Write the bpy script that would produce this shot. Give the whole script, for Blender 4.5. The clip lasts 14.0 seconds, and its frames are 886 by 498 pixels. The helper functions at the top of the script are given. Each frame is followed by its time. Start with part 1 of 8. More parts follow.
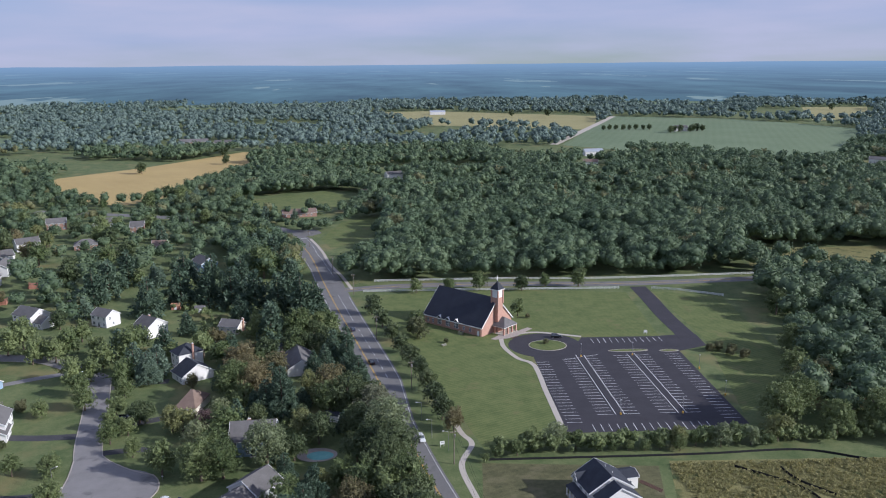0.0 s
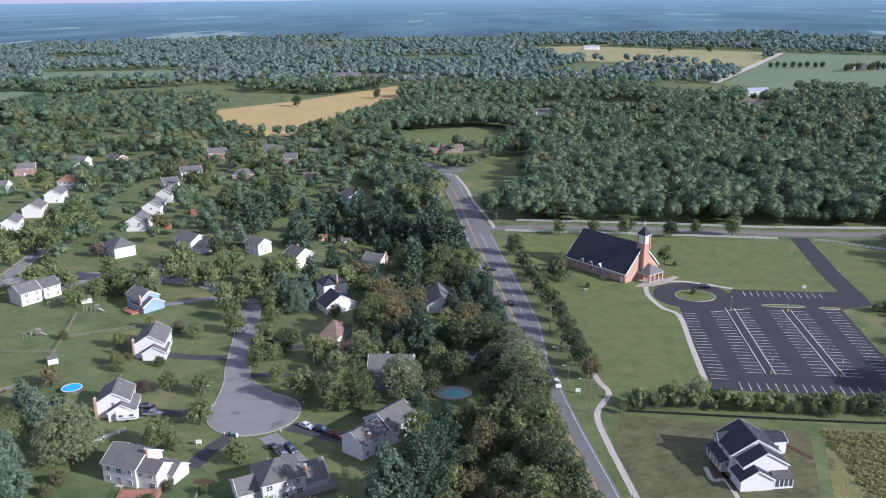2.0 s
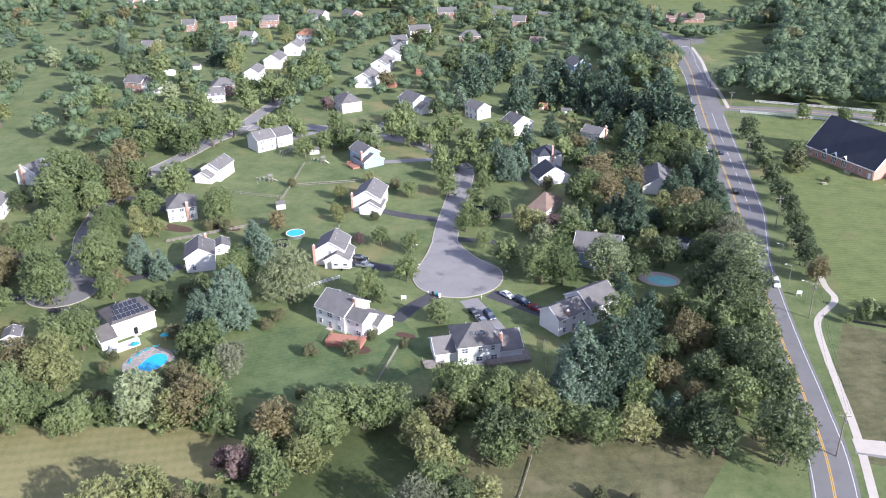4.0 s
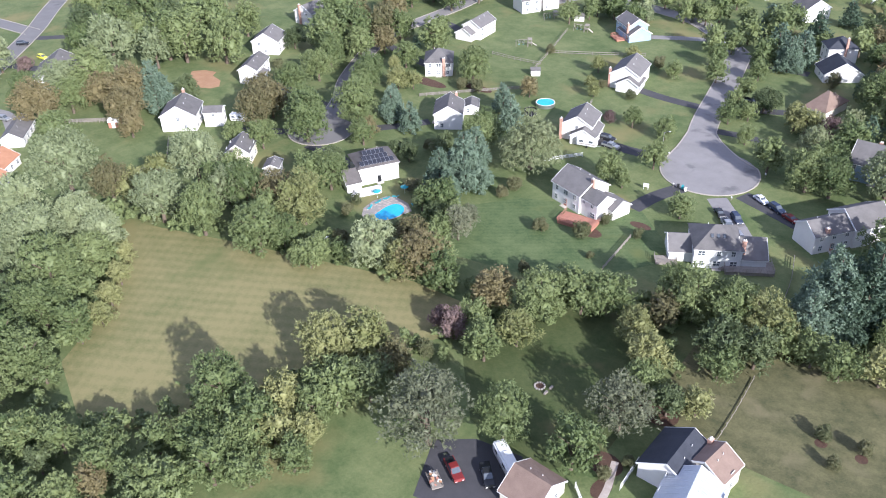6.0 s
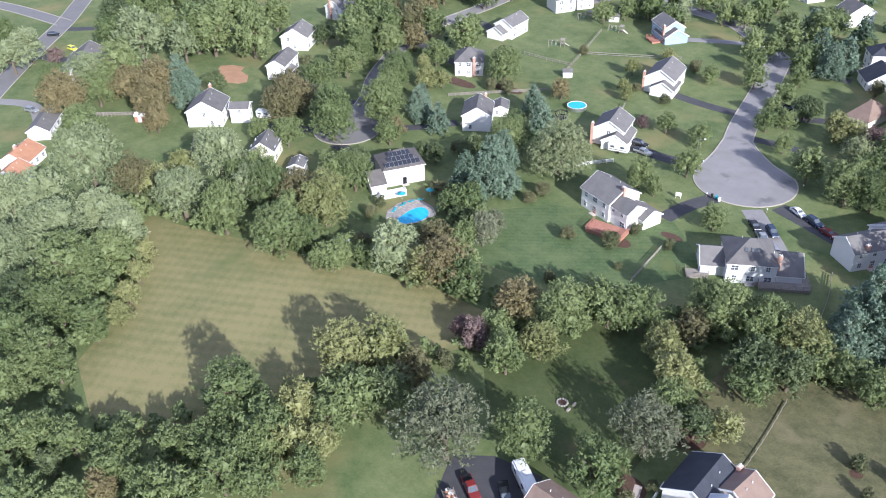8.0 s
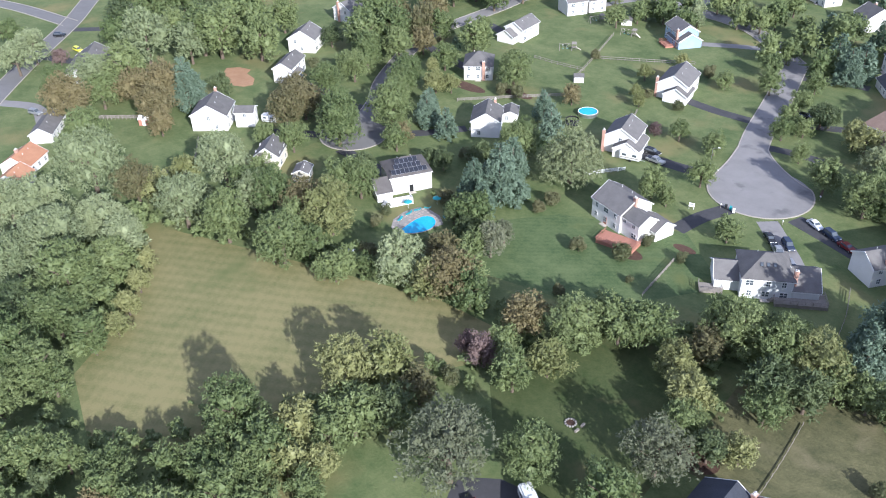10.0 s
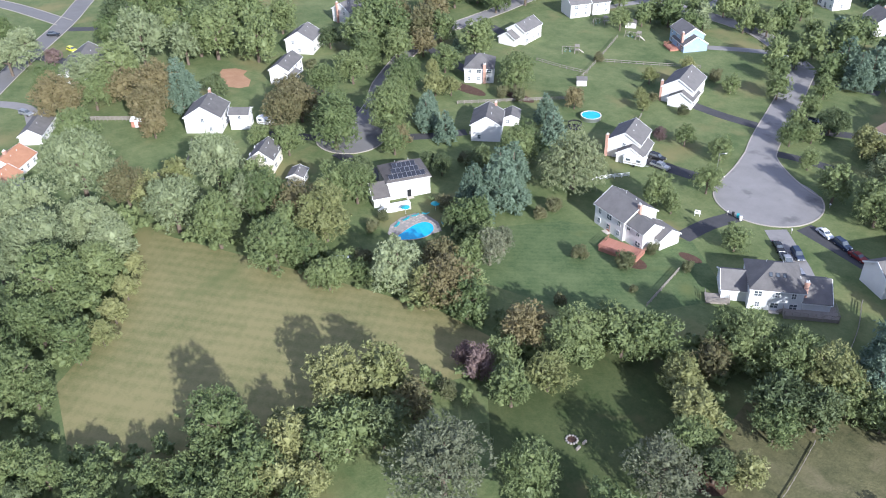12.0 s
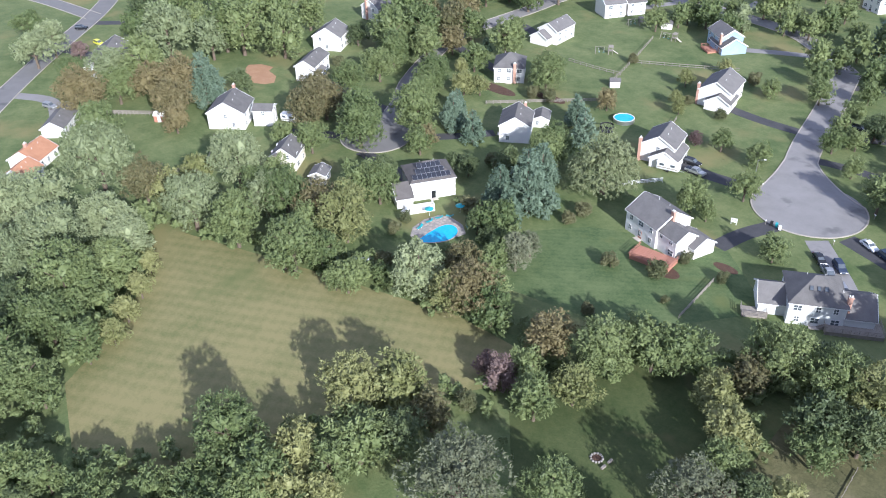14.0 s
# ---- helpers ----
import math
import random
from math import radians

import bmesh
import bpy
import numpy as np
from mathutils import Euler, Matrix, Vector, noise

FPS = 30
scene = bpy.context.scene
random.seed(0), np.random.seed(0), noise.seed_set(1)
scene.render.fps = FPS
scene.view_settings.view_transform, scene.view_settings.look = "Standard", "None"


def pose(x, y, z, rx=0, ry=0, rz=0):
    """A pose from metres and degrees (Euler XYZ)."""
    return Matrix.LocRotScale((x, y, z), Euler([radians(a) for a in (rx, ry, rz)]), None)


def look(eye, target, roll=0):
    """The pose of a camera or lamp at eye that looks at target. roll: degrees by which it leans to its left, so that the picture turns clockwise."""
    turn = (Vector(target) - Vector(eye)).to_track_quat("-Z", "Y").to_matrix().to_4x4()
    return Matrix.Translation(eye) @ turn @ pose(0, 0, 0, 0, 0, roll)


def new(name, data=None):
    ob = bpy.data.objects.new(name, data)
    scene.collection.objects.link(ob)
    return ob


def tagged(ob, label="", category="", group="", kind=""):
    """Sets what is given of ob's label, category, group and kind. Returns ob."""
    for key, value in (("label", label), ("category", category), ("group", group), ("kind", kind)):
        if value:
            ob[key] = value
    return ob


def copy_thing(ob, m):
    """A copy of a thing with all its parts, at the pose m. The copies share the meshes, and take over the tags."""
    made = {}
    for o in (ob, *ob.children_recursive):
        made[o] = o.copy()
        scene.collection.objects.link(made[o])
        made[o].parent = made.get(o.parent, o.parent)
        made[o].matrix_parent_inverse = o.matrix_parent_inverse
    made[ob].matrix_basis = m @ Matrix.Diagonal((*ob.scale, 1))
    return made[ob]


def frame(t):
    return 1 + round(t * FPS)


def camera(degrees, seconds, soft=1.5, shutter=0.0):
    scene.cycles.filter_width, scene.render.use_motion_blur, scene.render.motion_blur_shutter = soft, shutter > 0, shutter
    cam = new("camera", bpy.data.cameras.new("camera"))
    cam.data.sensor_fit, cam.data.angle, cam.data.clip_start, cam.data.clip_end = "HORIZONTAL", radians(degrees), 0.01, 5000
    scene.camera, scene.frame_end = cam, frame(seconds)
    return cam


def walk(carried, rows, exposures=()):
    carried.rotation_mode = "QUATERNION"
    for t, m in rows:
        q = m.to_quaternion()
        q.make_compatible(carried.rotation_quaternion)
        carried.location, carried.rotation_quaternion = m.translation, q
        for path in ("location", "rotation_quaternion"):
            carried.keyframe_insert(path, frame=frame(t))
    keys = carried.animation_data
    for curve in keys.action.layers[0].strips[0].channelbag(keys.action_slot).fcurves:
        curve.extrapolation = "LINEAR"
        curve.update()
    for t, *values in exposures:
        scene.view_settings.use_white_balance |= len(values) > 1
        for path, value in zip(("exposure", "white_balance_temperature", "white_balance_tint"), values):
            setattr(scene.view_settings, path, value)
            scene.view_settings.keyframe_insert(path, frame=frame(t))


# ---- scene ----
# ---- camera and its flight ----
cam = camera(55.50, 14.0, soft=1.05)
PATH = [
    (0, (0.00, 0.00, 117.31), (4.55, 97.50, 95.58), -0.46),
    (0.5, (0.30, 1.44, 117.32), (1.10, 99.05, 95.61), -0.54),
    (1, (0.58, 2.85, 117.30), (-2.99, 100.40, 95.60), -0.66),
    (1.5, (0.81, 4.24, 117.24), (-6.85, 100.78, 92.33), -0.68),
    (2, (1.02, 5.57, 117.15), (-11.59, 100.51, 88.37), -0.74),
    (2.5, (1.18, 6.96, 117.04), (-18.28, 99.46, 84.41), -0.88),
    (3, (1.33, 8.40, 116.89), (-24.77, 97.83, 80.53), -1.05),
    (3.2, (1.38, 8.99, 116.82), (-26.69, 97.30, 79.23), -1.10),
    (3.725, (1.53, 10.66, 116.45), (-31.77, 95.56, 75.43), -1.22),
    (4.25, (1.61, 12.47, 115.85), (-37.15, 93.06, 71.10), -1.32),
    (4.775, (1.49, 14.22, 115.26), (-42.83, 89.57, 66.69), -1.47),
    (5.3, (1.04, 15.73, 114.92), (-48.86, 84.86, 62.65), -1.73),
    (5.5, (0.79, 16.23, 114.86), (-51.15, 82.77, 61.24), -1.85),
    (6, (0.10, 17.48, 114.76), (-56.22, 78.70, 59.26), -1.95),
    (6.5, (-0.60, 18.67, 114.68), (-59.57, 77.28, 59.11), -1.98),
    (7, (-1.34, 19.85, 114.62), (-60.03, 78.56, 58.86), -1.88),
    (7.5, (-2.13, 21.00, 114.54), (-60.48, 79.90, 58.64), -1.77),
    (8, (-2.93, 22.09, 114.44), (-61.43, 80.80, 58.49), -1.71),
    (8.2, (-3.26, 22.53, 114.40), (-62.11, 80.90, 58.47), -1.67),
    (8.775, (-4.24, 23.79, 114.38), (-63.72, 81.51, 58.43), -1.61),
    (9.35, (-5.25, 25.08, 114.40), (-64.78, 82.67, 58.38), -1.64),
    (9.925, (-6.26, 26.37, 114.25), (-65.52, 84.20, 58.17), -1.66),
    (10.5, (-7.26, 27.67, 113.72), (-66.16, 85.90, 57.69), -1.59),
    (11, (-8.12, 28.80, 113.04), (-66.74, 87.41, 57.11), -1.46),
    (11.5, (-8.99, 29.96, 112.28), (-67.37, 88.90, 56.45), -1.37),
    (12, (-9.87, 31.14, 111.46), (-69.35, 89.04, 55.70), -1.39),
    (12.5, (-10.74, 32.33, 110.57), (-71.93, 88.54, 54.93), -1.45),
    (13, (-11.62, 33.58, 109.65), (-72.60, 90.09, 54.09), -1.42),
    (13.5, (-12.54, 34.82, 108.75), (-73.32, 91.58, 53.22), -1.40),
    (14, (-13.52, 36.01, 107.87), (-75.39, 91.62, 52.38), -1.36),
]
walk(cam, [(t, look(eye, target, roll)) for t, eye, target, roll in PATH],
     exposures=[(0.0, 0.02, 5560, 13), (1.3, -0.02, 5450, 15), (2.0, 0.33, 5480, 16), (3.2, 1.02, 5580, 16), (5.3, 1.02, 5640, 15), (6.5, 0.99, 5590, 14), (10.5, 0.88, 5500, 11), (14.0, 0.89, 5500, 11)])

# ---- sky and sun ----
SUN_AZ, SUN_EL = -19.0, 25.0
world = bpy.data.worlds.new("sky")
scene.world = world
world.use_nodes = True
wn, wl = world.node_tree.nodes, world.node_tree.links
sky = wn.new("ShaderNodeTexSky")
sky.sky_type = "NISHITA"
sky.sun_disc = False
sky.sun_elevation = radians(SUN_EL)
sky.sun_rotation = radians(90.0 - SUN_AZ)
sky.altitude = 100.0
sky.air_density = 1.0
sky.dust_density = 0.6
sky.ozone_density = 4.0
wn["Background"].inputs["Strength"].default_value = 0.13
# low lavender haze over the sky's own brightness, and faint long clouds
haze = wn.new("ShaderNodeMix")
haze.data_type = "RGBA"
haze.blend_type = "DARKEN"
haze.inputs[0].default_value = 0.86
haze.inputs[7].default_value = (2.55, 2.98, 4.20, 1)
wl.new(sky.outputs["Color"], haze.inputs[6])
way = wn.new("ShaderNodeTexCoord")
long = wn.new("ShaderNodeMapping")
long.inputs["Scale"].default_value = (1.6, 1.6, 11.0)
puffs = wn.new("ShaderNodeTexNoise")
puffs.inputs["Scale"].default_value = 2.4
puffs.inputs["Detail"].default_value = 5.0
cover = wn.new("ShaderNodeMapRange")
cover.inputs["From Min"].default_value, cover.inputs["From Max"].default_value = 0.36, 0.68
cover.inputs["To Min"].default_value, cover.inputs["To Max"].default_value = 0.24, 0.92
veil = wn.new("ShaderNodeMix")
veil.data_type = "RGBA"
veil.inputs[7].default_value = (3.95, 3.85, 4.60, 1)
wl.new(way.outputs["Generated"], long.inputs["Vector"])
wl.new(long.outputs["Vector"], puffs.inputs["Vector"])
wl.new(puffs.outputs["Fac"], cover.inputs["Value"])
wl.new(cover.outputs["Result"], veil.inputs[0])
wl.new(haze.outputs[2], veil.inputs[6])
wl.new(veil.outputs[2], wn["Background"].inputs["Color"])

sun_data = bpy.data.lights.new("sun", "SUN")
sun_data.energy = 4.8
sun_data.angle = radians(0.8)
sun_data.color = (1.0, 0.93, 0.82)
sun = new("sun", sun_data)
sun_way = Vector((math.cos(radians(SUN_EL)) * math.cos(radians(SUN_AZ)), math.cos(radians(SUN_EL)) * math.sin(radians(SUN_AZ)), math.sin(radians(SUN_EL))))
sun.matrix_world = look(sun_way * 300, (0, 0, 0))


# ---- materials ----
def surface(name, dark, light, size=1.0, fine=0.08, rough=0.85, bump=0.3, metal=0.0, rand=0.0, island=0.0, stripes=None, cross=None, spots=None, spec=0.3, contrast=1.5):
    """Two scales of noise between two colours, fine relief, and if asked for a shift by object or by island, stripes one or both ways (size, angle, strength) and spots (colour, size, amount)."""
    m = bpy.data.materials.new(name)
    m.use_nodes = True
    n, l = m.node_tree.nodes, m.node_tree.links
    b = n["Principled BSDF"]
    b.inputs["Roughness"].default_value = rough
    b.inputs["Metallic"].default_value = metal
    b.inputs["Specular IOR Level"].default_value = spec
    co = n.new("ShaderNodeTexCoord")
    big = n.new("ShaderNodeTexNoise")
    big.inputs["Scale"].default_value = 1.0 / size
    big.inputs["Detail"].default_value = 7.0
    big.inputs["Roughness"].default_value = 0.66 if contrast < 2 else 0.82
    small = n.new("ShaderNodeTexNoise")
    small.inputs["Scale"].default_value = 1.0 / fine
    small.inputs["Detail"].default_value = 3.0
    for t in (big, small):
        l.new(co.outputs["Object"], t.inputs["Vector"])
    add = n.new("ShaderNodeMath")
    add.operation = "MULTIPLY_ADD"
    l.new(small.outputs["Fac"], add.inputs[0])
    add.inputs[1].default_value = 0.45
    half = n.new("ShaderNodeMath")
    half.operation = "MULTIPLY_ADD"
    l.new(big.outputs["Fac"], half.inputs[0])
    half.inputs[1].default_value = contrast
    half.inputs[2].default_value = 0.28 - contrast / 2
    l.new(half.outputs[0], add.inputs[2])
    value = add.outputs[0]
    if rand or island:
        src = n.new("ShaderNodeObjectInfo").outputs["Random"] if rand else n.new("ShaderNodeNewGeometry").outputs["Random Per Island"]
        shift = n.new("ShaderNodeMath")
        shift.operation = "MULTIPLY_ADD"
        l.new(src, shift.inputs[0])
        shift.inputs[1].default_value = rand or island
        l.new(value, shift.inputs[2])
        off = n.new("ShaderNodeMath")
        off.operation = "SUBTRACT"
        l.new(shift.outputs[0], off.inputs[0])
        off.inputs[1].default_value = (rand or island) / 2
        value = off.outputs[0]
    for band in (stripes, cross):
        if not band:
            continue
        width, angle, strength = band
        turn = n.new("ShaderNodeMapping")
        turn.inputs["Rotation"].default_value = (0, 0, radians(angle)) if angle != "z" else (0, radians(90), 0)
        l.new(co.outputs["Object"], turn.inputs["Vector"])
        wave = n.new("ShaderNodeTexWave")
        wave.inputs["Scale"].default_value = 0.314 / width
        wave.inputs["Distortion"].default_value = 1.4 if angle != "z" else 0.0
        wave.inputs["Detail"].default_value = 3.0
        l.new(turn.outputs["Vector"], wave.inputs["Vector"])
        s = n.new("ShaderNodeMath")
        s.operation = "MULTIPLY_ADD"
        l.new(wave.outputs["Fac"], s.inputs[0])
        s.inputs[1].default_value = strength
        l.new(value, s.inputs[2])
        value = s.outputs[0]
    ramp = n.new("ShaderNodeMix")
    ramp.data_type = "RGBA"
    l.new(value, ramp.inputs[0])
    ramp.inputs[6].default_value = (*dark, 1)
    ramp.inputs[7].default_value = (*light, 1)
    colour = ramp.outputs[2]
    if spots:
        tint, far, amount = spots
        sp = n.new("ShaderNodeTexNoise")
        sp.inputs["Scale"].default_value = 1.0 / far
        sp.inputs["Detail"].default_value = 4.0
        l.new(co.outputs["Object"], sp.inputs["Vector"])
        cut = n.new("ShaderNodeMapRange")
        cut.inputs["From Min"].default_value = 0.66 - amount
        cut.inputs["From Max"].default_value = 0.80 - amount
        l.new(sp.outputs["Fac"], cut.inputs["Value"])
        over = n.new("ShaderNodeMix")
        over.data_type = "RGBA"
        l.new(cut.outputs["Result"], over.inputs[0])
        l.new(colour, over.inputs[6])
        over.inputs[7].default_value = (*tint, 1)
        colour = over.outputs[2]
    l.new(colour, b.inputs["Base Color"])
    if bump:
        bp = n.new("ShaderNodeBump")
        bp.inputs["Strength"].default_value = bump
        bp.inputs["Distance"].default_value = fine
        l.new(small.outputs["Fac"], bp.inputs["Height"])
        l.new(bp.outputs["Normal"], b.inputs["Normal"])
    return m


def foliage(name, dark, light, rand=0.5, patch=0.0, autumn=None):
    """Leaves: colour shifts tree by tree and spray by spray, and some light passes through. patch: size of one crown, where many trees share a mesh; autumn: the colour of a few of them."""
    m = bpy.data.materials.new(name)
    m.use_nodes = True
    n, l = m.node_tree.nodes, m.node_tree.links
    b = n["Principled BSDF"]
    b.inputs["Roughness"].default_value = 0.6
    b.inputs["Specular IOR Level"].default_value = 0.35
    geo, info = n.new("ShaderNodeNewGeometry"), n.new("ShaderNodeObjectInfo")
    mul = n.new("ShaderNodeMath")
    mul.operation = "MULTIPLY_ADD"
    l.new(info.outputs["Random"], mul.inputs[0])
    mul.inputs[1].default_value = rand
    add = n.new("ShaderNodeMath")
    add.operation = "MULTIPLY"
    l.new(geo.outputs["Random Per Island"], add.inputs[0])
    add.inputs[1].default_value = 0.22 if patch else 0.7 * (1.0 - rand)
    l.new(add.outputs[0], mul.inputs[2])
    value = mul.outputs[0]
    if patch:
        co = n.new("ShaderNodeTexCoord")
        cell = n.new("ShaderNodeTexVoronoi")
        cell.voronoi_dimensions = "2D"
        cell.inputs["Scale"].default_value = 1.0 / patch
        l.new(co.outputs["Object"], cell.inputs["Vector"])
        tone = n.new("ShaderNodeSeparateColor")
        l.new(cell.outputs["Color"], tone.inputs[0])
        wide = n.new("ShaderNodeTexNoise")
        wide.inputs["Scale"].default_value = 0.14 / patch
        l.new(co.outputs["Object"], wide.inputs["Vector"])
        for source, weight in ((tone.outputs[0], 0.42), (wide.outputs["Fac"], 0.55)):
            more = n.new("ShaderNodeMath")
            more.operation = "MULTIPLY_ADD"
            l.new(source, more.inputs[0])
            more.inputs[1].default_value = weight
            l.new(value, more.inputs[2])
            value = more.outputs[0]
        off = n.new("ShaderNodeMath")
        off.operation = "SUBTRACT"
        off.use_clamp = True
        l.new(value, off.inputs[0])
        off.inputs[1].default_value = 0.12
        value = off.outputs[0]
    ramp = n.new("ShaderNodeMix")
    ramp.data_type = "RGBA"
    l.new(value, ramp.inputs[0])
    ramp.inputs[6].default_value = (*dark, 1)
    ramp.inputs[7].default_value = (*[1.42 * c for c in light], 1)
    colour = ramp.outputs[2]
    if autumn:
        few = n.new("ShaderNodeMath")
        few.operation = "GREATER_THAN"
        l.new(tone.outputs[1], few.inputs[0])
        few.inputs[1].default_value = 0.965
        turned = n.new("ShaderNodeMix")
        turned.data_type = "RGBA"
        l.new(few.outputs[0], turned.inputs[0])
        l.new(colour, turned.inputs[6])
        turned.inputs[7].default_value = (*autumn, 1)
        colour = turned.outputs[2]
    l.new(colour, b.inputs["Base Color"])
    tr = n.new("ShaderNodeBsdfTranslucent")
    l.new(colour, tr.inputs["Color"])
    mix = n.new("ShaderNodeMixShader")
    mix.inputs[0].default_value = 0.22
    l.new(b.outputs[0], mix.inputs[1])
    l.new(tr.outputs[0], mix.inputs[2])
    l.new(mix.outputs[0], n["Material Output"].inputs["Surface"])
    return m


def distance(name, wood, field, haze, eye=117.0, reach=2560.0, clear=8000.0):
    """Plain glowing distance: far woods and fields laid out as on level ground, their emitted colour fading into
    painted haze the farther they lie.
    """
    m = bpy.data.materials.new(name)
    m.use_nodes = True
    n, l = m.node_tree.nodes, m.node_tree.links

    def maths(kind, a, b):
        node = n.new("ShaderNodeMath")
        node.operation = kind
        for slot, value in zip(node.inputs, (a, b)):
            if isinstance(value, (int, float)):
                slot.default_value = value
            else:
                l.new(value, slot)
        return node.outputs[0]

    co, sep, lay = n.new("ShaderNodeTexCoord"), n.new("ShaderNodeSeparateXYZ"), n.new("ShaderNodeCombineXYZ")
    l.new(co.outputs["Object"], sep.inputs[0])
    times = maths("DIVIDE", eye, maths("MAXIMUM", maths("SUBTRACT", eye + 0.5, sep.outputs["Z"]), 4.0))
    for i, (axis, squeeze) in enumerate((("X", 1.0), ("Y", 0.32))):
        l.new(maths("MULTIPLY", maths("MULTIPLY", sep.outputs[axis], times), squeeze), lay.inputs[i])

    def cover(size, low, high, detail):
        tex, cut = n.new("ShaderNodeTexNoise"), n.new("ShaderNodeMapRange")
        tex.inputs["Scale"].default_value = 1.0 / size
        tex.inputs["Detail"].default_value = detail
        tex.inputs["Roughness"].default_value = 0.62
        l.new(lay.outputs[0], tex.inputs["Vector"])
        l.new(tex.outputs["Fac"], cut.inputs["Value"])
        cut.inputs["From Min"].default_value, cut.inputs["From Max"].default_value = low, high
        return cut.outputs[0]

    def blend(amount, a, b):
        node = n.new("ShaderNodeMix")
        node.data_type = "RGBA"
        l.new(amount, node.inputs[0])
        for slot, value in ((6, a), (7, b)):
            if isinstance(value, tuple):
                node.inputs[slot].default_value = (*value, 1)
            else:
                l.new(value, node.inputs[slot])
        return node.outputs[2]

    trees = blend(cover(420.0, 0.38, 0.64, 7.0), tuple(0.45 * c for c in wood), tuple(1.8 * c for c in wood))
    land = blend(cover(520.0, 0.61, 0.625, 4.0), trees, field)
    # painted haze: its share of the emitted colour grows with distance
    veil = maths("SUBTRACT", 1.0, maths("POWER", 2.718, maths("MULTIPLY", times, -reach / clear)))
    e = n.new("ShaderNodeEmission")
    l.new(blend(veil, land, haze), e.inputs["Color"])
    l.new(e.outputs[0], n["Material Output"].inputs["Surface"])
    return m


GRASS = surface("grass", (0.074, 0.109, 0.037), (0.170, 0.190, 0.078), 14.0, 0.6, 0.95, 0.2, spots=((0.200, 0.182, 0.078), 22.0, 0.10), contrast=3.4)
LAWN = surface("mown lawn", (0.070, 0.104, 0.030), (0.156, 0.178, 0.060), 8.0, 0.5, 0.95, 0.15, stripes=(1.5, 62, 0.34), spots=((0.170, 0.160, 0.066), 11.0, 0.06), contrast=3.0)
LUSH = surface("lush green lawn", (0.052, 0.088, 0.031), (0.122, 0.154, 0.063), 8.0, 0.5, 0.95, 0.15, stripes=(1.5, 50, 0.14), spots=((0.118, 0.135, 0.046), 12.0, 0.05), contrast=3.0)
# lawn green with the trees' shade put into the colour
SHADE_TINTED = surface("lawn darkened for shade", (0.042, 0.064, 0.019), (0.092, 0.106, 0.040), 7.0, 0.5, 0.95, 0.15, spots=((0.115, 0.108, 0.046), 9.0, 0.06), contrast=3.0)
ROUGH = surface("rough tan grass", (0.058, 0.064, 0.028), (0.150, 0.138, 0.066), 6.0, 0.5, 0.95, 0.25, stripes=(2.6, 62, 0.14), spots=((0.165, 0.145, 0.078), 8.0, 0.10), contrast=3.2)
HAY = surface("mown dry meadow", (0.122, 0.134, 0.050), (0.236, 0.208, 0.094), 16.0, 0.5, 0.95, 0.12, stripes=(3.0, 58, 0.25), cross=(2.2, 148, 0.12), spots=((0.108, 0.132, 0.046), 24.0, 0.07), contrast=2.6)
STRAW = surface("ripe straw field", (0.37, 0.265, 0.105), (0.50, 0.37, 0.155), 60.0, 2.0, 0.95, 0.3, stripes=(9.0, 60, 0.25))
# crop green lightened so the colour carries some distance haze
CROP = surface("bean crop paled for haze", (0.128, 0.176, 0.092), (0.188, 0.236, 0.132), 90.0, 3.0, 0.95, 0.3, stripes=(12.0, 20, 0.2))
PALE_CROP = surface("pale crop", (0.26, 0.24, 0.10), (0.36, 0.32, 0.15), 90.0, 3.0, 0.95, 0.3, stripes=(12.0, 75, 0.2))
TALL = surface("tall weeds", (0.140, 0.142, 0.052), (0.285, 0.250, 0.098), 5.0, 0.5, 0.95, 0.9, spots=((0.06, 0.085, 0.028), 6.0, 0.1))
ROAD = surface("grey worn asphalt", (0.150, 0.143, 0.138), (0.215, 0.205, 0.198), 7.0, 0.12, 0.9, 0.25, spots=((0.09, 0.088, 0.088), 9.0, 0.05))
COURT = surface("pale worn asphalt", (0.200, 0.188, 0.182), (0.290, 0.272, 0.262), 6.0, 0.12, 0.9, 0.25, spots=((0.12, 0.115, 0.114), 7.0, 0.06))
TAR = surface("fresh dark asphalt", (0.038, 0.035, 0.040), (0.062, 0.057, 0.064), 8.0, 0.1, 0.85, 0.25, spots=((0.10, 0.095, 0.095), 14.0, -0.05))
DRIVE = surface("driveway asphalt", (0.045, 0.044, 0.048), (0.085, 0.082, 0.085), 4.0, 0.1, 0.85, 0.25)
CONCRETE = surface("concrete", (0.42, 0.37, 0.31), (0.56, 0.50, 0.43), 3.0, 0.1, 0.9, 0.2)
KERB = surface("worn kerb concrete", (0.33, 0.295, 0.25), (0.46, 0.41, 0.355), 3.0, 0.1, 0.9, 0.2)
PAVER = surface("stone paving", (0.30, 0.25, 0.21), (0.50, 0.43, 0.38), 1.2, 0.1, 0.9, 0.3)
WHITE_PAINT = surface("white road paint", (0.60, 0.60, 0.58), (0.80, 0.80, 0.78), 1.5, 0.1, 0.7, 0.1)
YELLOW_PAINT = surface("yellow road paint", (0.55, 0.33, 0.05), (0.68, 0.42, 0.08), 1.5, 0.1, 0.7, 0.1)
SIDING = surface("white vinyl siding", (0.69, 0.66, 0.63), (0.80, 0.77, 0.735), 3.0, 0.2, 0.55, 0.12, stripes=(0.16, "z", 0.25))
CREAM = surface("cream siding", (0.62, 0.56, 0.47), (0.72, 0.66, 0.56), 3.0, 0.2, 0.55, 0.12, stripes=(0.16, "z", 0.25))
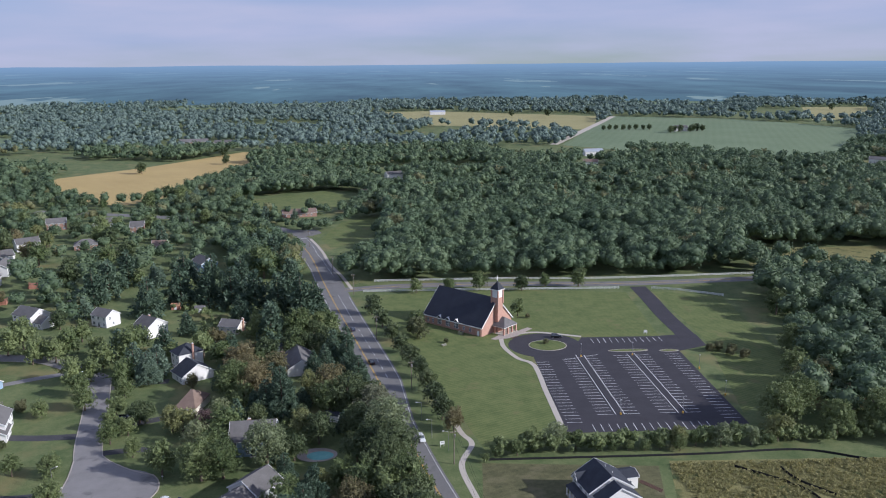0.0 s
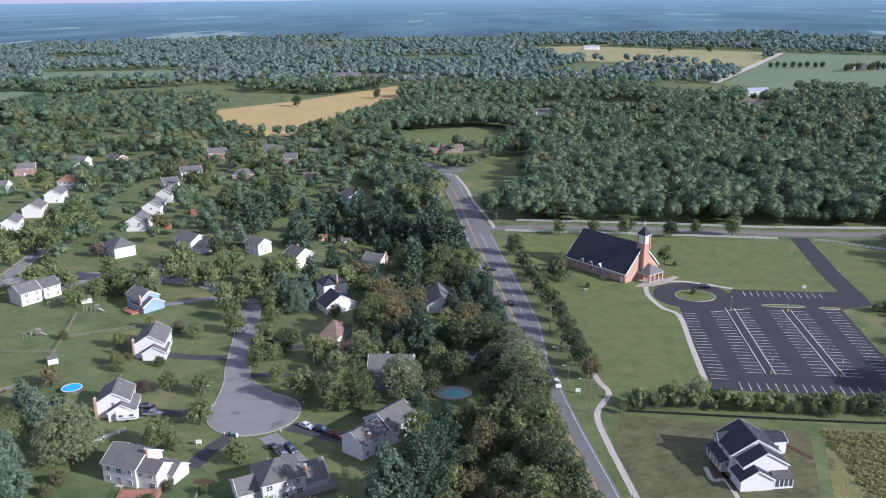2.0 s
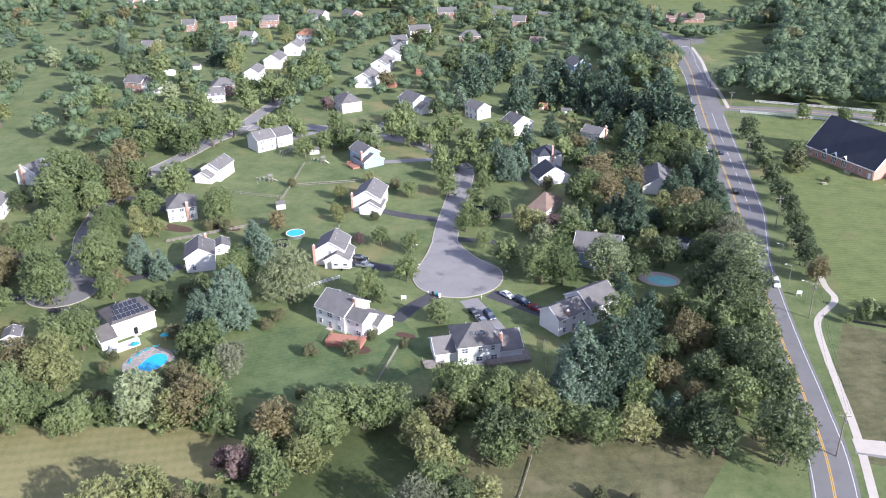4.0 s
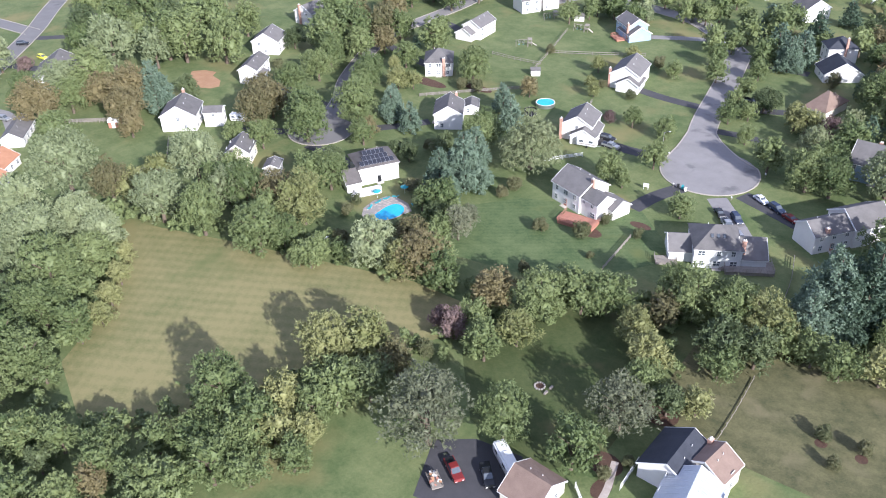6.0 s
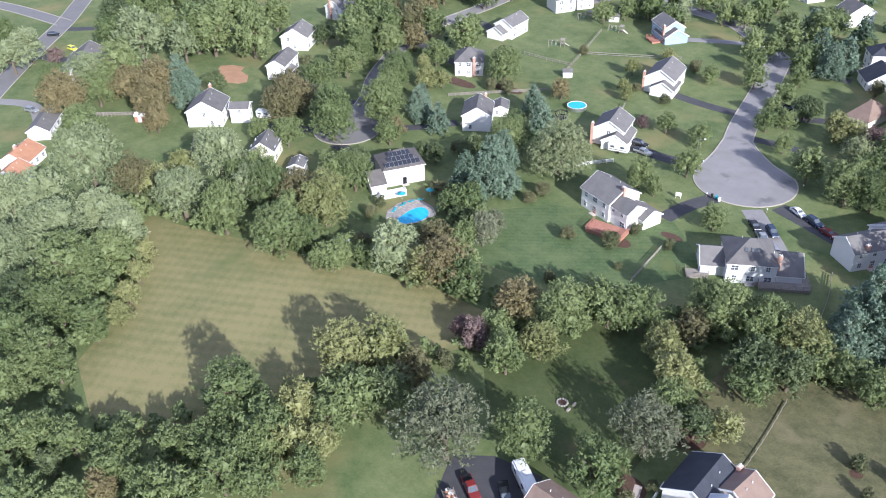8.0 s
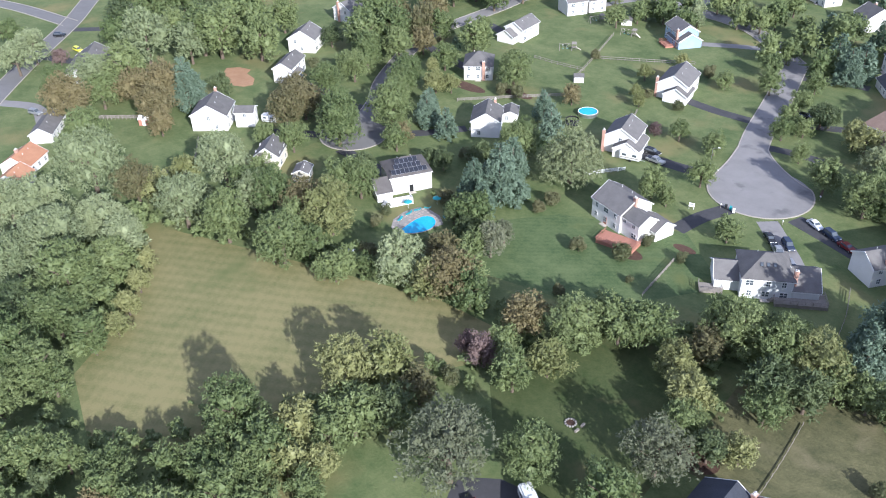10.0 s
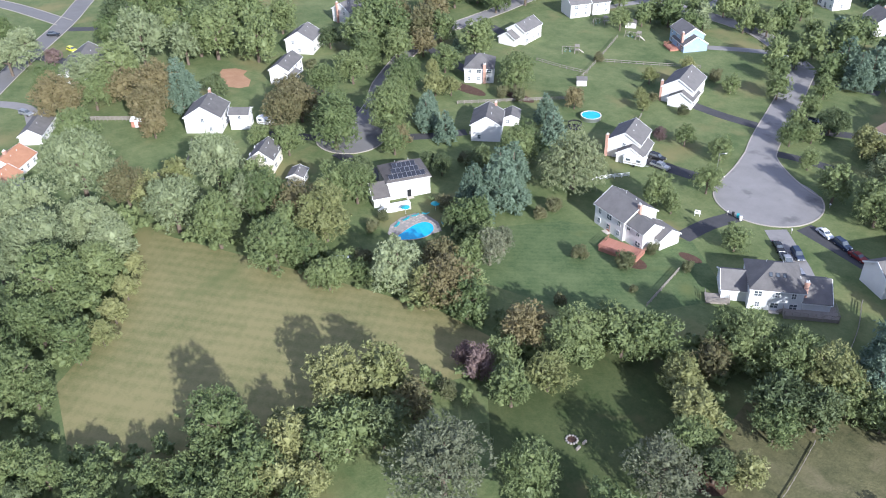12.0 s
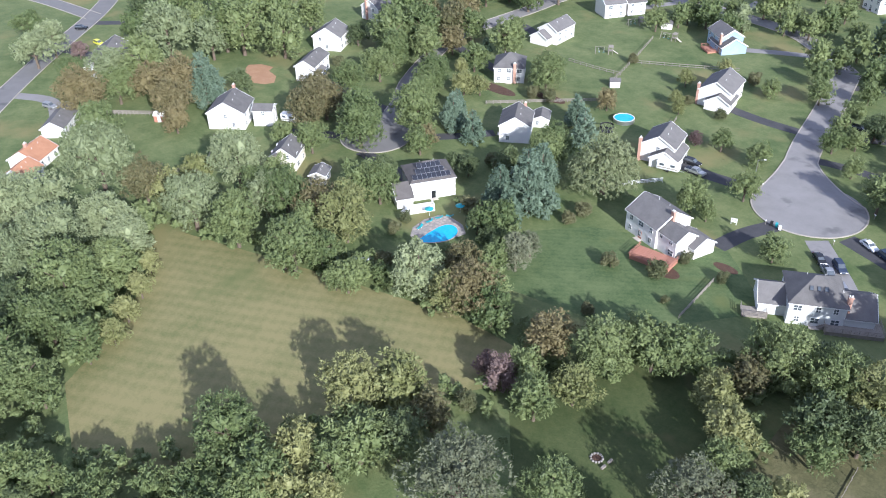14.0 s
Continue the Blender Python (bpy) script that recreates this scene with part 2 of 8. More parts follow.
GREYSIDE = surface("pale grey siding", (0.56, 0.56, 0.55), (0.68, 0.68, 0.66), 3.0, 0.2, 0.55, 0.12, stripes=(0.16, "z", 0.25))
BLUESIDE = surface("blue siding", (0.24, 0.33, 0.44), (0.34, 0.43, 0.54), 3.0, 0.2, 0.55, 0.12, stripes=(0.16, "z", 0.25))
BRICK = surface("red brick wall", (0.29, 0.165, 0.125), (0.42, 0.265, 0.205), 1.5, 0.09, 0.9, 0.35)
PINK_BRICK = surface("warm red brick", (0.41, 0.235, 0.175), (0.54, 0.335, 0.265), 1.2, 0.09, 0.9, 0.35)
TRIM = surface("white trim", (0.74, 0.73, 0.71), (0.82, 0.81, 0.79), 1.0, 0.1, 0.5, 0.05)
TAUPE = surface("dark taupe shingles", (0.085, 0.076, 0.072), (0.150, 0.135, 0.128), 2.2, 0.18, 0.9, 0.4)
SHINGLE = surface("grey shingles", (0.108, 0.101, 0.097), (0.190, 0.178, 0.170), 2.2, 0.18, 0.9, 0.4, rand=0.5)
DARK_SHINGLE = surface("dark shingles", (0.030, 0.033, 0.042), (0.062, 0.066, 0.080), 3.0, 0.18, 0.85, 0.4, rand=0.2)
BROWN_SHINGLE = surface("brown shingles", (0.165, 0.115, 0.092), (0.27, 0.195, 0.155), 2.2, 0.18, 0.9, 0.4, rand=0.3)
RED_SHINGLE = surface("orange shingles", (0.34, 0.165, 0.095), (0.47, 0.25, 0.15), 2.2, 0.18, 0.9, 0.4, rand=0.3)
METAL_ROOF = surface("pale standing seam metal", (0.42, 0.44, 0.47), (0.60, 0.62, 0.65), 3.0, 0.3, 0.4, 0.05, metal=0.4)
CHURCH_ROOF = surface("dark blue-grey shingles", (0.028, 0.031, 0.040), (0.050, 0.054, 0.068), 6.0, 0.2, 0.75, 0.35)
CEDAR = surface("red cedar boards", (0.32, 0.145, 0.10), (0.46, 0.225, 0.16), 1.0, 0.1, 0.8, 0.3)
WEATHERED = surface("weathered grey boards", (0.20, 0.175, 0.15), (0.34, 0.30, 0.26), 1.0, 0.1, 0.9, 0.3)
BARK = surface("bark", (0.085, 0.062, 0.045), (0.19, 0.15, 0.115), 0.6, 0.1, 0.95, 0.8)
POLE_WOOD = surface("utility pole wood", (0.16, 0.13, 0.10), (0.28, 0.23, 0.19), 0.6, 0.1, 0.9, 0.5)
GLASS_DARK = surface("window glass", (0.065, 0.075, 0.088), (0.115, 0.130, 0.150), 2.0, 0.5, 0.08, 0.0, spec=0.6)
SOLAR = surface("solar cells", (0.020, 0.022, 0.030), (0.034, 0.037, 0.048), 2.0, 0.5, 0.32, 0.0, spec=0.4)
RUBBER = surface("tyre rubber", (0.012, 0.012, 0.012), (0.025, 0.025, 0.025), 0.5, 0.05, 0.8, 0.1)
CHROME = surface("bare metal", (0.42, 0.42, 0.43), (0.60, 0.60, 0.61), 0.5, 0.05, 0.35, 0.0, metal=0.9)
EARTH = surface("bare orange earth", (0.30, 0.165, 0.090), (0.43, 0.26, 0.155), 3.0, 0.3, 0.95, 0.5)
MULCH = surface("dark mulch bed", (0.060, 0.035, 0.025), (0.12, 0.070, 0.048), 1.0, 0.15, 0.95, 0.8)
WATER = surface("pool water", (0.02, 0.36, 0.62), (0.05, 0.48, 0.74), 2.5, 0.6, 0.06, 0.1, spec=0.5)
TEAL_WATER = surface("murky teal pool water", (0.16, 0.42, 0.38), (0.32, 0.58, 0.52), 1.6, 0.5, 0.25, 0.1, spec=0.3)
POND = surface("pond water", (0.018, 0.028, 0.022), (0.030, 0.042, 0.032), 9.0, 1.0, 0.06, 0.05, spec=0.5)
BLUE_PLASTIC = surface("turquoise plastic", (0.03, 0.26, 0.30), (0.06, 0.38, 0.40), 0.6, 0.1, 0.5, 0.05)
CAR_WHITE = surface("white car paint", (0.70, 0.70, 0.70), (0.80, 0.80, 0.80), 2.0, 0.3, 0.25, 0.0, spec=0.5)
CAR_BLACK = surface("black car paint", (0.012, 0.013, 0.015), (0.025, 0.026, 0.030), 2.0, 0.3, 0.22, 0.0, spec=0.5)
CAR_SILVER = surface("silver car paint", (0.30, 0.30, 0.31), (0.42, 0.42, 0.43), 2.0, 0.3, 0.3, 0.0, metal=0.5, spec=0.5)
CAR_BLUE = surface("dark blue car paint", (0.022, 0.032, 0.060), (0.04, 0.055, 0.095), 2.0, 0.3, 0.25, 0.0, spec=0.5)
CAR_RED = surface("dark red car paint", (0.15, 0.018, 0.018), (0.22, 0.03, 0.028), 2.0, 0.3, 0.3, 0.0, spec=0.5)
CAR_YELLOW = surface("yellow car paint", (0.62, 0.60, 0.03), (0.75, 0.72, 0.06), 2.0, 0.3, 0.3, 0.0, spec=0.5)
BLACK_MESH = surface("black netting", (0.015, 0.015, 0.016), (0.03, 0.03, 0.032), 0.5, 0.05, 0.8, 0.1)
STONE_RING = surface("grey field stone", (0.22, 0.20, 0.18), (0.36, 0.33, 0.30), 0.5, 0.08, 0.9, 0.5)

LEAF = {
    "b": foliage("green leaves", (0.080, 0.116, 0.042), (0.184, 0.212, 0.088)),
    "l": foliage("pale green leaves", (0.150, 0.184, 0.090), (0.250, 0.276, 0.150)),
    "d": foliage("deep green leaves", (0.054, 0.080, 0.036), (0.116, 0.138, 0.060)),
    "y": foliage("yellowing leaves", (0.145, 0.166, 0.060), (0.235, 0.232, 0.100)),
    "o": foliage("rusty autumn leaves", (0.104, 0.108, 0.050), (0.196, 0.158, 0.078)),
    "r": foliage("dusty purple-red leaves", (0.120, 0.078, 0.074), (0.190, 0.138, 0.122)),
    "c": foliage("blue-green needles", (0.090, 0.134, 0.088), (0.155, 0.204, 0.142)),
    "p": foliage("dark pine needles", (0.048, 0.080, 0.050), (0.092, 0.130, 0.082)),
    "w": foliage("willow leaves", (0.160, 0.188, 0.090), (0.245, 0.262, 0.140)),
    "g": foliage("thin grey-green leaves", (0.115, 0.130, 0.076), (0.178, 0.182, 0.114)),
    "s": foliage("shrub leaves", (0.085, 0.105, 0.045), (0.160, 0.145, 0.075)),
    "weed": foliage("tall weeds in seed", (0.210, 0.205, 0.080), (0.400, 0.350, 0.150), 0.0),
    # far leaves: distance haze put into the colour, paler and bluer
    "far": foliage("haze-tinted woodland leaves", (0.088, 0.134, 0.118), (0.160, 0.205, 0.170), 0.0, 16.0),
}


# ---- building blocks ----
def part(name, bm, material, parent=None, label="", bevel=0.0):
    """One bmesh as one mesh object, under its thing or part."""
    me = bpy.data.meshes.new(name)
    bm.to_mesh(me)
    bm.free()
    me.materials.append(material)
    ob = new(name, me)
    if parent is not None:
        ob.parent = parent
    if label:
        ob["label"] = label
    return ob


def thing(name, m, label, category, group=""):
    ob = new(name)
    ob.empty_display_size = 0.5
    ob.matrix_world = m
    return tagged(ob, label, category, group)


def block(bm, x0, x1, y0, y1, z0, z1):
    v = [bm.verts.new(p) for p in ((x0, y0, z0), (x1, y0, z0), (x1, y1, z0), (x0, y1, z0), (x0, y0, z1), (x1, y0, z1), (x1, y1, z1), (x0, y1, z1))]
    for f in ((3, 2, 1, 0), (4, 5, 6, 7), (0, 1, 5, 4), (1, 2, 6, 5), (2, 3, 7, 6), (3, 0, 4, 7)):
        bm.faces.new([v[i] for i in f])
    return bm


def slab(bm, pts, thick):
    """A flat piece of any outline with the given thickness below it."""
    pts = [Vector(p) for p in pts]
    nrm = (pts[1] - pts[0]).cross(pts[2] - pts[0]).normalized()
    if nrm.z < 0:
        pts, nrm = pts[::-1], -nrm
    top = [bm.verts.new(p) for p in pts]
    low = [bm.verts.new(p - nrm * thick) for p in pts]
    bm.faces.new(top)
    bm.faces.new(low[::-1])
    k = len(pts)
    for i in range(k):
        bm.faces.new((top[i], low[i], low[(i + 1) % k], top[(i + 1) % k]))
    return bm


def tube(bm, a, b, r0, r1, sides=6):
    a, b = Vector(a), Vector(b)
    q = (b - a).to_track_quat("Z", "Y")
    ring = [[bm.verts.new(p + q @ Vector((r * math.cos(2 * math.pi * i / sides), r * math.sin(2 * math.pi * i / sides), 0))) for i in range(sides)] for p, r in ((a, r0), (b, r1))]
    for i in range(sides):
        j = (i + 1) % sides
        bm.faces.new((ring[0][i], ring[0][j], ring[1][j], ring[1][i]))
    bm.faces.new(ring[0][::-1])
    bm.faces.new(ring[1])
    return bm


def smooth_line(pts, step=4.0):
    """A curve through the points, in even steps."""
    p = [np.array(q, float) for q in pts]
    p = [2 * p[0] - p[1]] + p + [2 * p[-1] - p[-2]]
    out = []
    for i in range(1, len(p) - 2):
        k = max(2, int(np.linalg.norm(p[i + 1][:2] - p[i][:2]) / step))
        for t in np.linspace(0, 1, k, endpoint=False):
            out.append(0.5 * (2 * p[i] + (p[i + 1] - p[i - 1]) * t + (2 * p[i - 1] - 5 * p[i] + 4 * p[i + 1] - p[i + 2]) * t * t + (3 * p[i] - p[i - 1] - 3 * p[i + 1] + p[i + 2]) * t**3))
    out.append(p[-2])
    return np.array(out)


def ribbon(bm, line, left, right, z, thick=0.12):
    """A strip along a line from left to right of it; left and right may follow the line."""
    way = np.gradient(line[:, :2], axis=0)
    way /= np.linalg.norm(way, axis=1, keepdims=True)
    side = np.stack([way[:, 1], -way[:, 0]], 1)
    a, b = line[:, :2] + side * np.reshape(left, (-1, 1)), line[:, :2] + side * np.reshape(right, (-1, 1))
    va = [[bm.verts.new((*p, z)) for p in a], [bm.verts.new((*p, z)) for p in b], [bm.verts.new((*p, z - thick)) for p in a], [bm.verts.new((*p, z - thick)) for p in b]]
    for i in range(len(line) - 1):
        bm.faces.new((va[0][i], va[1][i], va[1][i + 1], va[0][i + 1]))
        bm.faces.new((va[2][i], va[0][i], va[0][i + 1], va[2][i + 1]))
        bm.faces.new((va[1][i], va[3][i], va[3][i + 1], va[1][i + 1]))
    bmesh.ops.recalc_face_normals(bm, faces=bm.faces)
    return bm


def sheet(name, pts, z, material, label, category="ground", thick=0.1):
    bm = slab(bmesh.new(), [(x, y, z) for x, y in pts], thick)
    ob = part(name, bm, material)
    return tagged(ob, label, category, kind="structure")


def disc_pts(cx, cy, rx, ry, n=40, turn=0.0):
    c, s = math.cos(turn), math.sin(turn)
    return [(cx + c * rx * math.cos(a) - s * ry * math.sin(a), cy + s * rx * math.cos(a) + c * ry * math.sin(a)) for a in np.linspace(0, 2 * math.pi, n, endpoint=False)]


def strip(name, pts, width, z, material, label, category, step=4.0):
    line = smooth_line(pts, step)
    ob = part(name, ribbon(bmesh.new(), line, -width / 2, width / 2, z), material)
    return tagged(ob, label, category, kind="structure")


def inside(x, y, poly):
    """Which points (arrays) lie in a polygon."""
    hit = np.zeros(np.shape(x), bool)
    for (x0, y0), (x1, y1) in zip(poly, poly[1:] + poly[:1]):
        hit ^= ((y0 > y) != (y1 > y)) & (x < (x1 - x0) * (y - y0) / ((y1 - y0) or 1e-9) + x0)
    return hit


def near_line(x, y, line, dist):
    """Which points lie within dist of a line."""
    hit = np.zeros(np.shape(x), bool)
    for (x0, y0), (x1, y1) in zip(line[:-1, :2], line[1:, :2]):
        dx, dy = x1 - x0, y1 - y0
        t = np.clip(((x - x0) * dx + (y - y0) * dy) / (dx * dx + dy * dy + 1e-9), 0, 1)
        hit |= np.hypot(x - x0 - t * dx, y - y0 - t * dy) < dist
    return hit


# ---- ground, roads, fields ----
def build_ground():
    """One sheet to the horizon, with gentle unevenness far off."""
    xs = np.concatenate([np.linspace(-4800, -800, 28)[:-1], np.linspace(-800, 800, 41), np.linspace(800, 4800, 28)[1:]])
    ys = np.concatenate([np.linspace(-1200, 0, 10)[:-1], np.linspace(0, 1200, 41), np.linspace(1200, 4800, 28)[1:]])
    bm = bmesh.new()
    rows = [[bm.verts.new((x, y, 0.0)) for x in xs] for y in ys]
    for i in range(len(ys) - 1):
        for j in range(len(xs) - 1):
            bm.faces.new((rows[i][j], rows[i][j + 1], rows[i + 1][j + 1], rows[i + 1][j]))
    tagged(part("ground", bm, GRASS), "grassy open ground with dry patches, reaching the horizon", "ground", kind="structure")


build_ground()

MAIN = smooth_line([(24, 120), (19.5, 165), (14.2, 190), (8.9, 211), (3.5, 233.8), (-4.0, 268.6), (-14.2, 315.3), (-26.3, 366.9), (-35, 404.5), (-45.9, 454.5), (-55.8, 501.9), (-66, 540), (-80, 575), (-105, 612), (-180, 655), (-300, 695)])
SIDE = smooth_line([(-32, 431), (1, 437), (56, 437), (119, 433), (180, 437), (268, 444), (400, 455), (620, 470)])
COURT_LINE = smooth_line([(-117, 309), (-108, 278), (-101, 252), (-96, 238), (-89, 224)], 2.0)
STREET = smooth_line([(-236, 250), (-236, 286), (-237, 306), (-233, 326), (-218, 334), (-199, 338), (-175, 336.5), (-151, 333), (-136, 325), (-117, 309)])
STREET_N = smooth_line([(-236, 322), (-244, 362), (-246, 392), (-250, 425)])
COURT2_LINE = smooth_line([(-192, 171), (-203, 190), (-216, 206), (-232, 236), (-237, 262)], 2.0)
STREET_W = smooth_line([(-270, 78), (-300, 103), (-328, 129), (-357, 158), (-385, 182), (-430, 225)])
STREET_X = smooth_line([(-430, 142), (-395, 152), (-357, 158)])
ROADS = [(MAIN, 8.0), (SIDE, 6.0), (COURT_LINE, 5.5), (STREET, 5), (STREET_N, 5), (COURT2_LINE, 5), (STREET_W, 5)]


def road(name, line, width, z, material, label):
    tagged(part(name, ribbon(bmesh.new(), line, -width / 2, np.array(width / 2), z), material), label, "road", kind="structure")


def kerbs(line, width, skip=None):
    """Low concrete kerbs on both sides of a street."""
    for s in (-1, 1):
        bm = ribbon(bmesh.new(), line, s * width / 2 - 0.15, s * width / 2 + 0.15, 0.16, 0.16)
        tagged(part("kerb", bm, KERB), "low pale concrete kerb along the street", "kerb", kind="structure")


# the yellow line is the road's axis; on its right a turning lane widens it
right_edge = np.interp(MAIN[:, 1], [150, 262, 300, 455, 520, 560, 600, 640], [4.9, 4.9, 8.9, 9.8, 7.6, 11.0, 9.0, 5.0])
left_edge = np.interp(MAIN[:, 1], [150, 480, 560, 600, 640], [-4.2, -4.4, -8.0, -6.5, -5.0])
tagged(part("road_main", ribbon(bmesh.new(), MAIN, left_edge, right_edge, 0.05), ROAD), "worn grey asphalt country road with painted lines", "road", kind="structure")
for o in (-0.17, 0.17):
    tagged(part("lane_marking", ribbon(bmesh.new(), MAIN[MAIN[:, 1] < 548], o - 0.09, o + 0.09, 0.058, 0.004), YELLOW_PAINT), "double yellow centre line on asphalt", "marking", kind="structure")


def edge_line(keep, offset, half=0.065):
    line = MAIN[keep]
    off = np.broadcast_to(offset, len(MAIN))[keep]
    tagged(part("edge_line", ribbon(bmesh.new(), line, off - half, off + half, 0.058, 0.004), WHITE_PAINT), "white painted line on asphalt", "marking", kind="structure")


edge_line(MAIN[:, 1] < 418, right_edge - 0.75)
edge_line((MAIN[:, 1] > 455) & (MAIN[:, 1] < 570), right_edge - 2.8)
edge_line(MAIN[:, 1] < 560, left_edge + 0.6)
edge_line((MAIN[:, 1] > 372) & (MAIN[:, 1] < 422), 4.0)
dash = MAIN[(MAIN[:, 1] > 300) & (MAIN[:, 1] < 372)]
for i in range(0, len(dash) - 2, 2):
    tagged(part("lane_dash", ribbon(bmesh.new(), dash[i:i + 2], 3.92, 4.08, 0.058, 0.004), WHITE_PAINT), "short white dash between two lanes", "marking", kind="structure")
sheet("stop_bar", [(-84.2, 561.4), (-67.0, 568.2), (-67.2, 569.0), (-84.4, 562.2)], 0.06, WHITE_PAINT, "white stop bar across the road at a junction", "marking", 0.004)
sheet("road_junction", [(-74, 573), (-63, 577), (-58, 585), (-62, 596), (-70, 600), (-84, 594)], 0.046, ROAD, "grey asphalt mouth of a side road at the bend", "road")
road("road_side", SIDE, 9.0, 0.044, ROAD, "grey asphalt side road with fences along it")
tagged(part("lane_marking", ribbon(bmesh.new(), SIDE, -0.15, 0.15, 0.052, 0.004), YELLOW_PAINT), "yellow centre line on asphalt", "marking", kind="structure")
for nm, ln, wd, mt in (("road_court", COURT_LINE, 8.2, COURT), ("road_street", STREET, 7.4, COURT), ("road_street_north", STREET_N, 7.4, COURT), ("road_court_west", COURT2_LINE, 6.6, ROAD), ("road_street_west", STREET_W, 8.0, ROAD), ("road_street_cross", STREET_X, 7.0, ROAD)):
    road(nm, ln, wd, 0.04 + 0.004 * len(nm) / 10, mt, "pale grey residential street with kerbs")
    kerbs(ln[:-9] if nm == "road_court" else ln[7:] if nm == "road_court_west" else ln, wd)
sheet("road_court_circle", disc_pts(-84.3, 220.3, 13.4, 13.4, 48), 0.062, COURT, "round pale asphalt end of a residential court", "road")
sheet("road_court_west_circle", disc_pts(-190.5, 170, 10.2, 10.2, 40), 0.062, ROAD, "round asphalt end of a second court", "road")


def arc_kerb(cx, cy, r, a0, a1):
    line = np.array([(cx + r * math.cos(a), cy + r * math.sin(a)) for a in np.linspace(radians(a0), radians(a1), 40)])
    tagged(part("kerb", ribbon(bmesh.new(), line, -0.17, 0.17, 0.17, 0.17), KERB), "low pale concrete kerb round the turning circle", "kerb", kind="structure")


arc_kerb(-84.3, 220.3, 13.5, 178, 406)
sheet("road_court_mouth", [(-104.9, 250.8), (-102.7, 243.8), (-101.3, 240.1), (-99.0, 230), (-97.7, 220.8), (-84, 218), (-74.9, 229.6), (-78.9, 231.4), (-84.4, 234.8), (-90.2, 239.4), (-93.7, 243.2), (-97.1, 253.2)], 0.068, COURT, "pale asphalt flaring from the street into the turning circle", "road")
for pts in ([(-101.3, 240.1), (-99.1, 230), (-97.9, 220.8)], [(-93.7, 243.2), (-90.2, 239.4), (-84.4, 234.8), (-78.9, 231.4), (-74.9, 229.9)]):
    tagged(part("kerb", ribbon(bmesh.new(), smooth_line(pts, 1.5), -0.16, 0.16, 0.17, 0.17), KERB), "low pale concrete kerb round the turning circle", "kerb", kind="structure")
arc_kerb(-190.5, 170, 10.3, -230, 75)

for pts, w, mt in (
    ([(-129, 258), (-118, 257.2), (-104, 258)], 4.2, DRIVE), ([(-90.5, 189.5), (-89, 199), (-85.5, 208)], 4.6, DRIVE), ([(-120, 217), (-108, 217.8), (-97, 219.5)], 4.6, DRIVE),
    ([(-76, 208), (-71, 203), (-65, 197), (-58.5, 189.5)], 5.4, COURT), ([(-71.5, 213.5), (-62, 210.8), (-50, 207)], 5.0, DRIVE), ([(-152, 305), (-140, 312), (-127, 318)], 4.0, COURT),
    ([(-198, 336), (-204, 322), (-206, 314)], 4.0, COURT), ([(-237, 272), (-222, 269), (-210, 264)], 4.0, DRIVE), ([(-232, 238), (-215, 234), (-200, 231)], 4.0, DRIVE),
    ([(-182, 178), (-174, 187), (-168, 196)], 4.0, DRIVE), ([(-186, 161), (-176, 161), (-164, 160)], 4.0, DRIVE), ([(-198, 163), (-206, 158), (-214, 152)], 4.0, DRIVE),
    ([(-198, 184), (-214, 184), (-232, 186)], 4.0, DRIVE), ([(-101, 262), (-92, 266), (-80, 272)], 4.0, DRIVE), ([(-99, 243), (-90, 246), (-78, 247)], 3.6, DRIVE),
    ([(-112, 298), (-102, 303), (-90, 305)], 4.4, DRIVE), ([(-175, 341), (-176, 356), (-178, 370)], 4.0, COURT), ([(-332, 132), (-318, 138), (-304, 144)], 4.5, DRIVE), ([(-352, 152), (-340, 164), (-334, 172)], 4.5, DRIVE), ([(-300, 104), (-285, 112), (-268, 108)], 4.5, COURT),
    ([(24, 176.5), (34, 177.4), (48, 178.6), (62, 181)], 4.2, COURT),
):
    strip("driveway", pts, w, 0.034, mt, "plain asphalt driveway beside a house", "driveway", 2.5)

# church grounds
sheet("lawn_church", [(24, 238), (50, 243), (50, 318), (40, 335), (110, 345), (114, 416), (60, 424), (10, 427), (-16, 418), (4, 330), (14, 285)], 0.012, LAWN, "mown green lawn with stripes round the church", "lawn")
sheet("lawn_church_east", [(114, 262), (150, 290), (160, 404), (128, 418), (128, 335)], 0.012, LAWN, "mown green grass beside the parking lot", "lawn")
sheet("parking_lot", [(51.5, 250), (112.5, 250), (112.5, 325), (126, 331), (126.5, 346), (118, 346), (108, 344.5), (76, 345), (66, 326), (51.5, 325)], 0.05, TAR, "fresh dark asphalt parking lot with white stall lines", "parking lot")
sheet("parking_circle", disc_pts(58.5, 336, 15.5, 15.5, 48), 0.058, TAR, "dark asphalt turning circle before the church", "parking lot")
strip("parking_drive", [(123, 426), (122.5, 400), (121.5, 372), (122, 338)], 8.5, 0.062, TAR, "dark asphalt drive to the parking lot", "driveway")
for cx, cy, rx, ry in ((59.5, 335.5, 7.8, 6.6), (91.5, 326.8, 8.0, 1.3), (108.3, 325.6, 3.8, 1.1)):
    sheet("grass_island", disc_pts(cx, cy, rx, ry, 32), 0.20, LAWN, "kerbed grass island in the parking lot", "traffic island", 0.2)
    ring = np.array(disc_pts(cx, cy, rx + 0.1, ry + 0.1, 33) + [disc_pts(cx, cy, rx + 0.1, ry + 0.1, 33)[0]])
    tagged(part("kerb", ribbon(bmesh.new(), ring, -0.12, 0.12, 0.22, 0.22), CONCRETE), "pale concrete kerb round a grass island", "kerb", kind="structure")


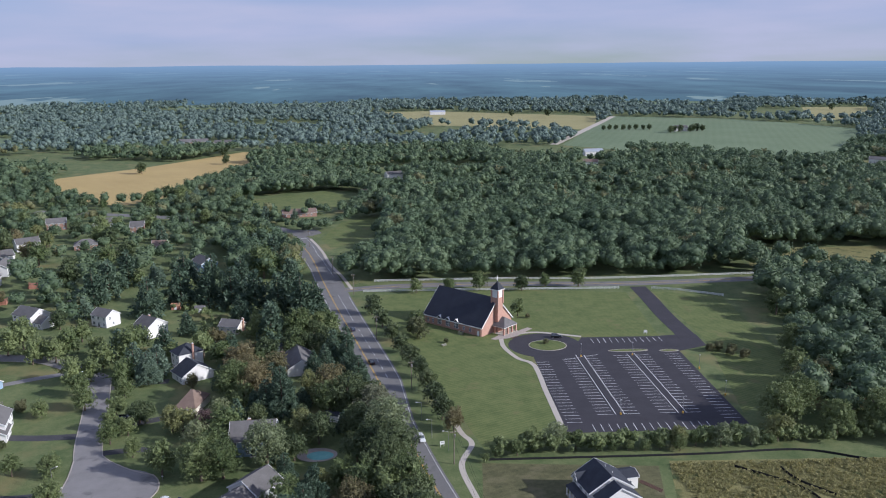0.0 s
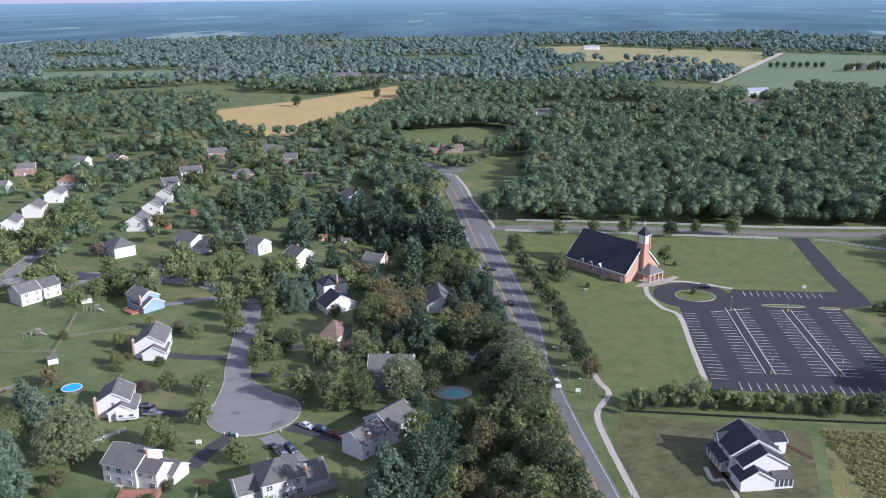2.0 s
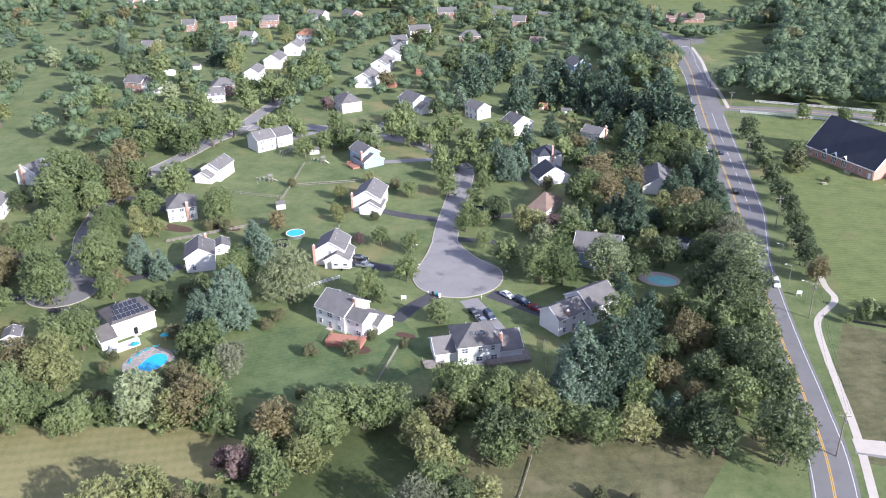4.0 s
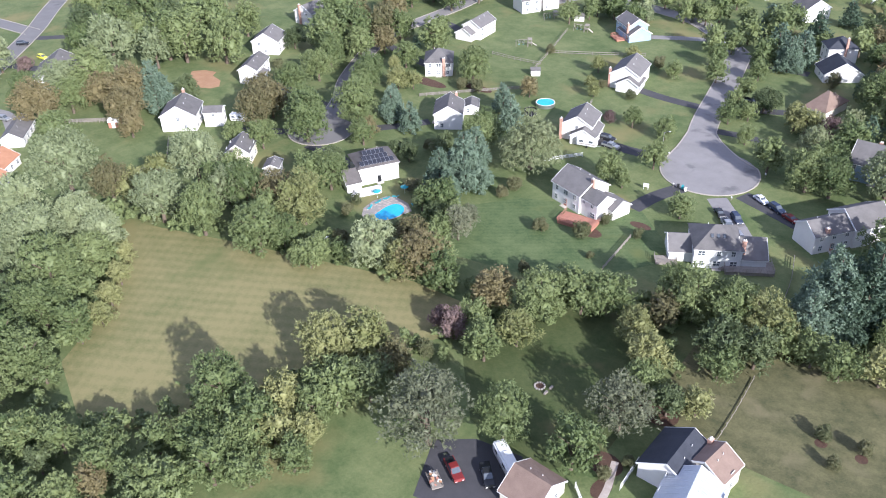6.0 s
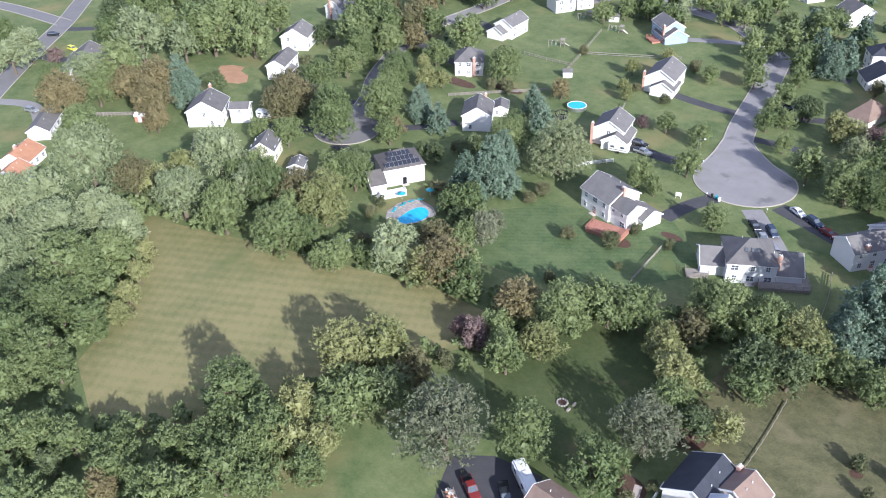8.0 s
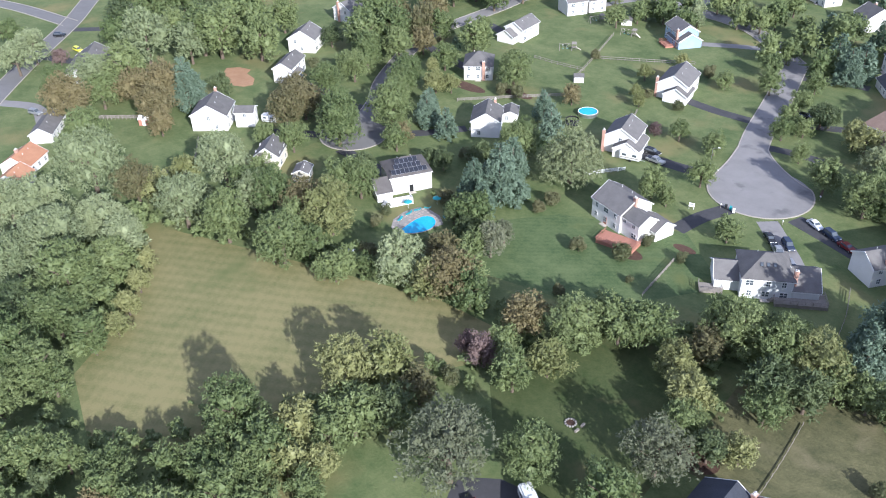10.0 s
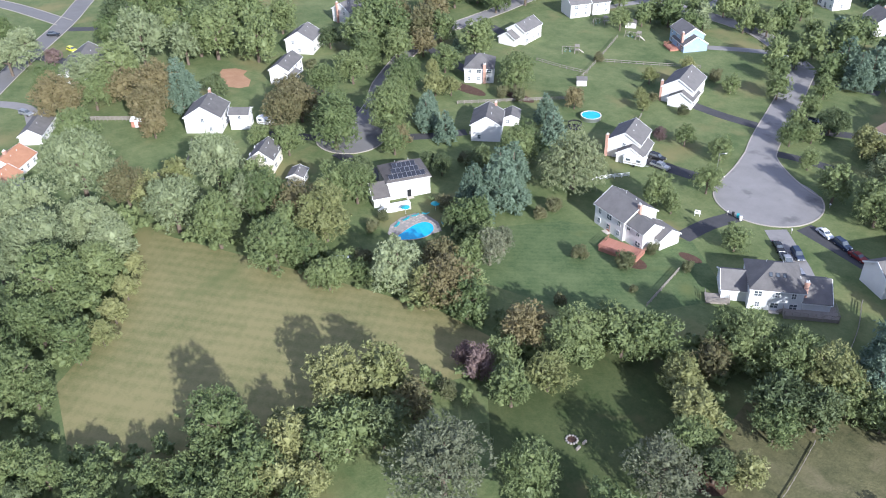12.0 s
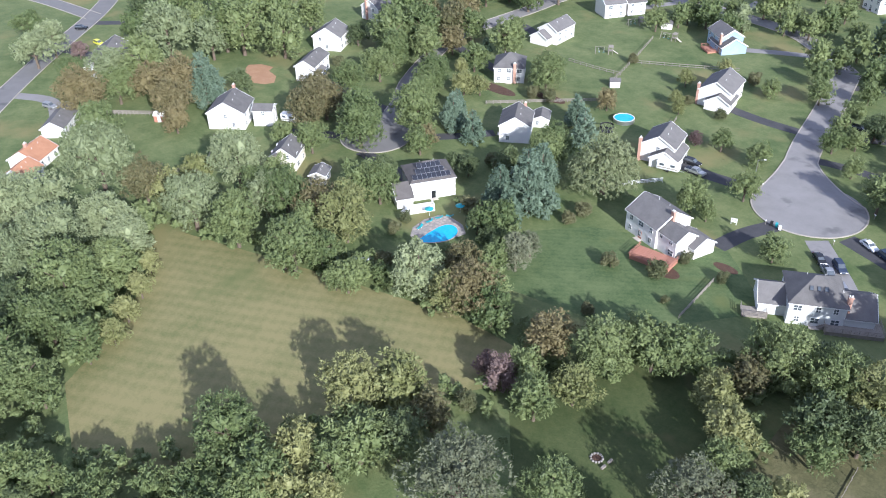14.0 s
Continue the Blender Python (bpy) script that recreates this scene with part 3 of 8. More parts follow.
def stall_lines():
    """Rows of stalls, every line a piece of its own on one of two shared meshes."""
    flat, up = bmesh.new(), bmesh.new()
    block(flat, -2.75, 2.75, -0.085, 0.085, 0.0, 0.006)
    block(up, -0.085, 0.085, -2.75, 2.75, 0.0, 0.006)
    lot = bpy.data.objects["parking_lot"]
    meshes = []
    for bm in (flat, up):
        me = bpy.data.meshes.new("stall_line")
        bm.to_mesh(me)
        bm.free()
        me.materials.append(WHITE_PAINT)
        meshes.append(me)

    def put(x, y, me):
        ob = new("stall_line", me)
        ob.parent = lot
        ob.location = (x, y, 0.052)

    for x, y0, y1, lean in ((55.4, 258, 317, -1.6), (67.0, 263.7, 320, -1.7), (76.0, 263.7, 322, -1.7), (88.6, 263.7, 323, -1.7), (97.3, 263.7, 322, -1.4), (108.6, 258.4, 322, -0.6)):
        for k in range(int((y1 - y0) / 2.74) + 1):
            y = y0 + 2.74 * k
            put(x + lean * (y - y0) / (y1 - y0), y, meshes[0])
    for k in range(15):
        put(60.8 + 2.735 * k, 253.3, meshes[1])
    for k in range(12):
        put(79.5 + 2.7 * k, 340.2, meshes[1])
    for x0, x1 in ((70.6, 68.9), (73.6, 72.2), (92.1, 90.0), (94.9, 93.1)):
        bm = bmesh.new()
        slab(bm, [(x0 - 0.12, 263.5, 0.058), (x0 + 0.12, 263.5, 0.058), (x1 + 0.12, 323, 0.058), (x1 - 0.12, 323, 0.058)], 0.006)
        part("median_line", bm, WHITE_PAINT, lot)
    for dx, a, b in ((0, (62.6, 317.4), (78, 323)),):
        bm = bmesh.new()
        d = (Vector(b) - Vector(a)).normalized()
        q = Vector((-d.y, d.x)) * 0.08
        slab(bm, [(*(Vector(a) - q), 0.058), (*(Vector(b) - q), 0.058), (*(Vector(b) + q), 0.058), (*(Vector(a) + q), 0.058)], 0.006)
        part("median_line", bm, WHITE_PAINT, lot)


stall_lines()
strip("path_church", [(41.5, 350), (40.8, 342), (41.2, 333), (45, 320.5), (50.2, 312.5), (50.4, 285), (50.6, 256)], 1.9, 0.07, CONCRETE, "pale concrete footpath along the parking lot", "path", 2.0)
strip("path_circle", [(46, 351), (56, 353.5), (66, 350.5), (76, 346)], 1.8, 0.07, CONCRETE, "pale concrete footpath round the turning circle", "path", 2.0)
strip("path_road", [(15.4, 262), (17.4, 252), (20.0, 244), (15.8, 230), (18.3, 212), (20.6, 201), (24.6, 181), (27.5, 160)], 1.8, 0.03, CONCRETE, "pale concrete footpath curving along the road", "path", 2.0)
strip("path_north", [(-28, 432), (-36, 462), (-44.5, 490), (-53, 528), (-64, 566)], 1.8, 0.075, CONCRETE, "pale concrete footpath beside the road", "path", 3.0)
sheet("apron", [(24.5, 175), (31, 176), (30, 181), (23.5, 179.5)], 0.066, CONCRETE, "pale concrete apron of a driveway", "driveway")

# fields and clearings
sheet("field_mown", [(-186, 103), (-160, 113), (-139, 120.5), (-113, 129.5), (-96, 131), (-92, 122), (-107, 97), (-112, 66), (-132, 56), (-150, 62), (-160, 78)], 0.016, HAY, "dry mown meadow with mowing stripes between tree belts", "field")
# dark sheet paints the shade that the ring of trees throws here
sheet("lawn_yard_south", [(-88, 118), (-74, 104), (-56, 103), (-50, 112), (-52, 132), (-66, 150), (-86, 148), (-92, 134)], 0.016, SHADE_TINTED, "back lawn ringed by trees, shade painted into its colour", "lawn")
sheet("lawn_deck_house", [(-128, 140), (-86, 150), (-70, 176), (-88, 190), (-116, 176), (-128, 160)], 0.020, LUSH, "green back lawn behind a white house", "lawn")
sheet("field_meadow_south", [(-50, 124), (-8, 128), (0, 165), (-34, 172), (-52, 150)], 0.016, ROUGH, "dry grass lot beside a wire fence", "field")
sheet("lawn_new_house", [(27, 172), (64, 176), (74, 226), (22, 231), (20, 206)], 0.014, ROUGH, "rough mown lawn round a new white house", "lawn")
sheet("field_weeds", [(66, 172), (150, 182), (180, 226), (78, 229)], 0.018, TALL, "tall dry weeds and grasses in an unmown lot", "field")
sheet("field_straw", [(-372, 890), (-310, 765), (-240, 715), (-200, 780), (-176, 900), (-186, 1010), (-168, 1140), (-215, 1150), (-250, 1080), (-300, 985)], 0.05, STRAW, "ripe golden straw field among woods", "field")
sheet("field_beans", [(225, 1190), (340, 1500), (453, 1800), (640, 1700), (728, 1556), (775, 1412), (684, 1240), (492, 930), (400, 1000)], 0.05, CROP, "flat green crop field among woods", "field")
sheet("field_pale", [(-83, 2026), (30, 1610), (195, 1530), (330, 1455), (420, 1815), (67, 2070)], 0.03, PALE_CROP, "pale ripe field before far woods", "field")
sheet("field_lawn_north", [(-133, 735), (-73, 780), (-38, 741), (-42, 705), (-78, 672), (-124, 667)], 0.05, LAWN, "open grass clearing behind houses", "field")
sheet("field_corner", [(-57, 564), (-47, 624), (-20, 647), (-20, 592), (-34, 546), (-48, 536)], 0.05, LAWN, "small grass field at the road bend", "field")
sheet("field_rust", [(200, 466), (216, 512), (330, 512), (330, 470), (275, 456)], 0.05, TALL, "rusty tall grass clearing before woods", "field")
sheet("field_west", [(-1010, 1095), (-672, 1068), (-600, 960), (-700, 800), (-812, 876)], 0.05, CROP, "flat green field beyond the houses", "field")
sheet("field_west_far", [(-980, 1360), (-700, 1215), (-545, 1226), (-640, 1420)], 0.05, CROP, "flat green field beyond a tree line", "field")
sheet("field_far_a", [(560, 2250), (760, 2700), (1000, 2500), (820, 2150)], 0.05, CROP, "far green field among woods", "field")
sheet("field_far_b", [(787, 1592), (988, 2068), (1150, 2060), (950, 1682)], 0.05, PALE_CROP, "far pale field among woods", "field")
sheet("field_far_c", [(-620, 2300), (-560, 2700), (-150, 2620), (-220, 2360)], 0.05, CROP, "far green field among woods", "field")
sheet("pond", disc_pts(-297, 607, 14, 34, 28, 0.25), 0.06, POND, "small dark pond behind houses", "pond")
CLEAR = [[(p.co.x, p.co.y) for p in bpy.data.objects[n].data.vertices[: len(bpy.data.objects[n].data.vertices) // 2]] for n in
         ("field_straw", "field_beans", "field_pale", "field_lawn_north", "field_corner", "field_rust", "field_west", "field_west_far", "field_far_a", "field_far_b", "field_far_c", "pond")]


# ---- trees ----
def leaf_mesh(name, centres, radii, count, size, seed, material, flat=0.0, droop=0.0, core=0.0):
    """Leaf sprays over a cloud of lobes, most of them pointing outwards and up like twig ends; core: a loose inner mass as a share of the lobes."""
    rng = np.random.default_rng(seed)
    c, r = np.array(centres), np.array(radii)
    mid = c.mean(0) - np.array([0, 0, 1.2])
    twigs, bunch = count // 5, 5
    pick = rng.choice(len(r), twigs, p=r**2 / (r**2).sum())
    d = rng.normal(size=(twigs, 3))
    d[:, 2] += 0.3
    d /= np.linalg.norm(d, axis=1, keepdims=True)
    p = c[pick] + d * (r[pick] * rng.uniform(0.72, 1.14, twigs))[:, None]
    gap = np.linalg.norm(p[:, None, :] - c[None], axis=2) / r[None]
    keep = gap.min(1) > 0.68
    p, d = p[keep], d[keep]
    out = p - mid
    out /= np.linalg.norm(out, axis=1, keepdims=True)
    axis = 0.8 * d + 0.7 * out + rng.normal(size=p.shape) * 0.35
    axis[:, 2] += 0.25 - flat - droop
    axis /= np.linalg.norm(axis, axis=1, keepdims=True)
    p, d, axis = (np.repeat(q, bunch, axis=0) for q in (p, d, axis))
    k = len(p)
    p = p + rng.normal(size=(k, 3)) * size * 0.75
    axis = axis + rng.normal(size=(k, 3)) * 0.5
    flatten = rng.uniform(size=k) < 0.45
    axis[flatten] = np.cross(d[flatten], rng.normal(size=(flatten.sum(), 3))) + 0.4 * d[flatten]
    axis /= np.linalg.norm(axis, axis=1, keepdims=True)
    wide = np.cross(axis, rng.normal(size=(k, 3)))
    wide[flatten] = np.cross(axis[flatten], d[flatten] + rng.normal(size=(flatten.sum(), 3)) * 0.3)
    wide /= np.linalg.norm(wide, axis=1, keepdims=True)
    s = (size * rng.uniform(0.65, 1.4, k))[:, None]
    long = 1.25 + 0.5 * droop
    v = np.stack([p - axis * s * 0.7 - wide * s * 0.52, p - axis * s * 0.7 + wide * s * 0.52, p + axis * s * long], 1).reshape(-1, 3)
    tris = np.arange(3 * k).reshape(-1, 3)
    if core:
        bm = bmesh.new()
        bmesh.ops.create_icosphere(bm, subdivisions=1, radius=1.0)
        bv, bf = np.array([q.co for q in bm.verts]), np.array([[q.index for q in g.verts] for g in bm.faces])
        bm.free()
        base = len(v)
        step = max(1, len(c) // 26)
        for i, (cc, rr) in enumerate(zip(c[::step], r[::step])):
            inner = c.mean(0) + (cc - c.mean(0)) * 0.72
            v = np.concatenate([v, inner + bv * rng.uniform(0.65, 1.2, (len(bv), 1)) * rr * core])
            tris = np.concatenate([tris, bf + base + i * len(bv)])
    me = bpy.data.meshes.new(name)
    me.from_pydata(v.tolist(), [], tris.tolist())
    me.materials.append(material)
    return me


def lobes(seed, n, rx, rz, zc, r0, r1, hollow=0.5):
    rng = np.random.default_rng(seed)
    d = rng.normal(size=(n, 3))
    d /= np.linalg.norm(d, axis=1, keepdims=True)
    lump = np.array([noise.noise(Vector(q) * 1.4 + Vector((seed, 0, 0))) for q in d])[:, None]
    d[:, 2] = np.where(d[:, 2] < -0.75, -d[:, 2], d[:, 2])
    rad = rng.uniform(hollow, 1.0, n)[:, None] * (1 + 0.30 * lump)
    c = d * rad * np.array([rx, rx, rz]) + np.array([0, 0, zc])
    c[:, :2] *= rng.uniform(0.85, 1.1, (n, 1))
    return c, rng.uniform(r0, r1, n)


def trunk_mesh(name, height, r, top, limbs, spread, seed):
    rng = random.Random(seed)
    bm = bmesh.new()
    tube(bm, (0, 0, -0.2), (0.1, 0.05, height * 0.35), r * 1.25, r * 0.85, 8)
    tube(bm, (0.1, 0.05, height * 0.35), (0.15, -0.1, height * top), r * 0.85, r * 0.25, 7)
    for i in range(limbs):
        a = 2 * math.pi * i / limbs + rng.uniform(-0.4, 0.4)
        z0 = height * rng.uniform(0.25, 0.55)
        z1 = z0 + height * rng.uniform(0.15, 0.32)
        tube(bm, (0.1, 0.0, z0), (spread * math.cos(a), spread * math.sin(a), z1), r * 0.5, r * 0.12, 5)
    me = bpy.data.meshes.new(name)
    bm.to_mesh(me)
    bm.free()
    me.materials.append(BARK)
    return me


# prototypes ten metres high
SHAPES = {}


def add_shape(key, crown, trunk):
    SHAPES.setdefault(key, []).append((crown, trunk))


def grow():
    for fine, count in (("big", 13500), ("near", 4600), ("far", 1500)):
        size = {"big": 0.185, "near": 0.30, "far": 0.46}[fine]
        for code in "bldyorgs":
            for v in range(3 if code == "b" else 2 if code in "lyo" else 1):
                seed = 17 * v + ord(code)
                n = {"big": 92, "near": 76, "far": 48}[fine]
                small, large = (0.70, 1.50) if fine != "far" else (0.90, 1.60)
                if code == "s":
                    c, r = lobes(seed, 18, 5.0, 3.6, 4.6, 1.5, 2.4)
                elif code == "d":
                    c, r = lobes(seed, n, 3.8, 4.2, 4.9, small, large, 0.5)
                else:
                    c, r = lobes(seed, n, (4.4, 3.9, 4.2)[v] * (0.9 if fine == "far" else 1.0), (4.2, 4.5, 4.0)[v], 5.1, small, large, 0.5)
                me = leaf_mesh("crown", c, r, count, size * (0.8 if code == "g" else 1.3 if code == "s" else 1.0), seed, LEAF[code], core=0.78 * (0.6 if code == "g" else 1.0))
                add_shape((code, fine), me, trunk_mesh("trunk", 10, 0.30 if code != "s" else 0.15, 0.8, 6, 2.6, seed))
        for v, needles in ((0, "c"), (1, "c"), (0, "p"), (1, "p")):
            rng = np.random.default_rng(90 + v)
            c, r = [], []
            for i in range(42):
                t = (i + 0.5) / 42
                z = 1.2 + 8.3 * t
                reach = (1 - t) ** 0.7 * 3.3 + 0.25
                for q in range(2 if t < 0.7 else 1):
                    a = i * 2.4 + q * 3.1 + rng.uniform(-0.4, 0.4)
                    k = reach * rng.uniform(0.55, 1.0)
                    c.append((k * math.cos(a), k * math.sin(a), z + rng.uniform(-0.3, 0.3) - 0.12 * k))
                    r.append(0.38 + 0.55 * (1 - t) * rng.uniform(0.7, 1.2))
            me = leaf_mesh("crown", c, r, count, size * 0.9, 70 + v, LEAF[needles], flat=0.3, core=0.6)
            add_shape((needles, fine), me, trunk_mesh("trunk", 10, 0.22, 0.95, 0, 1, v))
        c, r = lobes(5, 40, 3.9, 3.0, 6.2, 0.8, 1.4)
        low = np.array([(4.1 * math.cos(a), 4.1 * math.sin(a), z) for a in np.linspace(0, 6.28, 16) for z in (2.6, 4.4)])
        me = leaf_mesh("crown", np.concatenate([c, low]), np.concatenate([r, np.full(len(low), 0.95)]), count, size * 0.62, 77, LEAF["w"], droop=2.6, core=0.6)
        add_shape(("w", fine), me, trunk_mesh("trunk", 10, 0.35, 0.7, 6, 2.4, 8))


grow()
TREE_LABEL = {
    "b": ("broadleaf_tree", "leafy green deciduous tree with a full uneven crown", "tree", "broadleaf trees"),
    "l": ("pale_tree", "tall deciduous tree with pale grey-green leaves", "tree", "pale trees"),
    "d": ("dark_tree", "dense dark green tree with a rounded crown", "tree", "dark trees"),
    "y": ("yellowing_tree", "deciduous tree with yellowing green leaves", "tree", "yellowing trees"),
    "o": ("rusty_tree", "deciduous tree turning rusty orange and green", "tree", "rusty trees"),
    "r": ("plum_tree", "small tree with dark purple-red leaves", "tree", "purple trees"),
    "c": ("conifer", "tall blue-green conifer with layered branches", "conifer", "conifers"),
    "p": ("pine", "dark green pine with dense layered branches", "conifer", "pines"),
    "w": ("willow", "weeping willow with long drooping yellow-green branches", "willow", "willows"),
    "g": ("sparse_tree", "thinly leaved grey-green tree with branches showing", "tree", "sparse trees"),
    "s": ("shrub", "low rounded garden shrub in green and russet", "shrub", "garden shrubs"),
}
FIRST = {}
PLANTED = []
rng_tree = random.Random(4)


def tree(code, x, y, h, fine="near"):
    """A tree of that kind, h metres high."""
    options = SHAPES[(code, fine)]
    which = rng_tree.randrange(len(options))
    s = h / 10.0 if code != "s" else h / 9.0
    wide = s * rng_tree.uniform(0.94, 1.10)
    PLANTED.append((x, y))
    m = Matrix.Translation((x, y, 0)) @ Matrix.Rotation(rng_tree.uniform(0, 6.28), 4, "Z") @ Matrix.Diagonal((wide, wide, s, 1))
    key = (code, fine, which)
    if key in FIRST:
        ob = copy_thing(FIRST[key], Matrix())
        ob.matrix_basis = m
        return ob
    name, label, cat, group = TREE_LABEL[code]
    ob = thing(name, Matrix(), label, cat, group)
    for nm, me in zip(("crown", "trunk"), options[which]):
        piece = new(nm, me)
        piece.parent = ob
    ob.matrix_basis = m
    FIRST[key] = ob
    return ob


def plant(code, fine, rows):
    for x, y, h in rows:
        tree(code, x, y, h, fine)


plant("b", "big", [(-147.7, 47.0, 12.2), (-156.7, 53.6, 15.3), (-148.6, 56.0, 12.6), (-161.2, 65.3, 13.5), (-169.0, 72.2, 16.9), (-109.8, 74.7, 14.6), (-172.2, 83.0, 12.4), (-167.7, 110.7, 14.5), (-150.3, 114.7, 13.4), (-281.4, 119.1, 12.7), (-170.4, 126.3, 13.9), (-265.9, 127.4, 12.5), (-82.1, 137.1, 12.7), (-270.5, 139.2, 17.2), (-159.8, 146.7, 11.6), (-56.4, 156.8, 13.4), (-60.9, 157.0, 11.6), (-48.7, 158.5, 13.7), (-187.5, 162.3, 15.8), (-184.2, 180.1, 15.6), (-219.3, 182.7, 12.1), (-142.0, 188.6, 12.3), (-31.8, 198.4, 13.8), (-200.5, 199.5, 11.0), (-205.1, 206.1, 11.6), (-227.4, 207.7, 12.9)])
plant("d", "big", [(10.0, 165.1, 16.1), (3.7, 189.7, 14.5)])
plant("b", "big", [(-66.4, 104.6, 12.4), (0.2, 208.5, 14.5), (-222.8, 218.8, 13.0), (-59.6, 225.3, 12.5), (-53.6, 226.1, 12.5), (-176.7, 228.2, 13.6), (-61.1, 283.1, 15.9), (-61.4, 290.8, 12.4)])
plant("d", "big", [(-7.9, 220.9, 14.6), (-3.5, 228.7, 15.0), (-11.0, 235.6, 12.4)])
plant("l", "big", [(-211.2, 98.2, 21.0), (-187.1, 67.5, 14.7), (-187.9, 76.4, 16.6), (-215.2, 77.3, 13.8), (-207.1, 81.7, 16.2), (-178.4, 89.4, 12.3), (-189.3, 90.1, 14.2), (-186.4, 91.7, 11.6), (-181.5, 107.5, 14.9), (-174.6, 123.3, 12.2), (-192.2, 126.1, 16.1), (-123.7, 128.3, 13.5), (-278.2, 131.6, 14.6), (-41.7, 231.3, 15.0), (-6.9, 244.1, 15.9)])
plant("d", "big", [(-170.7, 60.5, 12.4), (-15.5, 248.7, 12.4), (-20.3, 268.7, 15.3), (-11.7, 270.0, 12.5)])
plant("b", "near", [(-115.2, 32.8, 8.3), (-109.1, 37.4, 8.5), (-119.2, 38.0, 8.9), (-131.2, 39.9, 8.1), (-102.3, 42.9, 7.3), (-112.3, 42.9, 8.5), (-131.1, 46.4, 8.9), (-100.2, 49.1, 8.3), (-114.4, 52.6, 8.9), (-100.4, 55.4, 10.5), (-105.9, 54.0, 8.7), (-146.0, 57.0, 8.0), (-99.9, 57.2, 8.2), (-98.0, 63.3, 10.7), (-105.7, 66.0, 9.4), (-93.0, 67.3, 9.0), (-153.3, 67.8, 9.6), (-99.1, 68.1, 9.9), (-152.0, 68.0, 5.9), (-100.4, 74.0, 12.1), (-89.7, 74.4, 7.9), (-95.3, 84.3, 9.2), (-95.9, 90.4, 11.5), (-52.8, 106.1, 11.4), (-152.3, 113.2, 6.9), (-138.1, 116.7, 6.1), (-155.7, 117.0, 10.7), (-135.6, 118.1, 8.3), (-82.6, 118.5, 10.0), (-147.4, 120.0, 9.2)])
plant("b", "near", [(-137.8, 122.9, 6.2), (-158.2, 124.1, 9.9), (-90.1, 124.5, 8.4), (-181.8, 125.0, 10.3), (-132.7, 125.2, 5.6), (-125.0, 126.8, 5.5), (-53.2, 130.3, 8.4), (-106.3, 131.7, 10.1), (-111.7, 135.9, 10.8), (-43.9, 142.9, 8.5), (-76.0, 143.9, 11.1), (-164.3, 144.8, 11.3), (-81.2, 146.3, 8.7), (-118.6, 146.3, 8.2), (-71.8, 147.1, 11.1), (-205.5, 148.3, 7.1), (-194.7, 150.7, 9.8), (-121.8, 154.3, 6.8), (-128.3, 155.6, 10.3), (-25.8, 157.5, 9.4), (-37.4, 158.2, 9.3), (-31.5, 158.4, 8.6), (-172.8, 171.5, 8.3), (-21.0, 172.6, 8.7), (0.1, 179.5, 12.1), (-78.7, 192.7, 6.9), (-98.4, 197.1, 5.7), (-103.5, 198.4, 9.4)])
plant("d", "near", [(7.8, 182.6, 12.2), (-8.1, 185.8, 10.8)])
plant("b", "near", [(-5.4, 206.8, 13.1), (-97.2, 211.8, 8.3), (-18.6, 217.5, 9.3), (-205.4, 224.5, 9.9), (-71.7, 228.7, 10.7), (-103.9, 230.5, 7.3), (-115.7, 231.3, 6.8), (22.9, 231.6, 3.1), (-59.5, 233.3, 10.5), (26.5, 234.6, 3.8), (33.1, 235.3, 5.0), (83.5, 235.5, 5.5), (72.5, 236.0, 3.7), (62.9, 236.6, 3.7), (77.5, 236.6, 4.3), (58.0, 236.6, 4.4), (67.9, 236.8, 3.7), (-57.9, 237.8, 11.1), (89.3, 238.3, 5.0), (51.7, 238.4, 6.3), (38.5, 238.8, 7.0), (-84.0, 241.6, 6.5), (-94.1, 251.4, 7.5), (-90.3, 257.1, 6.5), (-92.4, 257.1, 6.1), (-124.8, 273.7, 6.3), (-111.8, 278.8, 9.1), (-101.3, 288.5, 8.0)])
plant("d", "near", [(2.5, 200.9, 12.0)])
plant("d", "near", [(-123.8, 44.9, 6.8), (-91.8, 95.5, 10.9), (-45.6, 148.1, 11.1), (-39.9, 150.8, 10.1), (-132.8, 154.3, 7.0), (-245.5, 159.0, 8.6), (-18.6, 194.3, 8.0), (-2.2, 196.0, 13.1), (-15.3, 233.8, 9.9), (-34.4, 236.2, 8.9), (11.6, 263.2, 8.8), (-89.2, 265.5, 7.3), (-89.6, 267.3, 8.1), (-87.4, 267.9, 7.4), (9.5, 275.1, 8.8), (7.4, 288.1, 8.6), (5.0, 301.7, 8.6), (1.4, 315.2, 9.0)])
plant("o", "near", [(-111.8, 48.2, 6.9), (-93.1, 103.9, 8.4), (-233.6, 130.0, 9.5), (-92.1, 132.9, 10.3), (-121.8, 138.4, 9.7), (-60.6, 151.2, 8.3), (-12.5, 176.4, 4.4), (-154.5, 230.7, 7.4), (14.9, 254.0, 8.3), (-79.4, 297.5, 5.6)])
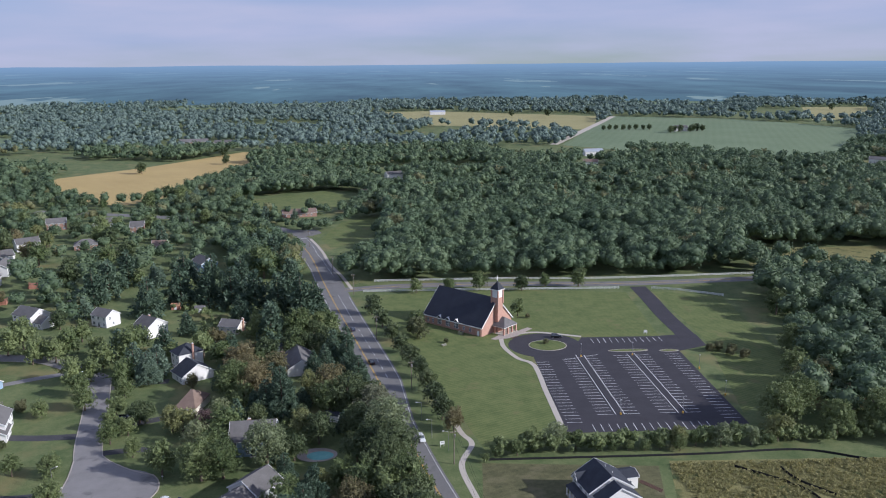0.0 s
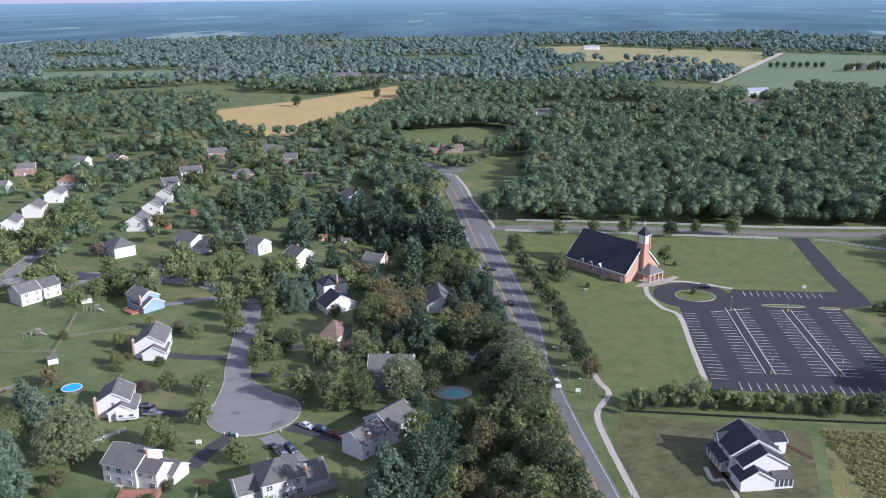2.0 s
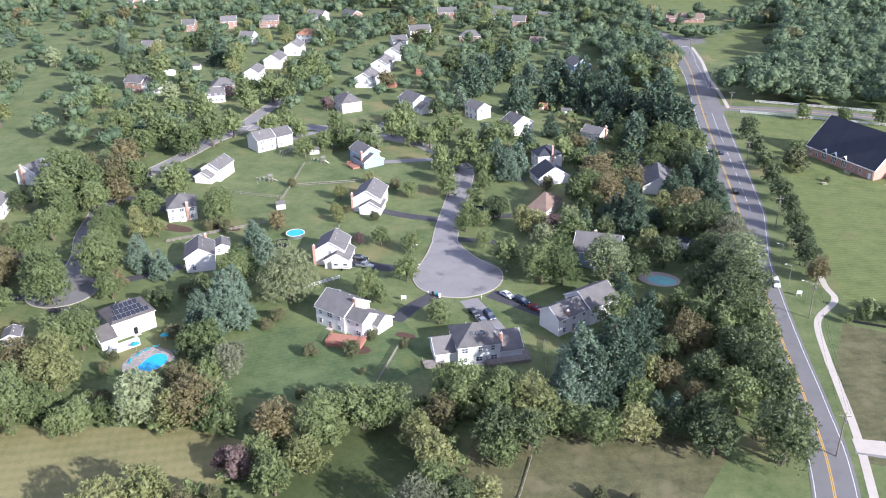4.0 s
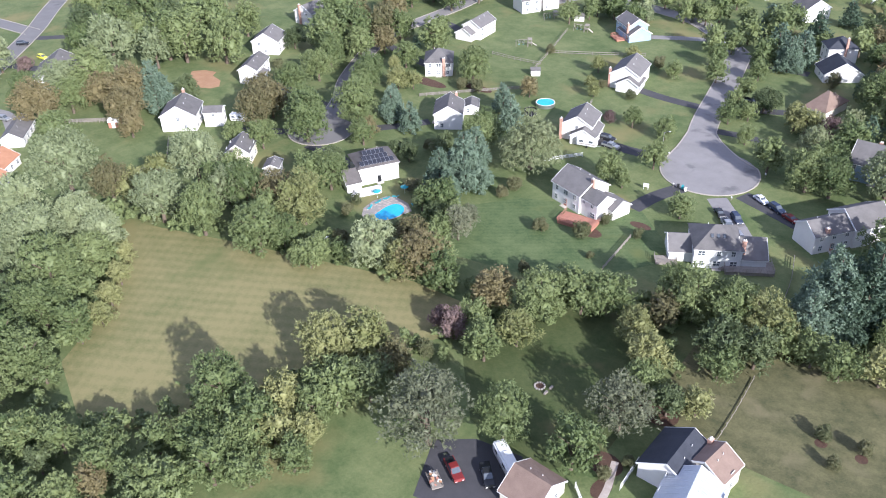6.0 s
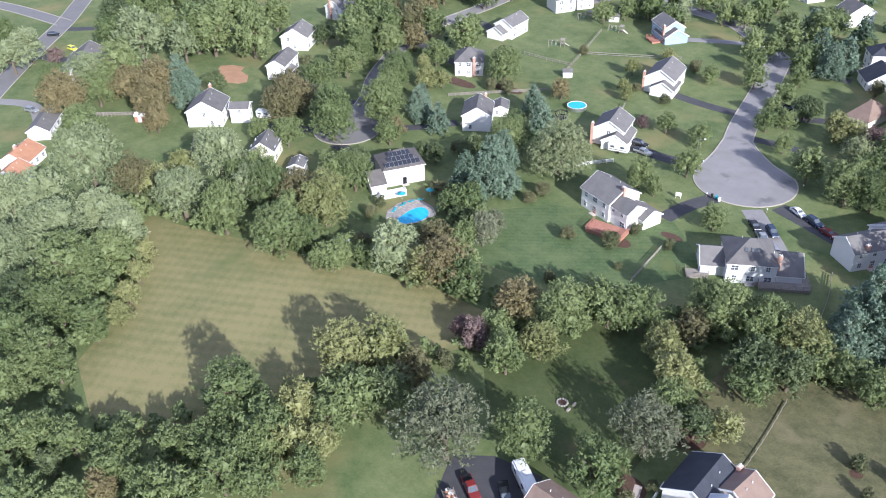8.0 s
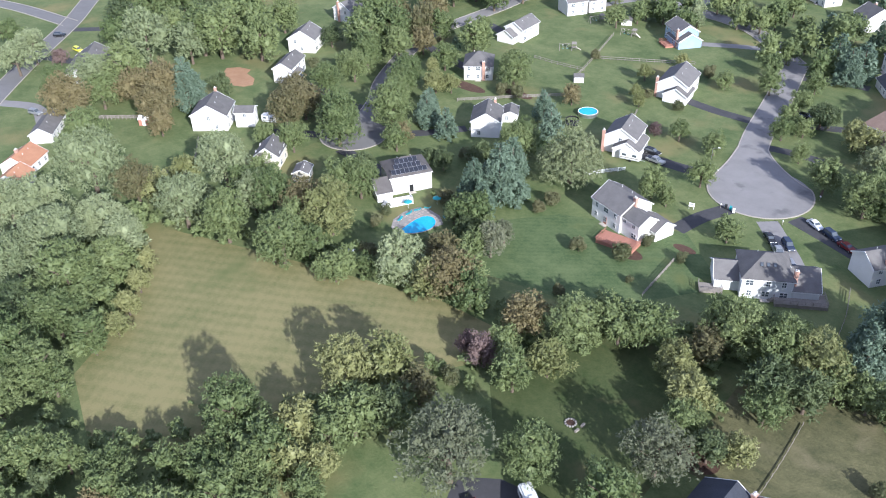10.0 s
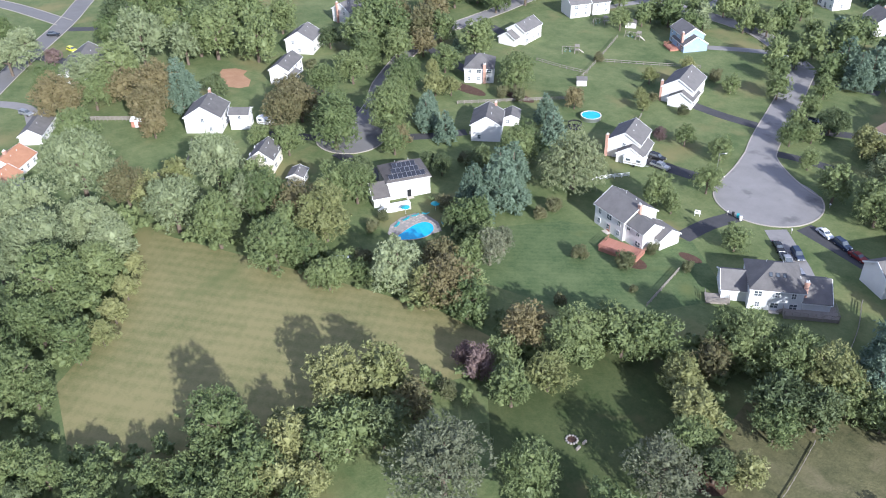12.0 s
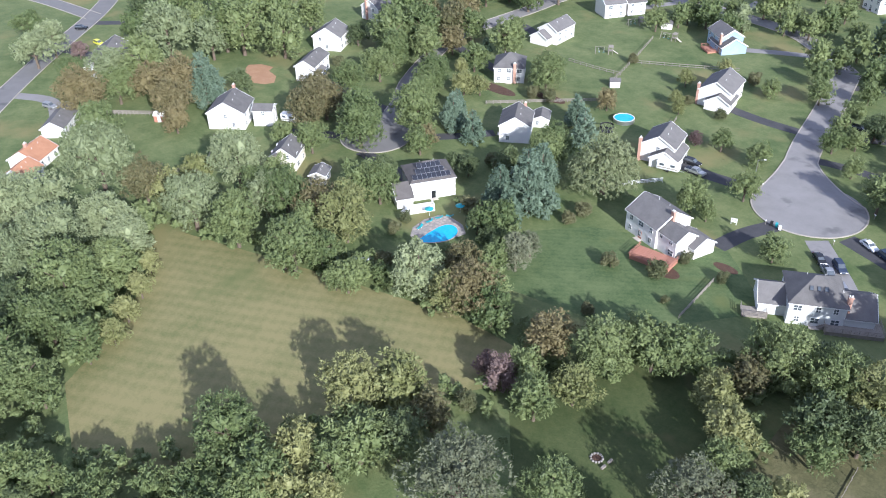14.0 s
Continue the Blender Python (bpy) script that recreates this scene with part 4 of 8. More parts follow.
plant("y", "near", [(-154.0, 74.1, 6.1), (-96.1, 75.7, 9.4), (-159.2, 79.3, 6.3), (-92.7, 80.6, 6.8), (-101.5, 81.9, 10.3), (-164.9, 85.1, 6.6), (-172.0, 90.6, 6.3), (-100.9, 103.2, 12.3), (-197.6, 109.4, 9.4), (-200.9, 119.2, 9.1), (-80.3, 126.4, 8.7), (-115.5, 129.2, 9.8), (-42.4, 131.4, 6.8), (-55.9, 136.6, 9.7), (-62.5, 143.4, 8.1), (-19.3, 161.1, 9.4), (-21.1, 182.0, 9.1), (-189.9, 211.8, 6.8), (-24.4, 214.7, 7.6), (-207.0, 220.2, 5.4), (-142.2, 248.5, 5.0), (-33.3, 251.0, 10.0), (-73.0, 258.4, 8.5), (-76.7, 259.3, 8.8), (-148.2, 262.6, 6.1)])
plant("y", "big", [(-104.8, 96.2, 13.8), (-151.7, 130.2, 14.6), (-41.6, 158.8, 12.4), (-33.5, 279.7, 11.7)])
plant("s", "near", [(-92.7, 111.7, 3.7), (-137.8, 129.7, 3.6), (-146.6, 140.7, 3.0), (-149.0, 145.9, 2.6), (-95.5, 148.9, 2.5), (-141.6, 160.1, 3.6), (-86.3, 163.4, 1.7), (-102.3, 165.6, 3.4), (-93.3, 169.5, 4.0), (-82.1, 178.3, 2.6), (-91.7, 179.0, 2.7), (-176.6, 222.3, 3.7), (-171.5, 223.6, 3.7), (-127.6, 249.5, 2.9), (-139.7, 251.7, 2.7)])
plant("g", "big", [(-76.0, 94.5, 17.1), (-51.4, 119.3, 12.4), (-10.1, 261.2, 14.1)])
plant("r", "near", [(-92.2, 119.8, 7.8), (-96.1, 120.6, 5.8), (-66.7, 260.3, 7.2)])
plant("d", "near", [(-46.6, 128.2, 7.3)])
plant("c", "near", [(-129.5, 161.3, 11.3), (-12.9, 171.9, 8.1), (-168.3, 187.6, 9.7), (-144.8, 207.9, 11.4), (-154.3, 216.3, 10.0)])
plant("c", "big", [(-246.1, 147.0, 17.2), (-35.1, 164.6, 14.0), (-135.8, 165.0, 13.9), (-131.5, 170.3, 17.7), (-34.0, 171.0, 21.2), (-178.5, 189.7, 11.8), (-96.7, 302.0, 13.5)])
plant("o", "big", [(-14.5, 201.1, 11.5), (-202.0, 105.0, 12.3), (-264.6, 115.6, 16.0), (-162.7, 129.8, 11.9), (-111.5, 131.7, 13.1), (-243.1, 134.2, 12.9), (-261.2, 136.2, 12.6), (-251.4, 142.6, 15.8), (-209.4, 159.3, 13.2), (-210.1, 166.9, 12.9), (-52.9, 280.1, 14.9), (-27.3, 281.1, 13.9), (-57.0, 293.3, 14.6)])
plant("g", "near", [(-116.1, 149.5, 9.2)])
plant("d", "near", [(-331.5, 169.3, 13.8), (-307.3, 193.9, 14.0), (-285.5, 202.0, 12.8), (-253.2, 212.5, 8.7), (-315.4, 236.1, 12.1)])
plant("d", "far", [(-177.4, 317.1, 7.6), (-2.1, 330.0, 8.5), (-5.9, 345.4, 8.9), (-87.1, 356.2, 6.6), (-10.8, 365.5, 8.9), (-339.0, 371.8, 17.0), (-156.6, 372.6, 9.2), (-16.0, 386.0, 9.9), (60.7, 422.3, 8.6), (-359.1, 459.9, 16.2)])
plant("b", "near", [(-348.7, 130.1, 10.8), (-307.1, 155.7, 14.8), (-310.8, 166.8, 14.3), (-302.0, 175.4, 13.4), (-282.2, 175.6, 18.8), (-274.8, 178.1, 17.7), (-350.1, 182.4, 14.6), (-330.1, 183.1, 14.2), (-261.8, 186.7, 17.6), (-280.9, 192.8, 21.3), (-329.5, 195.6, 14.5), (-354.6, 200.4, 13.0), (-309.1, 208.6, 14.4), (-279.4, 210.0, 14.0), (-236.7, 214.6, 15.8), (-346.5, 214.6, 13.2), (-236.0, 228.9, 16.2), (-334.1, 229.1, 12.2), (-248.3, 230.8, 17.6), (-207.7, 242.0, 13.0), (-226.8, 243.8, 11.7), (-218.1, 257.6, 8.1), (-251.4, 276.4, 13.0), (-234.6, 283.1, 13.9), (-248.8, 287.4, 16.9), (-274.9, 288.1, 15.4), (-231.9, 298.1, 15.3), (-185.4, 298.9, 8.9)])
plant("b", "far", [(-106.4, 302.6, 10.3), (-125.7, 303.7, 10.8)])
plant("b", "far", [(-119.5, 306.4, 9.3), (-181.7, 308.0, 9.0), (-161.7, 308.8, 10.6), (-210.7, 311.8, 12.9), (-281.8, 312.5, 14.5), (-231.3, 312.6, 12.2), (-173.9, 314.2, 11.7), (-266.2, 316.0, 14.5), (-119.1, 318.7, 10.9), (-201.1, 320.7, 9.4), (-72.9, 321.3, 10.2), (-149.6, 326.9, 10.1), (-212.1, 327.2, 10.5), (-112.3, 327.6, 13.4), (-170.3, 327.8, 9.3), (-260.2, 328.0, 13.8), (-141.2, 328.9, 10.1), (-95.4, 329.1, 7.1), (-82.6, 330.5, 11.1), (-189.3, 332.4, 10.5), (-148.9, 333.1, 8.9), (-126.2, 334.0, 9.2), (-46.4, 334.4, 11.2), (-138.7, 335.8, 11.7), (-164.1, 338.0, 11.4), (-112.0, 341.8, 11.1), (-31.5, 345.2, 9.7), (-143.2, 346.5, 8.6), (-245.0, 346.6, 12.2), (-59.2, 347.2, 8.1)])
plant("b", "far", [(-140.0, 354.1, 9.7), (-165.1, 355.4, 10.9), (4.5, 361.2, 9.2), (-234.9, 364.5, 13.7), (-261.1, 364.9, 13.9), (-33.7, 364.9, 8.3), (-246.5, 367.8, 16.0), (-40.0, 372.1, 6.2), (52.5, 378.1, 8.2), (-240.9, 385.3, 16.5), (-81.4, 386.1, 6.0), (-334.0, 387.6, 16.4), (-234.1, 397.4, 14.6), (-251.3, 415.5, 16.5), (-307.7, 422.2, 16.0), (5.6, 422.6, 7.6), (22.9, 423.2, 7.6), (38.8, 425.6, 9.8), (91.6, 427.3, 10.8), (73.5, 428.2, 7.6), (-78.6, 459.6, 18.6)])
plant("o", "near", [(-288.6, 178.6, 12.2), (-221.9, 230.0, 10.4), (-233.1, 240.5, 14.6), (-250.3, 244.5, 12.1), (-244.8, 259.5, 14.0)])
plant("l", "near", [(-315.6, 120.3, 12.9), (-321.8, 129.0, 13.5), (-290.2, 157.5, 20.0), (-278.5, 168.0, 14.8)])
plant("l", "far", [(-161.6, 318.3, 6.8), (-166.3, 325.2, 8.1)])
plant("r", "near", [(-314.1, 134.7, 6.5)])
plant("r", "far", [(-212.6, 364.3, 7.3)])
plant("w", "big", [(-124.1, 190.3, 17.3)])
plant("w", "near", [(-65.8, 247.4, 9.7), (-62.8, 264.7, 9.3)])
plant("c", "far", [(-104.4, 310.7, 14.0), (-95.6, 311.0, 12.8), (-116.4, 331.0, 12.8)])
plant("p", "near", [(-215.3, 240.1, 5.7)])
plant("p", "far", [(-28.8, 320.4, 14.1), (-71.3, 330.4, 11.3), (-24.9, 333.6, 11.5), (-100.0, 336.2, 13.3), (-58.0, 349.1, 18.8), (-96.7, 360.8, 11.8), (-61.2, 365.8, 13.9), (-75.5, 372.4, 14.4), (-49.1, 384.3, 21.0), (-315.2, 386.6, 15.6), (-121.6, 389.3, 20.3), (-60.7, 390.8, 21.0), (-43.4, 391.0, 15.8), (-72.5, 396.1, 21.0), (-85.0, 402.2, 21.0), (-97.3, 405.7, 21.0), (-154.0, 408.9, 20.3), (-111.4, 409.2, 21.0), (-151.8, 424.8, 21.0), (-325.7, 431.4, 20.2), (-60.3, 431.9, 18.7), (-86.5, 436.5, 19.2), (-103.9, 445.1, 18.3), (-119.1, 448.4, 17.2), (-149.7, 449.0, 20.4), (-76.6, 488.6, 21.0)])
plant("y", "far", [(-62.1, 463.9, 15.1)])
plant("p", "big", [(-30.4, 170.3, 16.7), (-28.4, 176.9, 21.8), (-35.5, 178.3, 14.0), (-26.3, 190.1, 17.4), (-24.9, 201.8, 15.9), (-34.5, 218.1, 11.7), (-42.2, 268.5, 18.3), (-47.5, 269.2, 14.0), (-47.4, 283.6, 14.5), (-17.9, 295.9, 12.1), (-23.4, 314.9, 12.9)])
plant("p", "near", [(-7.6, 168.0, 4.9), (-16.8, 171.2, 7.7), (-30.5, 204.0, 9.9), (-41.0, 234.6, 10.5), (-51.8, 270.1, 9.8), (-35.9, 274.0, 8.9), (-35.4, 305.5, 10.7)])
plant("s", "far", [(59.3, 337.6, 2.2), (17.0, 341.9, 1.9), (5.0, 349.7, 8.3), (56.8, 374.7, 2.1)])
plant("l", "near", [(96.9, 237.6, 7.4), (106.6, 237.8, 6.2), (45.2, 239.5, 8.2)])
plant("b", "big", [(121.5, 250.5, 15.5), (129.0, 256.0, 16.5), (143.0, 286.0, 13.0), (156.0, 318.0, 12.5), (174.0, 372.0, 13.5), (137.0, 244.0, 12.0), (152.0, 247.0, 13.0)])
plant("y", "near", [(83.4, 237.5, 7.0), (116.0, 240.0, 9.0), (140.5, 278.0, 9.5)])
plant("o", "near", [(137.0, 272.0, 10.0), (152.0, 262.0, 9.0)])
plant("s", "near", [(125.0, 323.5, 3.2), (129.0, 325.0, 3.6), (133.0, 322.0, 3.4), (135.6, 314.0, 3.8), (131.0, 318.0, 3.0)])

plant("b", "near", [(-125.5, 50.0, 8.6), (-131.5, 45.0, 9.2), (-118.0, 54.5, 8.4), (-111.0, 61.0, 8.6), (-104.5, 66.0, 10.0), (-138.0, 40.0, 10.5), (-99.5, 70.5, 9.9)])
plant("o", "near", [(-17.0, 183.0, 8.6), (-9.5, 178.0, 7.5)])
plant("d", "near", [(-6.0, 171.5, 9.5), (-3.5, 163.0, 11.0), (-12.0, 165.5, 8.0)])



def plant_more(code, fine, rows):
    """Trees at spots that are still free."""
    plant(code, fine, [r for r in rows if all(math.hypot(r[0] - a, r[1] - b) > 4.5 for a, b in PLANTED)])


plant_more("b", "big", [(-193.4, 129.9, 12.5), (-195.6, 169.4, 13.5), (-192.4, 189.5, 11.3), (-221.3, 196.7, 11.8), (-243.2, 220.3, 15.5), (-255.5, 241.1, 14.0), (-239.1, 109.3, 15.0), (-143.2, 193.7, 11.5)])
plant_more("b", "near", [(-184.0, 132.8, 9.5), (-193.5, 147.3, 9.0), (-224.0, 221.3, 12.0), (-181.6, 313.7, 9.0), (-116.3, 233.1, 6.5), (-104.2, 231.0, 7.0), (-96.6, 260.3, 7.5), (-99.2, 273.4, 7.5), (-118.8, 291.8, 9.0)])
plant_more("o", "near", [(-222.6, 172.3, 10.0), (-216.4, 167.9, 11.0), (-174.8, 176.3, 7.0), (-150.8, 145.2, 5.0)])
plant_more("d", "near", [(-182.0, 235.1, 10.5), (-124.8, 274.1, 8.5), (-166.2, 153.3, 9.0), (-154.5, 172.3, 6.5), (-159.7, 172.0, 5.5), (-132.6, 156.1, 7.0), (-125.7, 151.9, 6.5), (-135.2, 153.8, 5.5), (-157.2, 147.0, 8.0), (-146.4, 179.5, 9.0), (-53.0, 165.0, 8.0), (-61.0, 165.0, 7.0)])
plant_more("c", "near", [(-147.1, 208.5, 11.5), (-162.0, 319.4, 9.0), (-185.8, 198.2, 8.0)])
plant_more("c", "big", [(-135.9, 180.3, 14.0), (-146.5, 179.8, 11.0)])
plant_more("y", "near", [(-193.9, 208.6, 8.0), (-154.7, 233.2, 6.5), (-128.9, 252.3, 5.0), (-137.7, 243.5, 5.0), (-145.2, 280.9, 5.0)])
plant_more("g", "near", [(-170.4, 188.5, 8.0), (-117.5, 155.9, 6.5)])
plant_more("r", "near", [(-122.7, 229.5, 4.5)])
plant_more("s", "near", [(-172.5, 267.6, 3.2), (-133.7, 279.6, 3.8), (-242.1, 195.0, 3.5), (-153.7, 181.0, 3.5), (-120.7, 178.1, 3.4), (-121.0, 173.0, 3.0), (-142.1, 157.5, 2.6), (-145.6, 142.5, 3.2), (-45.2, 113.0, 2.2), (-47.5, 108.0, 2.4), (-22.4, 141.3, 2.6), (-15.3, 141.9, 2.6), (-18.5, 135.4, 2.4)])

# ---- neighbourhood infill and woods ----
HOUSE_SPOTS = [(-104, 185), (-65, 183), (-126, 218), (-135, 262), (-159, 303), (-210, 303), (-207, 268), (-194, 230), (-163, 200), (-157, 160), (-229, 146), (-260, 206), (-243, 185), (-273, 238), (-245, 93), (-237, 86), (-262, 107), (-299, 140), (-340, 174), (-38, 117), (-33, 120), (-33, 111), (-54, 97), (53, 208), (-333, 367), (-282, 374), (-285, 408), (-291, 439), (-299, 474), (-347, 491), (-367, 548), (-395, 535), (-417, 517), (-463, 645), (-527, 633), (-563, 683), (-559, 701), (-542, 720), (-541, 618), (-535, 588)] + [(-398, 455), (-311, 510), (-344, 578), (-217, 417), (-224, 449), (-231, 481), (-204, 371), (-173, 383), (-138, 379), (-113, 362), (-253, 617), (-245, 547), (-247, 519), (-208, 548), (-158, 540), (-190, 599), (-319, 587), (-223, 625), (-78, 365), (-88, 325), (-42, 316), (-116, 482), (-75, 278), (-48, 246), (-42, 213), (-47, 204), (-37, 206)]


def taken(x, y, gap=10.0):
    bad = np.zeros(np.shape(x), bool)
    for hx, hy in HOUSE_SPOTS:
        near = math.hypot(hx, hy)
        bad |= np.hypot(x - hx, y - hy) < gap
        for back in (12, 22):
            bad |= np.hypot(x - hx * (1 - back / near), y - hy * (1 - back / near)) < 7.0
    for line, w in ROADS:
        bad |= near_line(x, y, line, w + 2.0)
    for poly in CLEAR:
        bad |= inside(x, y, poly)
    return bad


def infill():
    rng = np.random.default_rng(12)
    area = [(-300, 275), (-420, 300), (-640, 420), (-640, 700), (-430, 800), (-250, 755), (-140, 735), (-70, 640), (-64, 560), (-52, 480), (-60, 420), (-85, 395), (-130, 400), (-150, 345), (-245, 345), (-262, 260)]
    gx, gy = np.meshgrid(np.arange(-640, -40, 9.6), np.arange(60, 800, 9.6))
    x, y = gx.ravel() + rng.uniform(-5, 5, gx.size), gy.ravel() + rng.uniform(-5, 5, gx.size)
    patch = np.array([noise.noise((px / 60, py / 60, 3.0)) for px, py in zip(x, y)])
    ok = inside(x, y, area) & ~taken(x, y) & (rng.uniform(size=x.size) < np.clip(0.60 + 0.9 * patch, 0.18, 0.95) * np.interp(y, [300, 480, 560], [0.55, 0.62, 1.0]))
    spots = np.argwhere(ok).ravel()
    rng.shuffle(spots)
    codes = "bbbbbbddlcccyo"
    chosen = sorted(spots[:235], key=lambda i: y[i])
    for i in chosen:
        tree(codes[rng.integers(len(codes))], x[i], y[i], rng.uniform(8.5, 14.5), "far")
    return [(x[i], y[i]) for i in spots[235:]]


rest = infill()


def grove():
    """More trees in the wooded gardens between the court and the road."""
    rng = np.random.default_rng(27)
    area = [(-72, 238), (-70, 275), (-88, 318), (-82, 345), (-62, 402), (-45, 402), (-30, 340), (-17, 275), (-6, 228), (-2, 200), (-22, 178), (-40, 200), (-52, 222)]
    x, y = rng.uniform(-90, 0, 900), rng.uniform(178, 402, 900)
    ok = inside(x, y, area) & ~taken(x, y, 10.5) & (np.hypot(x + 27, y - 236) > 10)
    done = 0
    for px, py in zip(x[ok], y[ok]):
        if done < 40 and all(math.hypot(px - a, py - b) > 6.0 for a, b in PLANTED):
            tree("dddbpdpbo"[int(rng.integers(9))], px, py, rng.uniform(7.5, 13.0), "near")
            done += 1


grove()
for i in range(8):
    tree("d", 344 + 11.5 * i, 1439 + 2 * (i % 3), 9.0 + i % 2, "far")
for x, y, h in ((440, 1372, 12), (450, 1385, 11), (458, 1378, 13), (486, 1398, 12), (494, 1405, 13), (502, 1398, 11), (476, 1382, 10), (237, 1842, 14), (313, 1829, 15), (424, 1933, 14), (998, 1940, 16), (869, 1579, 14), (-285, 930, 13), (-210, 1010, 12), (-230, 1100, 13)):
    tree("d", x, y, h, "far")


def crown_kit(seed, sprays, size, mass=4):
    """A light crown of unit height: leaf sprays over a few lobes, round a loose inner mass of so many lumps."""
    rng = np.random.default_rng(seed)
    bm = bmesh.new()
    bmesh.ops.create_icosphere(bm, subdivisions=1, radius=1.0)
    ball = np.array([q.co for q in bm.verts])
    tri = np.array([[q.index for q in g.verts] for g in bm.faces])
    bm.free()
    count = 7 if sprays > 150 else 5 if sprays > 50 else 3
    mids, radii, vs, fs = [], [], [], []
    for i in range(count):
        d = rng.normal(size=3)
        d[2] = abs(d[2]) * 1.1 - 0.25
        d /= np.linalg.norm(d)
        mids.append(d * np.array([1, 1, 1.15]) * rng.uniform(0.14, 0.27) + np.array([0, 0, 0.56]))
        radii.append(rng.uniform(0.16, 0.26) if count > 3 else rng.uniform(0.24, 0.32))
        if i < mass:
            vs.append(mids[-1] * np.array([0.8, 0.8, 0.95]) + ball * rng.uniform(0.7, 1.05, (len(ball), 1)) * radii[-1])
            fs.append(tri + i * len(ball))
    v, f = (np.concatenate(vs), np.concatenate(fs)) if mass else (np.zeros((0, 3)), np.zeros((0, 3), int))
    mids, radii = np.array(mids), np.array(radii)
    pick = rng.choice(count, sprays, p=radii**2 / (radii**2).sum())
    d = rng.normal(size=(sprays, 3))
    d[:, 2] += 0.35
    d /= np.linalg.norm(d, axis=1, keepdims=True)
    p = mids[pick] + d * (radii[pick] * rng.uniform(0.75, 1.12, sprays))[:, None]
    out = p - np.array([0, 0, 0.45])
    out /= np.linalg.norm(out, axis=1, keepdims=True)
    axis = 0.7 * d + 0.7 * out + rng.normal(size=d.shape) * 0.45
    flat = rng.uniform(size=sprays) < 0.72
    axis[flat] = np.cross(d[flat], rng.normal(size=(flat.sum(), 3))) + 0.25 * d[flat]
    axis /= np.linalg.norm(axis, axis=1, keepdims=True)
    t = np.cross(axis, rng.normal(size=d.shape))
    t[flat] = np.cross(axis[flat], d[flat] + rng.normal(size=(flat.sum(), 3)) * 0.3)
    t /= np.linalg.norm(t, axis=1, keepdims=True)
    s = (size * rng.uniform(0.7, 1.35, sprays))[:, None]
    q = np.stack([p - axis * s * 0.7 - t * s * 0.6, p - axis * s * 0.7 + t * s * 0.6, p + axis * s * 1.2], 1).reshape(-1, 3)
    f = np.concatenate([f, np.arange(3 * sprays).reshape(-1, 3) + len(v)])
    return np.concatenate([v, q]), f


def woods(name, x, y, h, kits, material, label, seed):
    """Many trees in one mesh."""
    rng = np.random.default_rng(seed)
    vs, fs, base = [], [], 0
    which = rng.integers(len(kits), size=len(x))
    for k, (v, f) in enumerate(kits):
        i = np.argwhere(which == k).ravel()
        if not len(i):
            continue
        a = rng.uniform(0, 6.28, len(i))
        w = h[i] * rng.uniform(0.95, 1.25, len(i))
        c, s = np.cos(a)[:, None], np.sin(a)[:, None]
        px = (v[None, :, 0] * c - v[None, :, 1] * s) * w[:, None] + x[i][:, None]
        py = (v[None, :, 0] * s + v[None, :, 1] * c) * w[:, None] + y[i][:, None]
        pz = v[None, :, 2] * h[i][:, None]
        vs.append(np.stack([px, py, pz], 2).reshape(-1, 3))
        fs.append((f[None] + (np.arange(len(i)) * len(v))[:, None, None] + base).reshape(-1, 3))
        base += len(i) * len(v)
    v, f = np.concatenate(vs), np.concatenate(fs)
    me = bpy.data.meshes.new(name)
    me.vertices.add(len(v))
    me.vertices.foreach_set("co", v.ravel())
    me.loops.add(3 * len(f))
    me.loops.foreach_set("vertex_index", f.ravel().astype(np.int32))
    me.polygons.add(len(f))
    me.polygons.foreach_set("loop_start", np.arange(0, 3 * len(f), 3, dtype=np.int32))
    me.update(calc_edges=True)
    me.materials.append(material)
    tagged(new(name, me), label, "woods", kind="stuff")


LEAF["wood"] = foliage("wood leaves", (0.052, 0.092, 0.050), (0.128, 0.166, 0.084), 0.0, 10.0, (0.185, 0.185, 0.085))
NEIGHBOURHOOD = [(-300, 0), (-430, 120), (-640, 400), (-660, 720), (-430, 800), (-250, 755), (-140, 760), (-40, 770), (-15, 650), (-15, 540), (-35, 450), (-18, 418), (-5, 350), (15, 250), (30, 0)]
CHURCH_BLOCK = [(-35, 447), (150, 449), (190, 446), (200, 425), (182, 420), (168, 340), (146, 290), (136, 262), (160, 236), (200, 170), (0, 150), (-40, 400)]


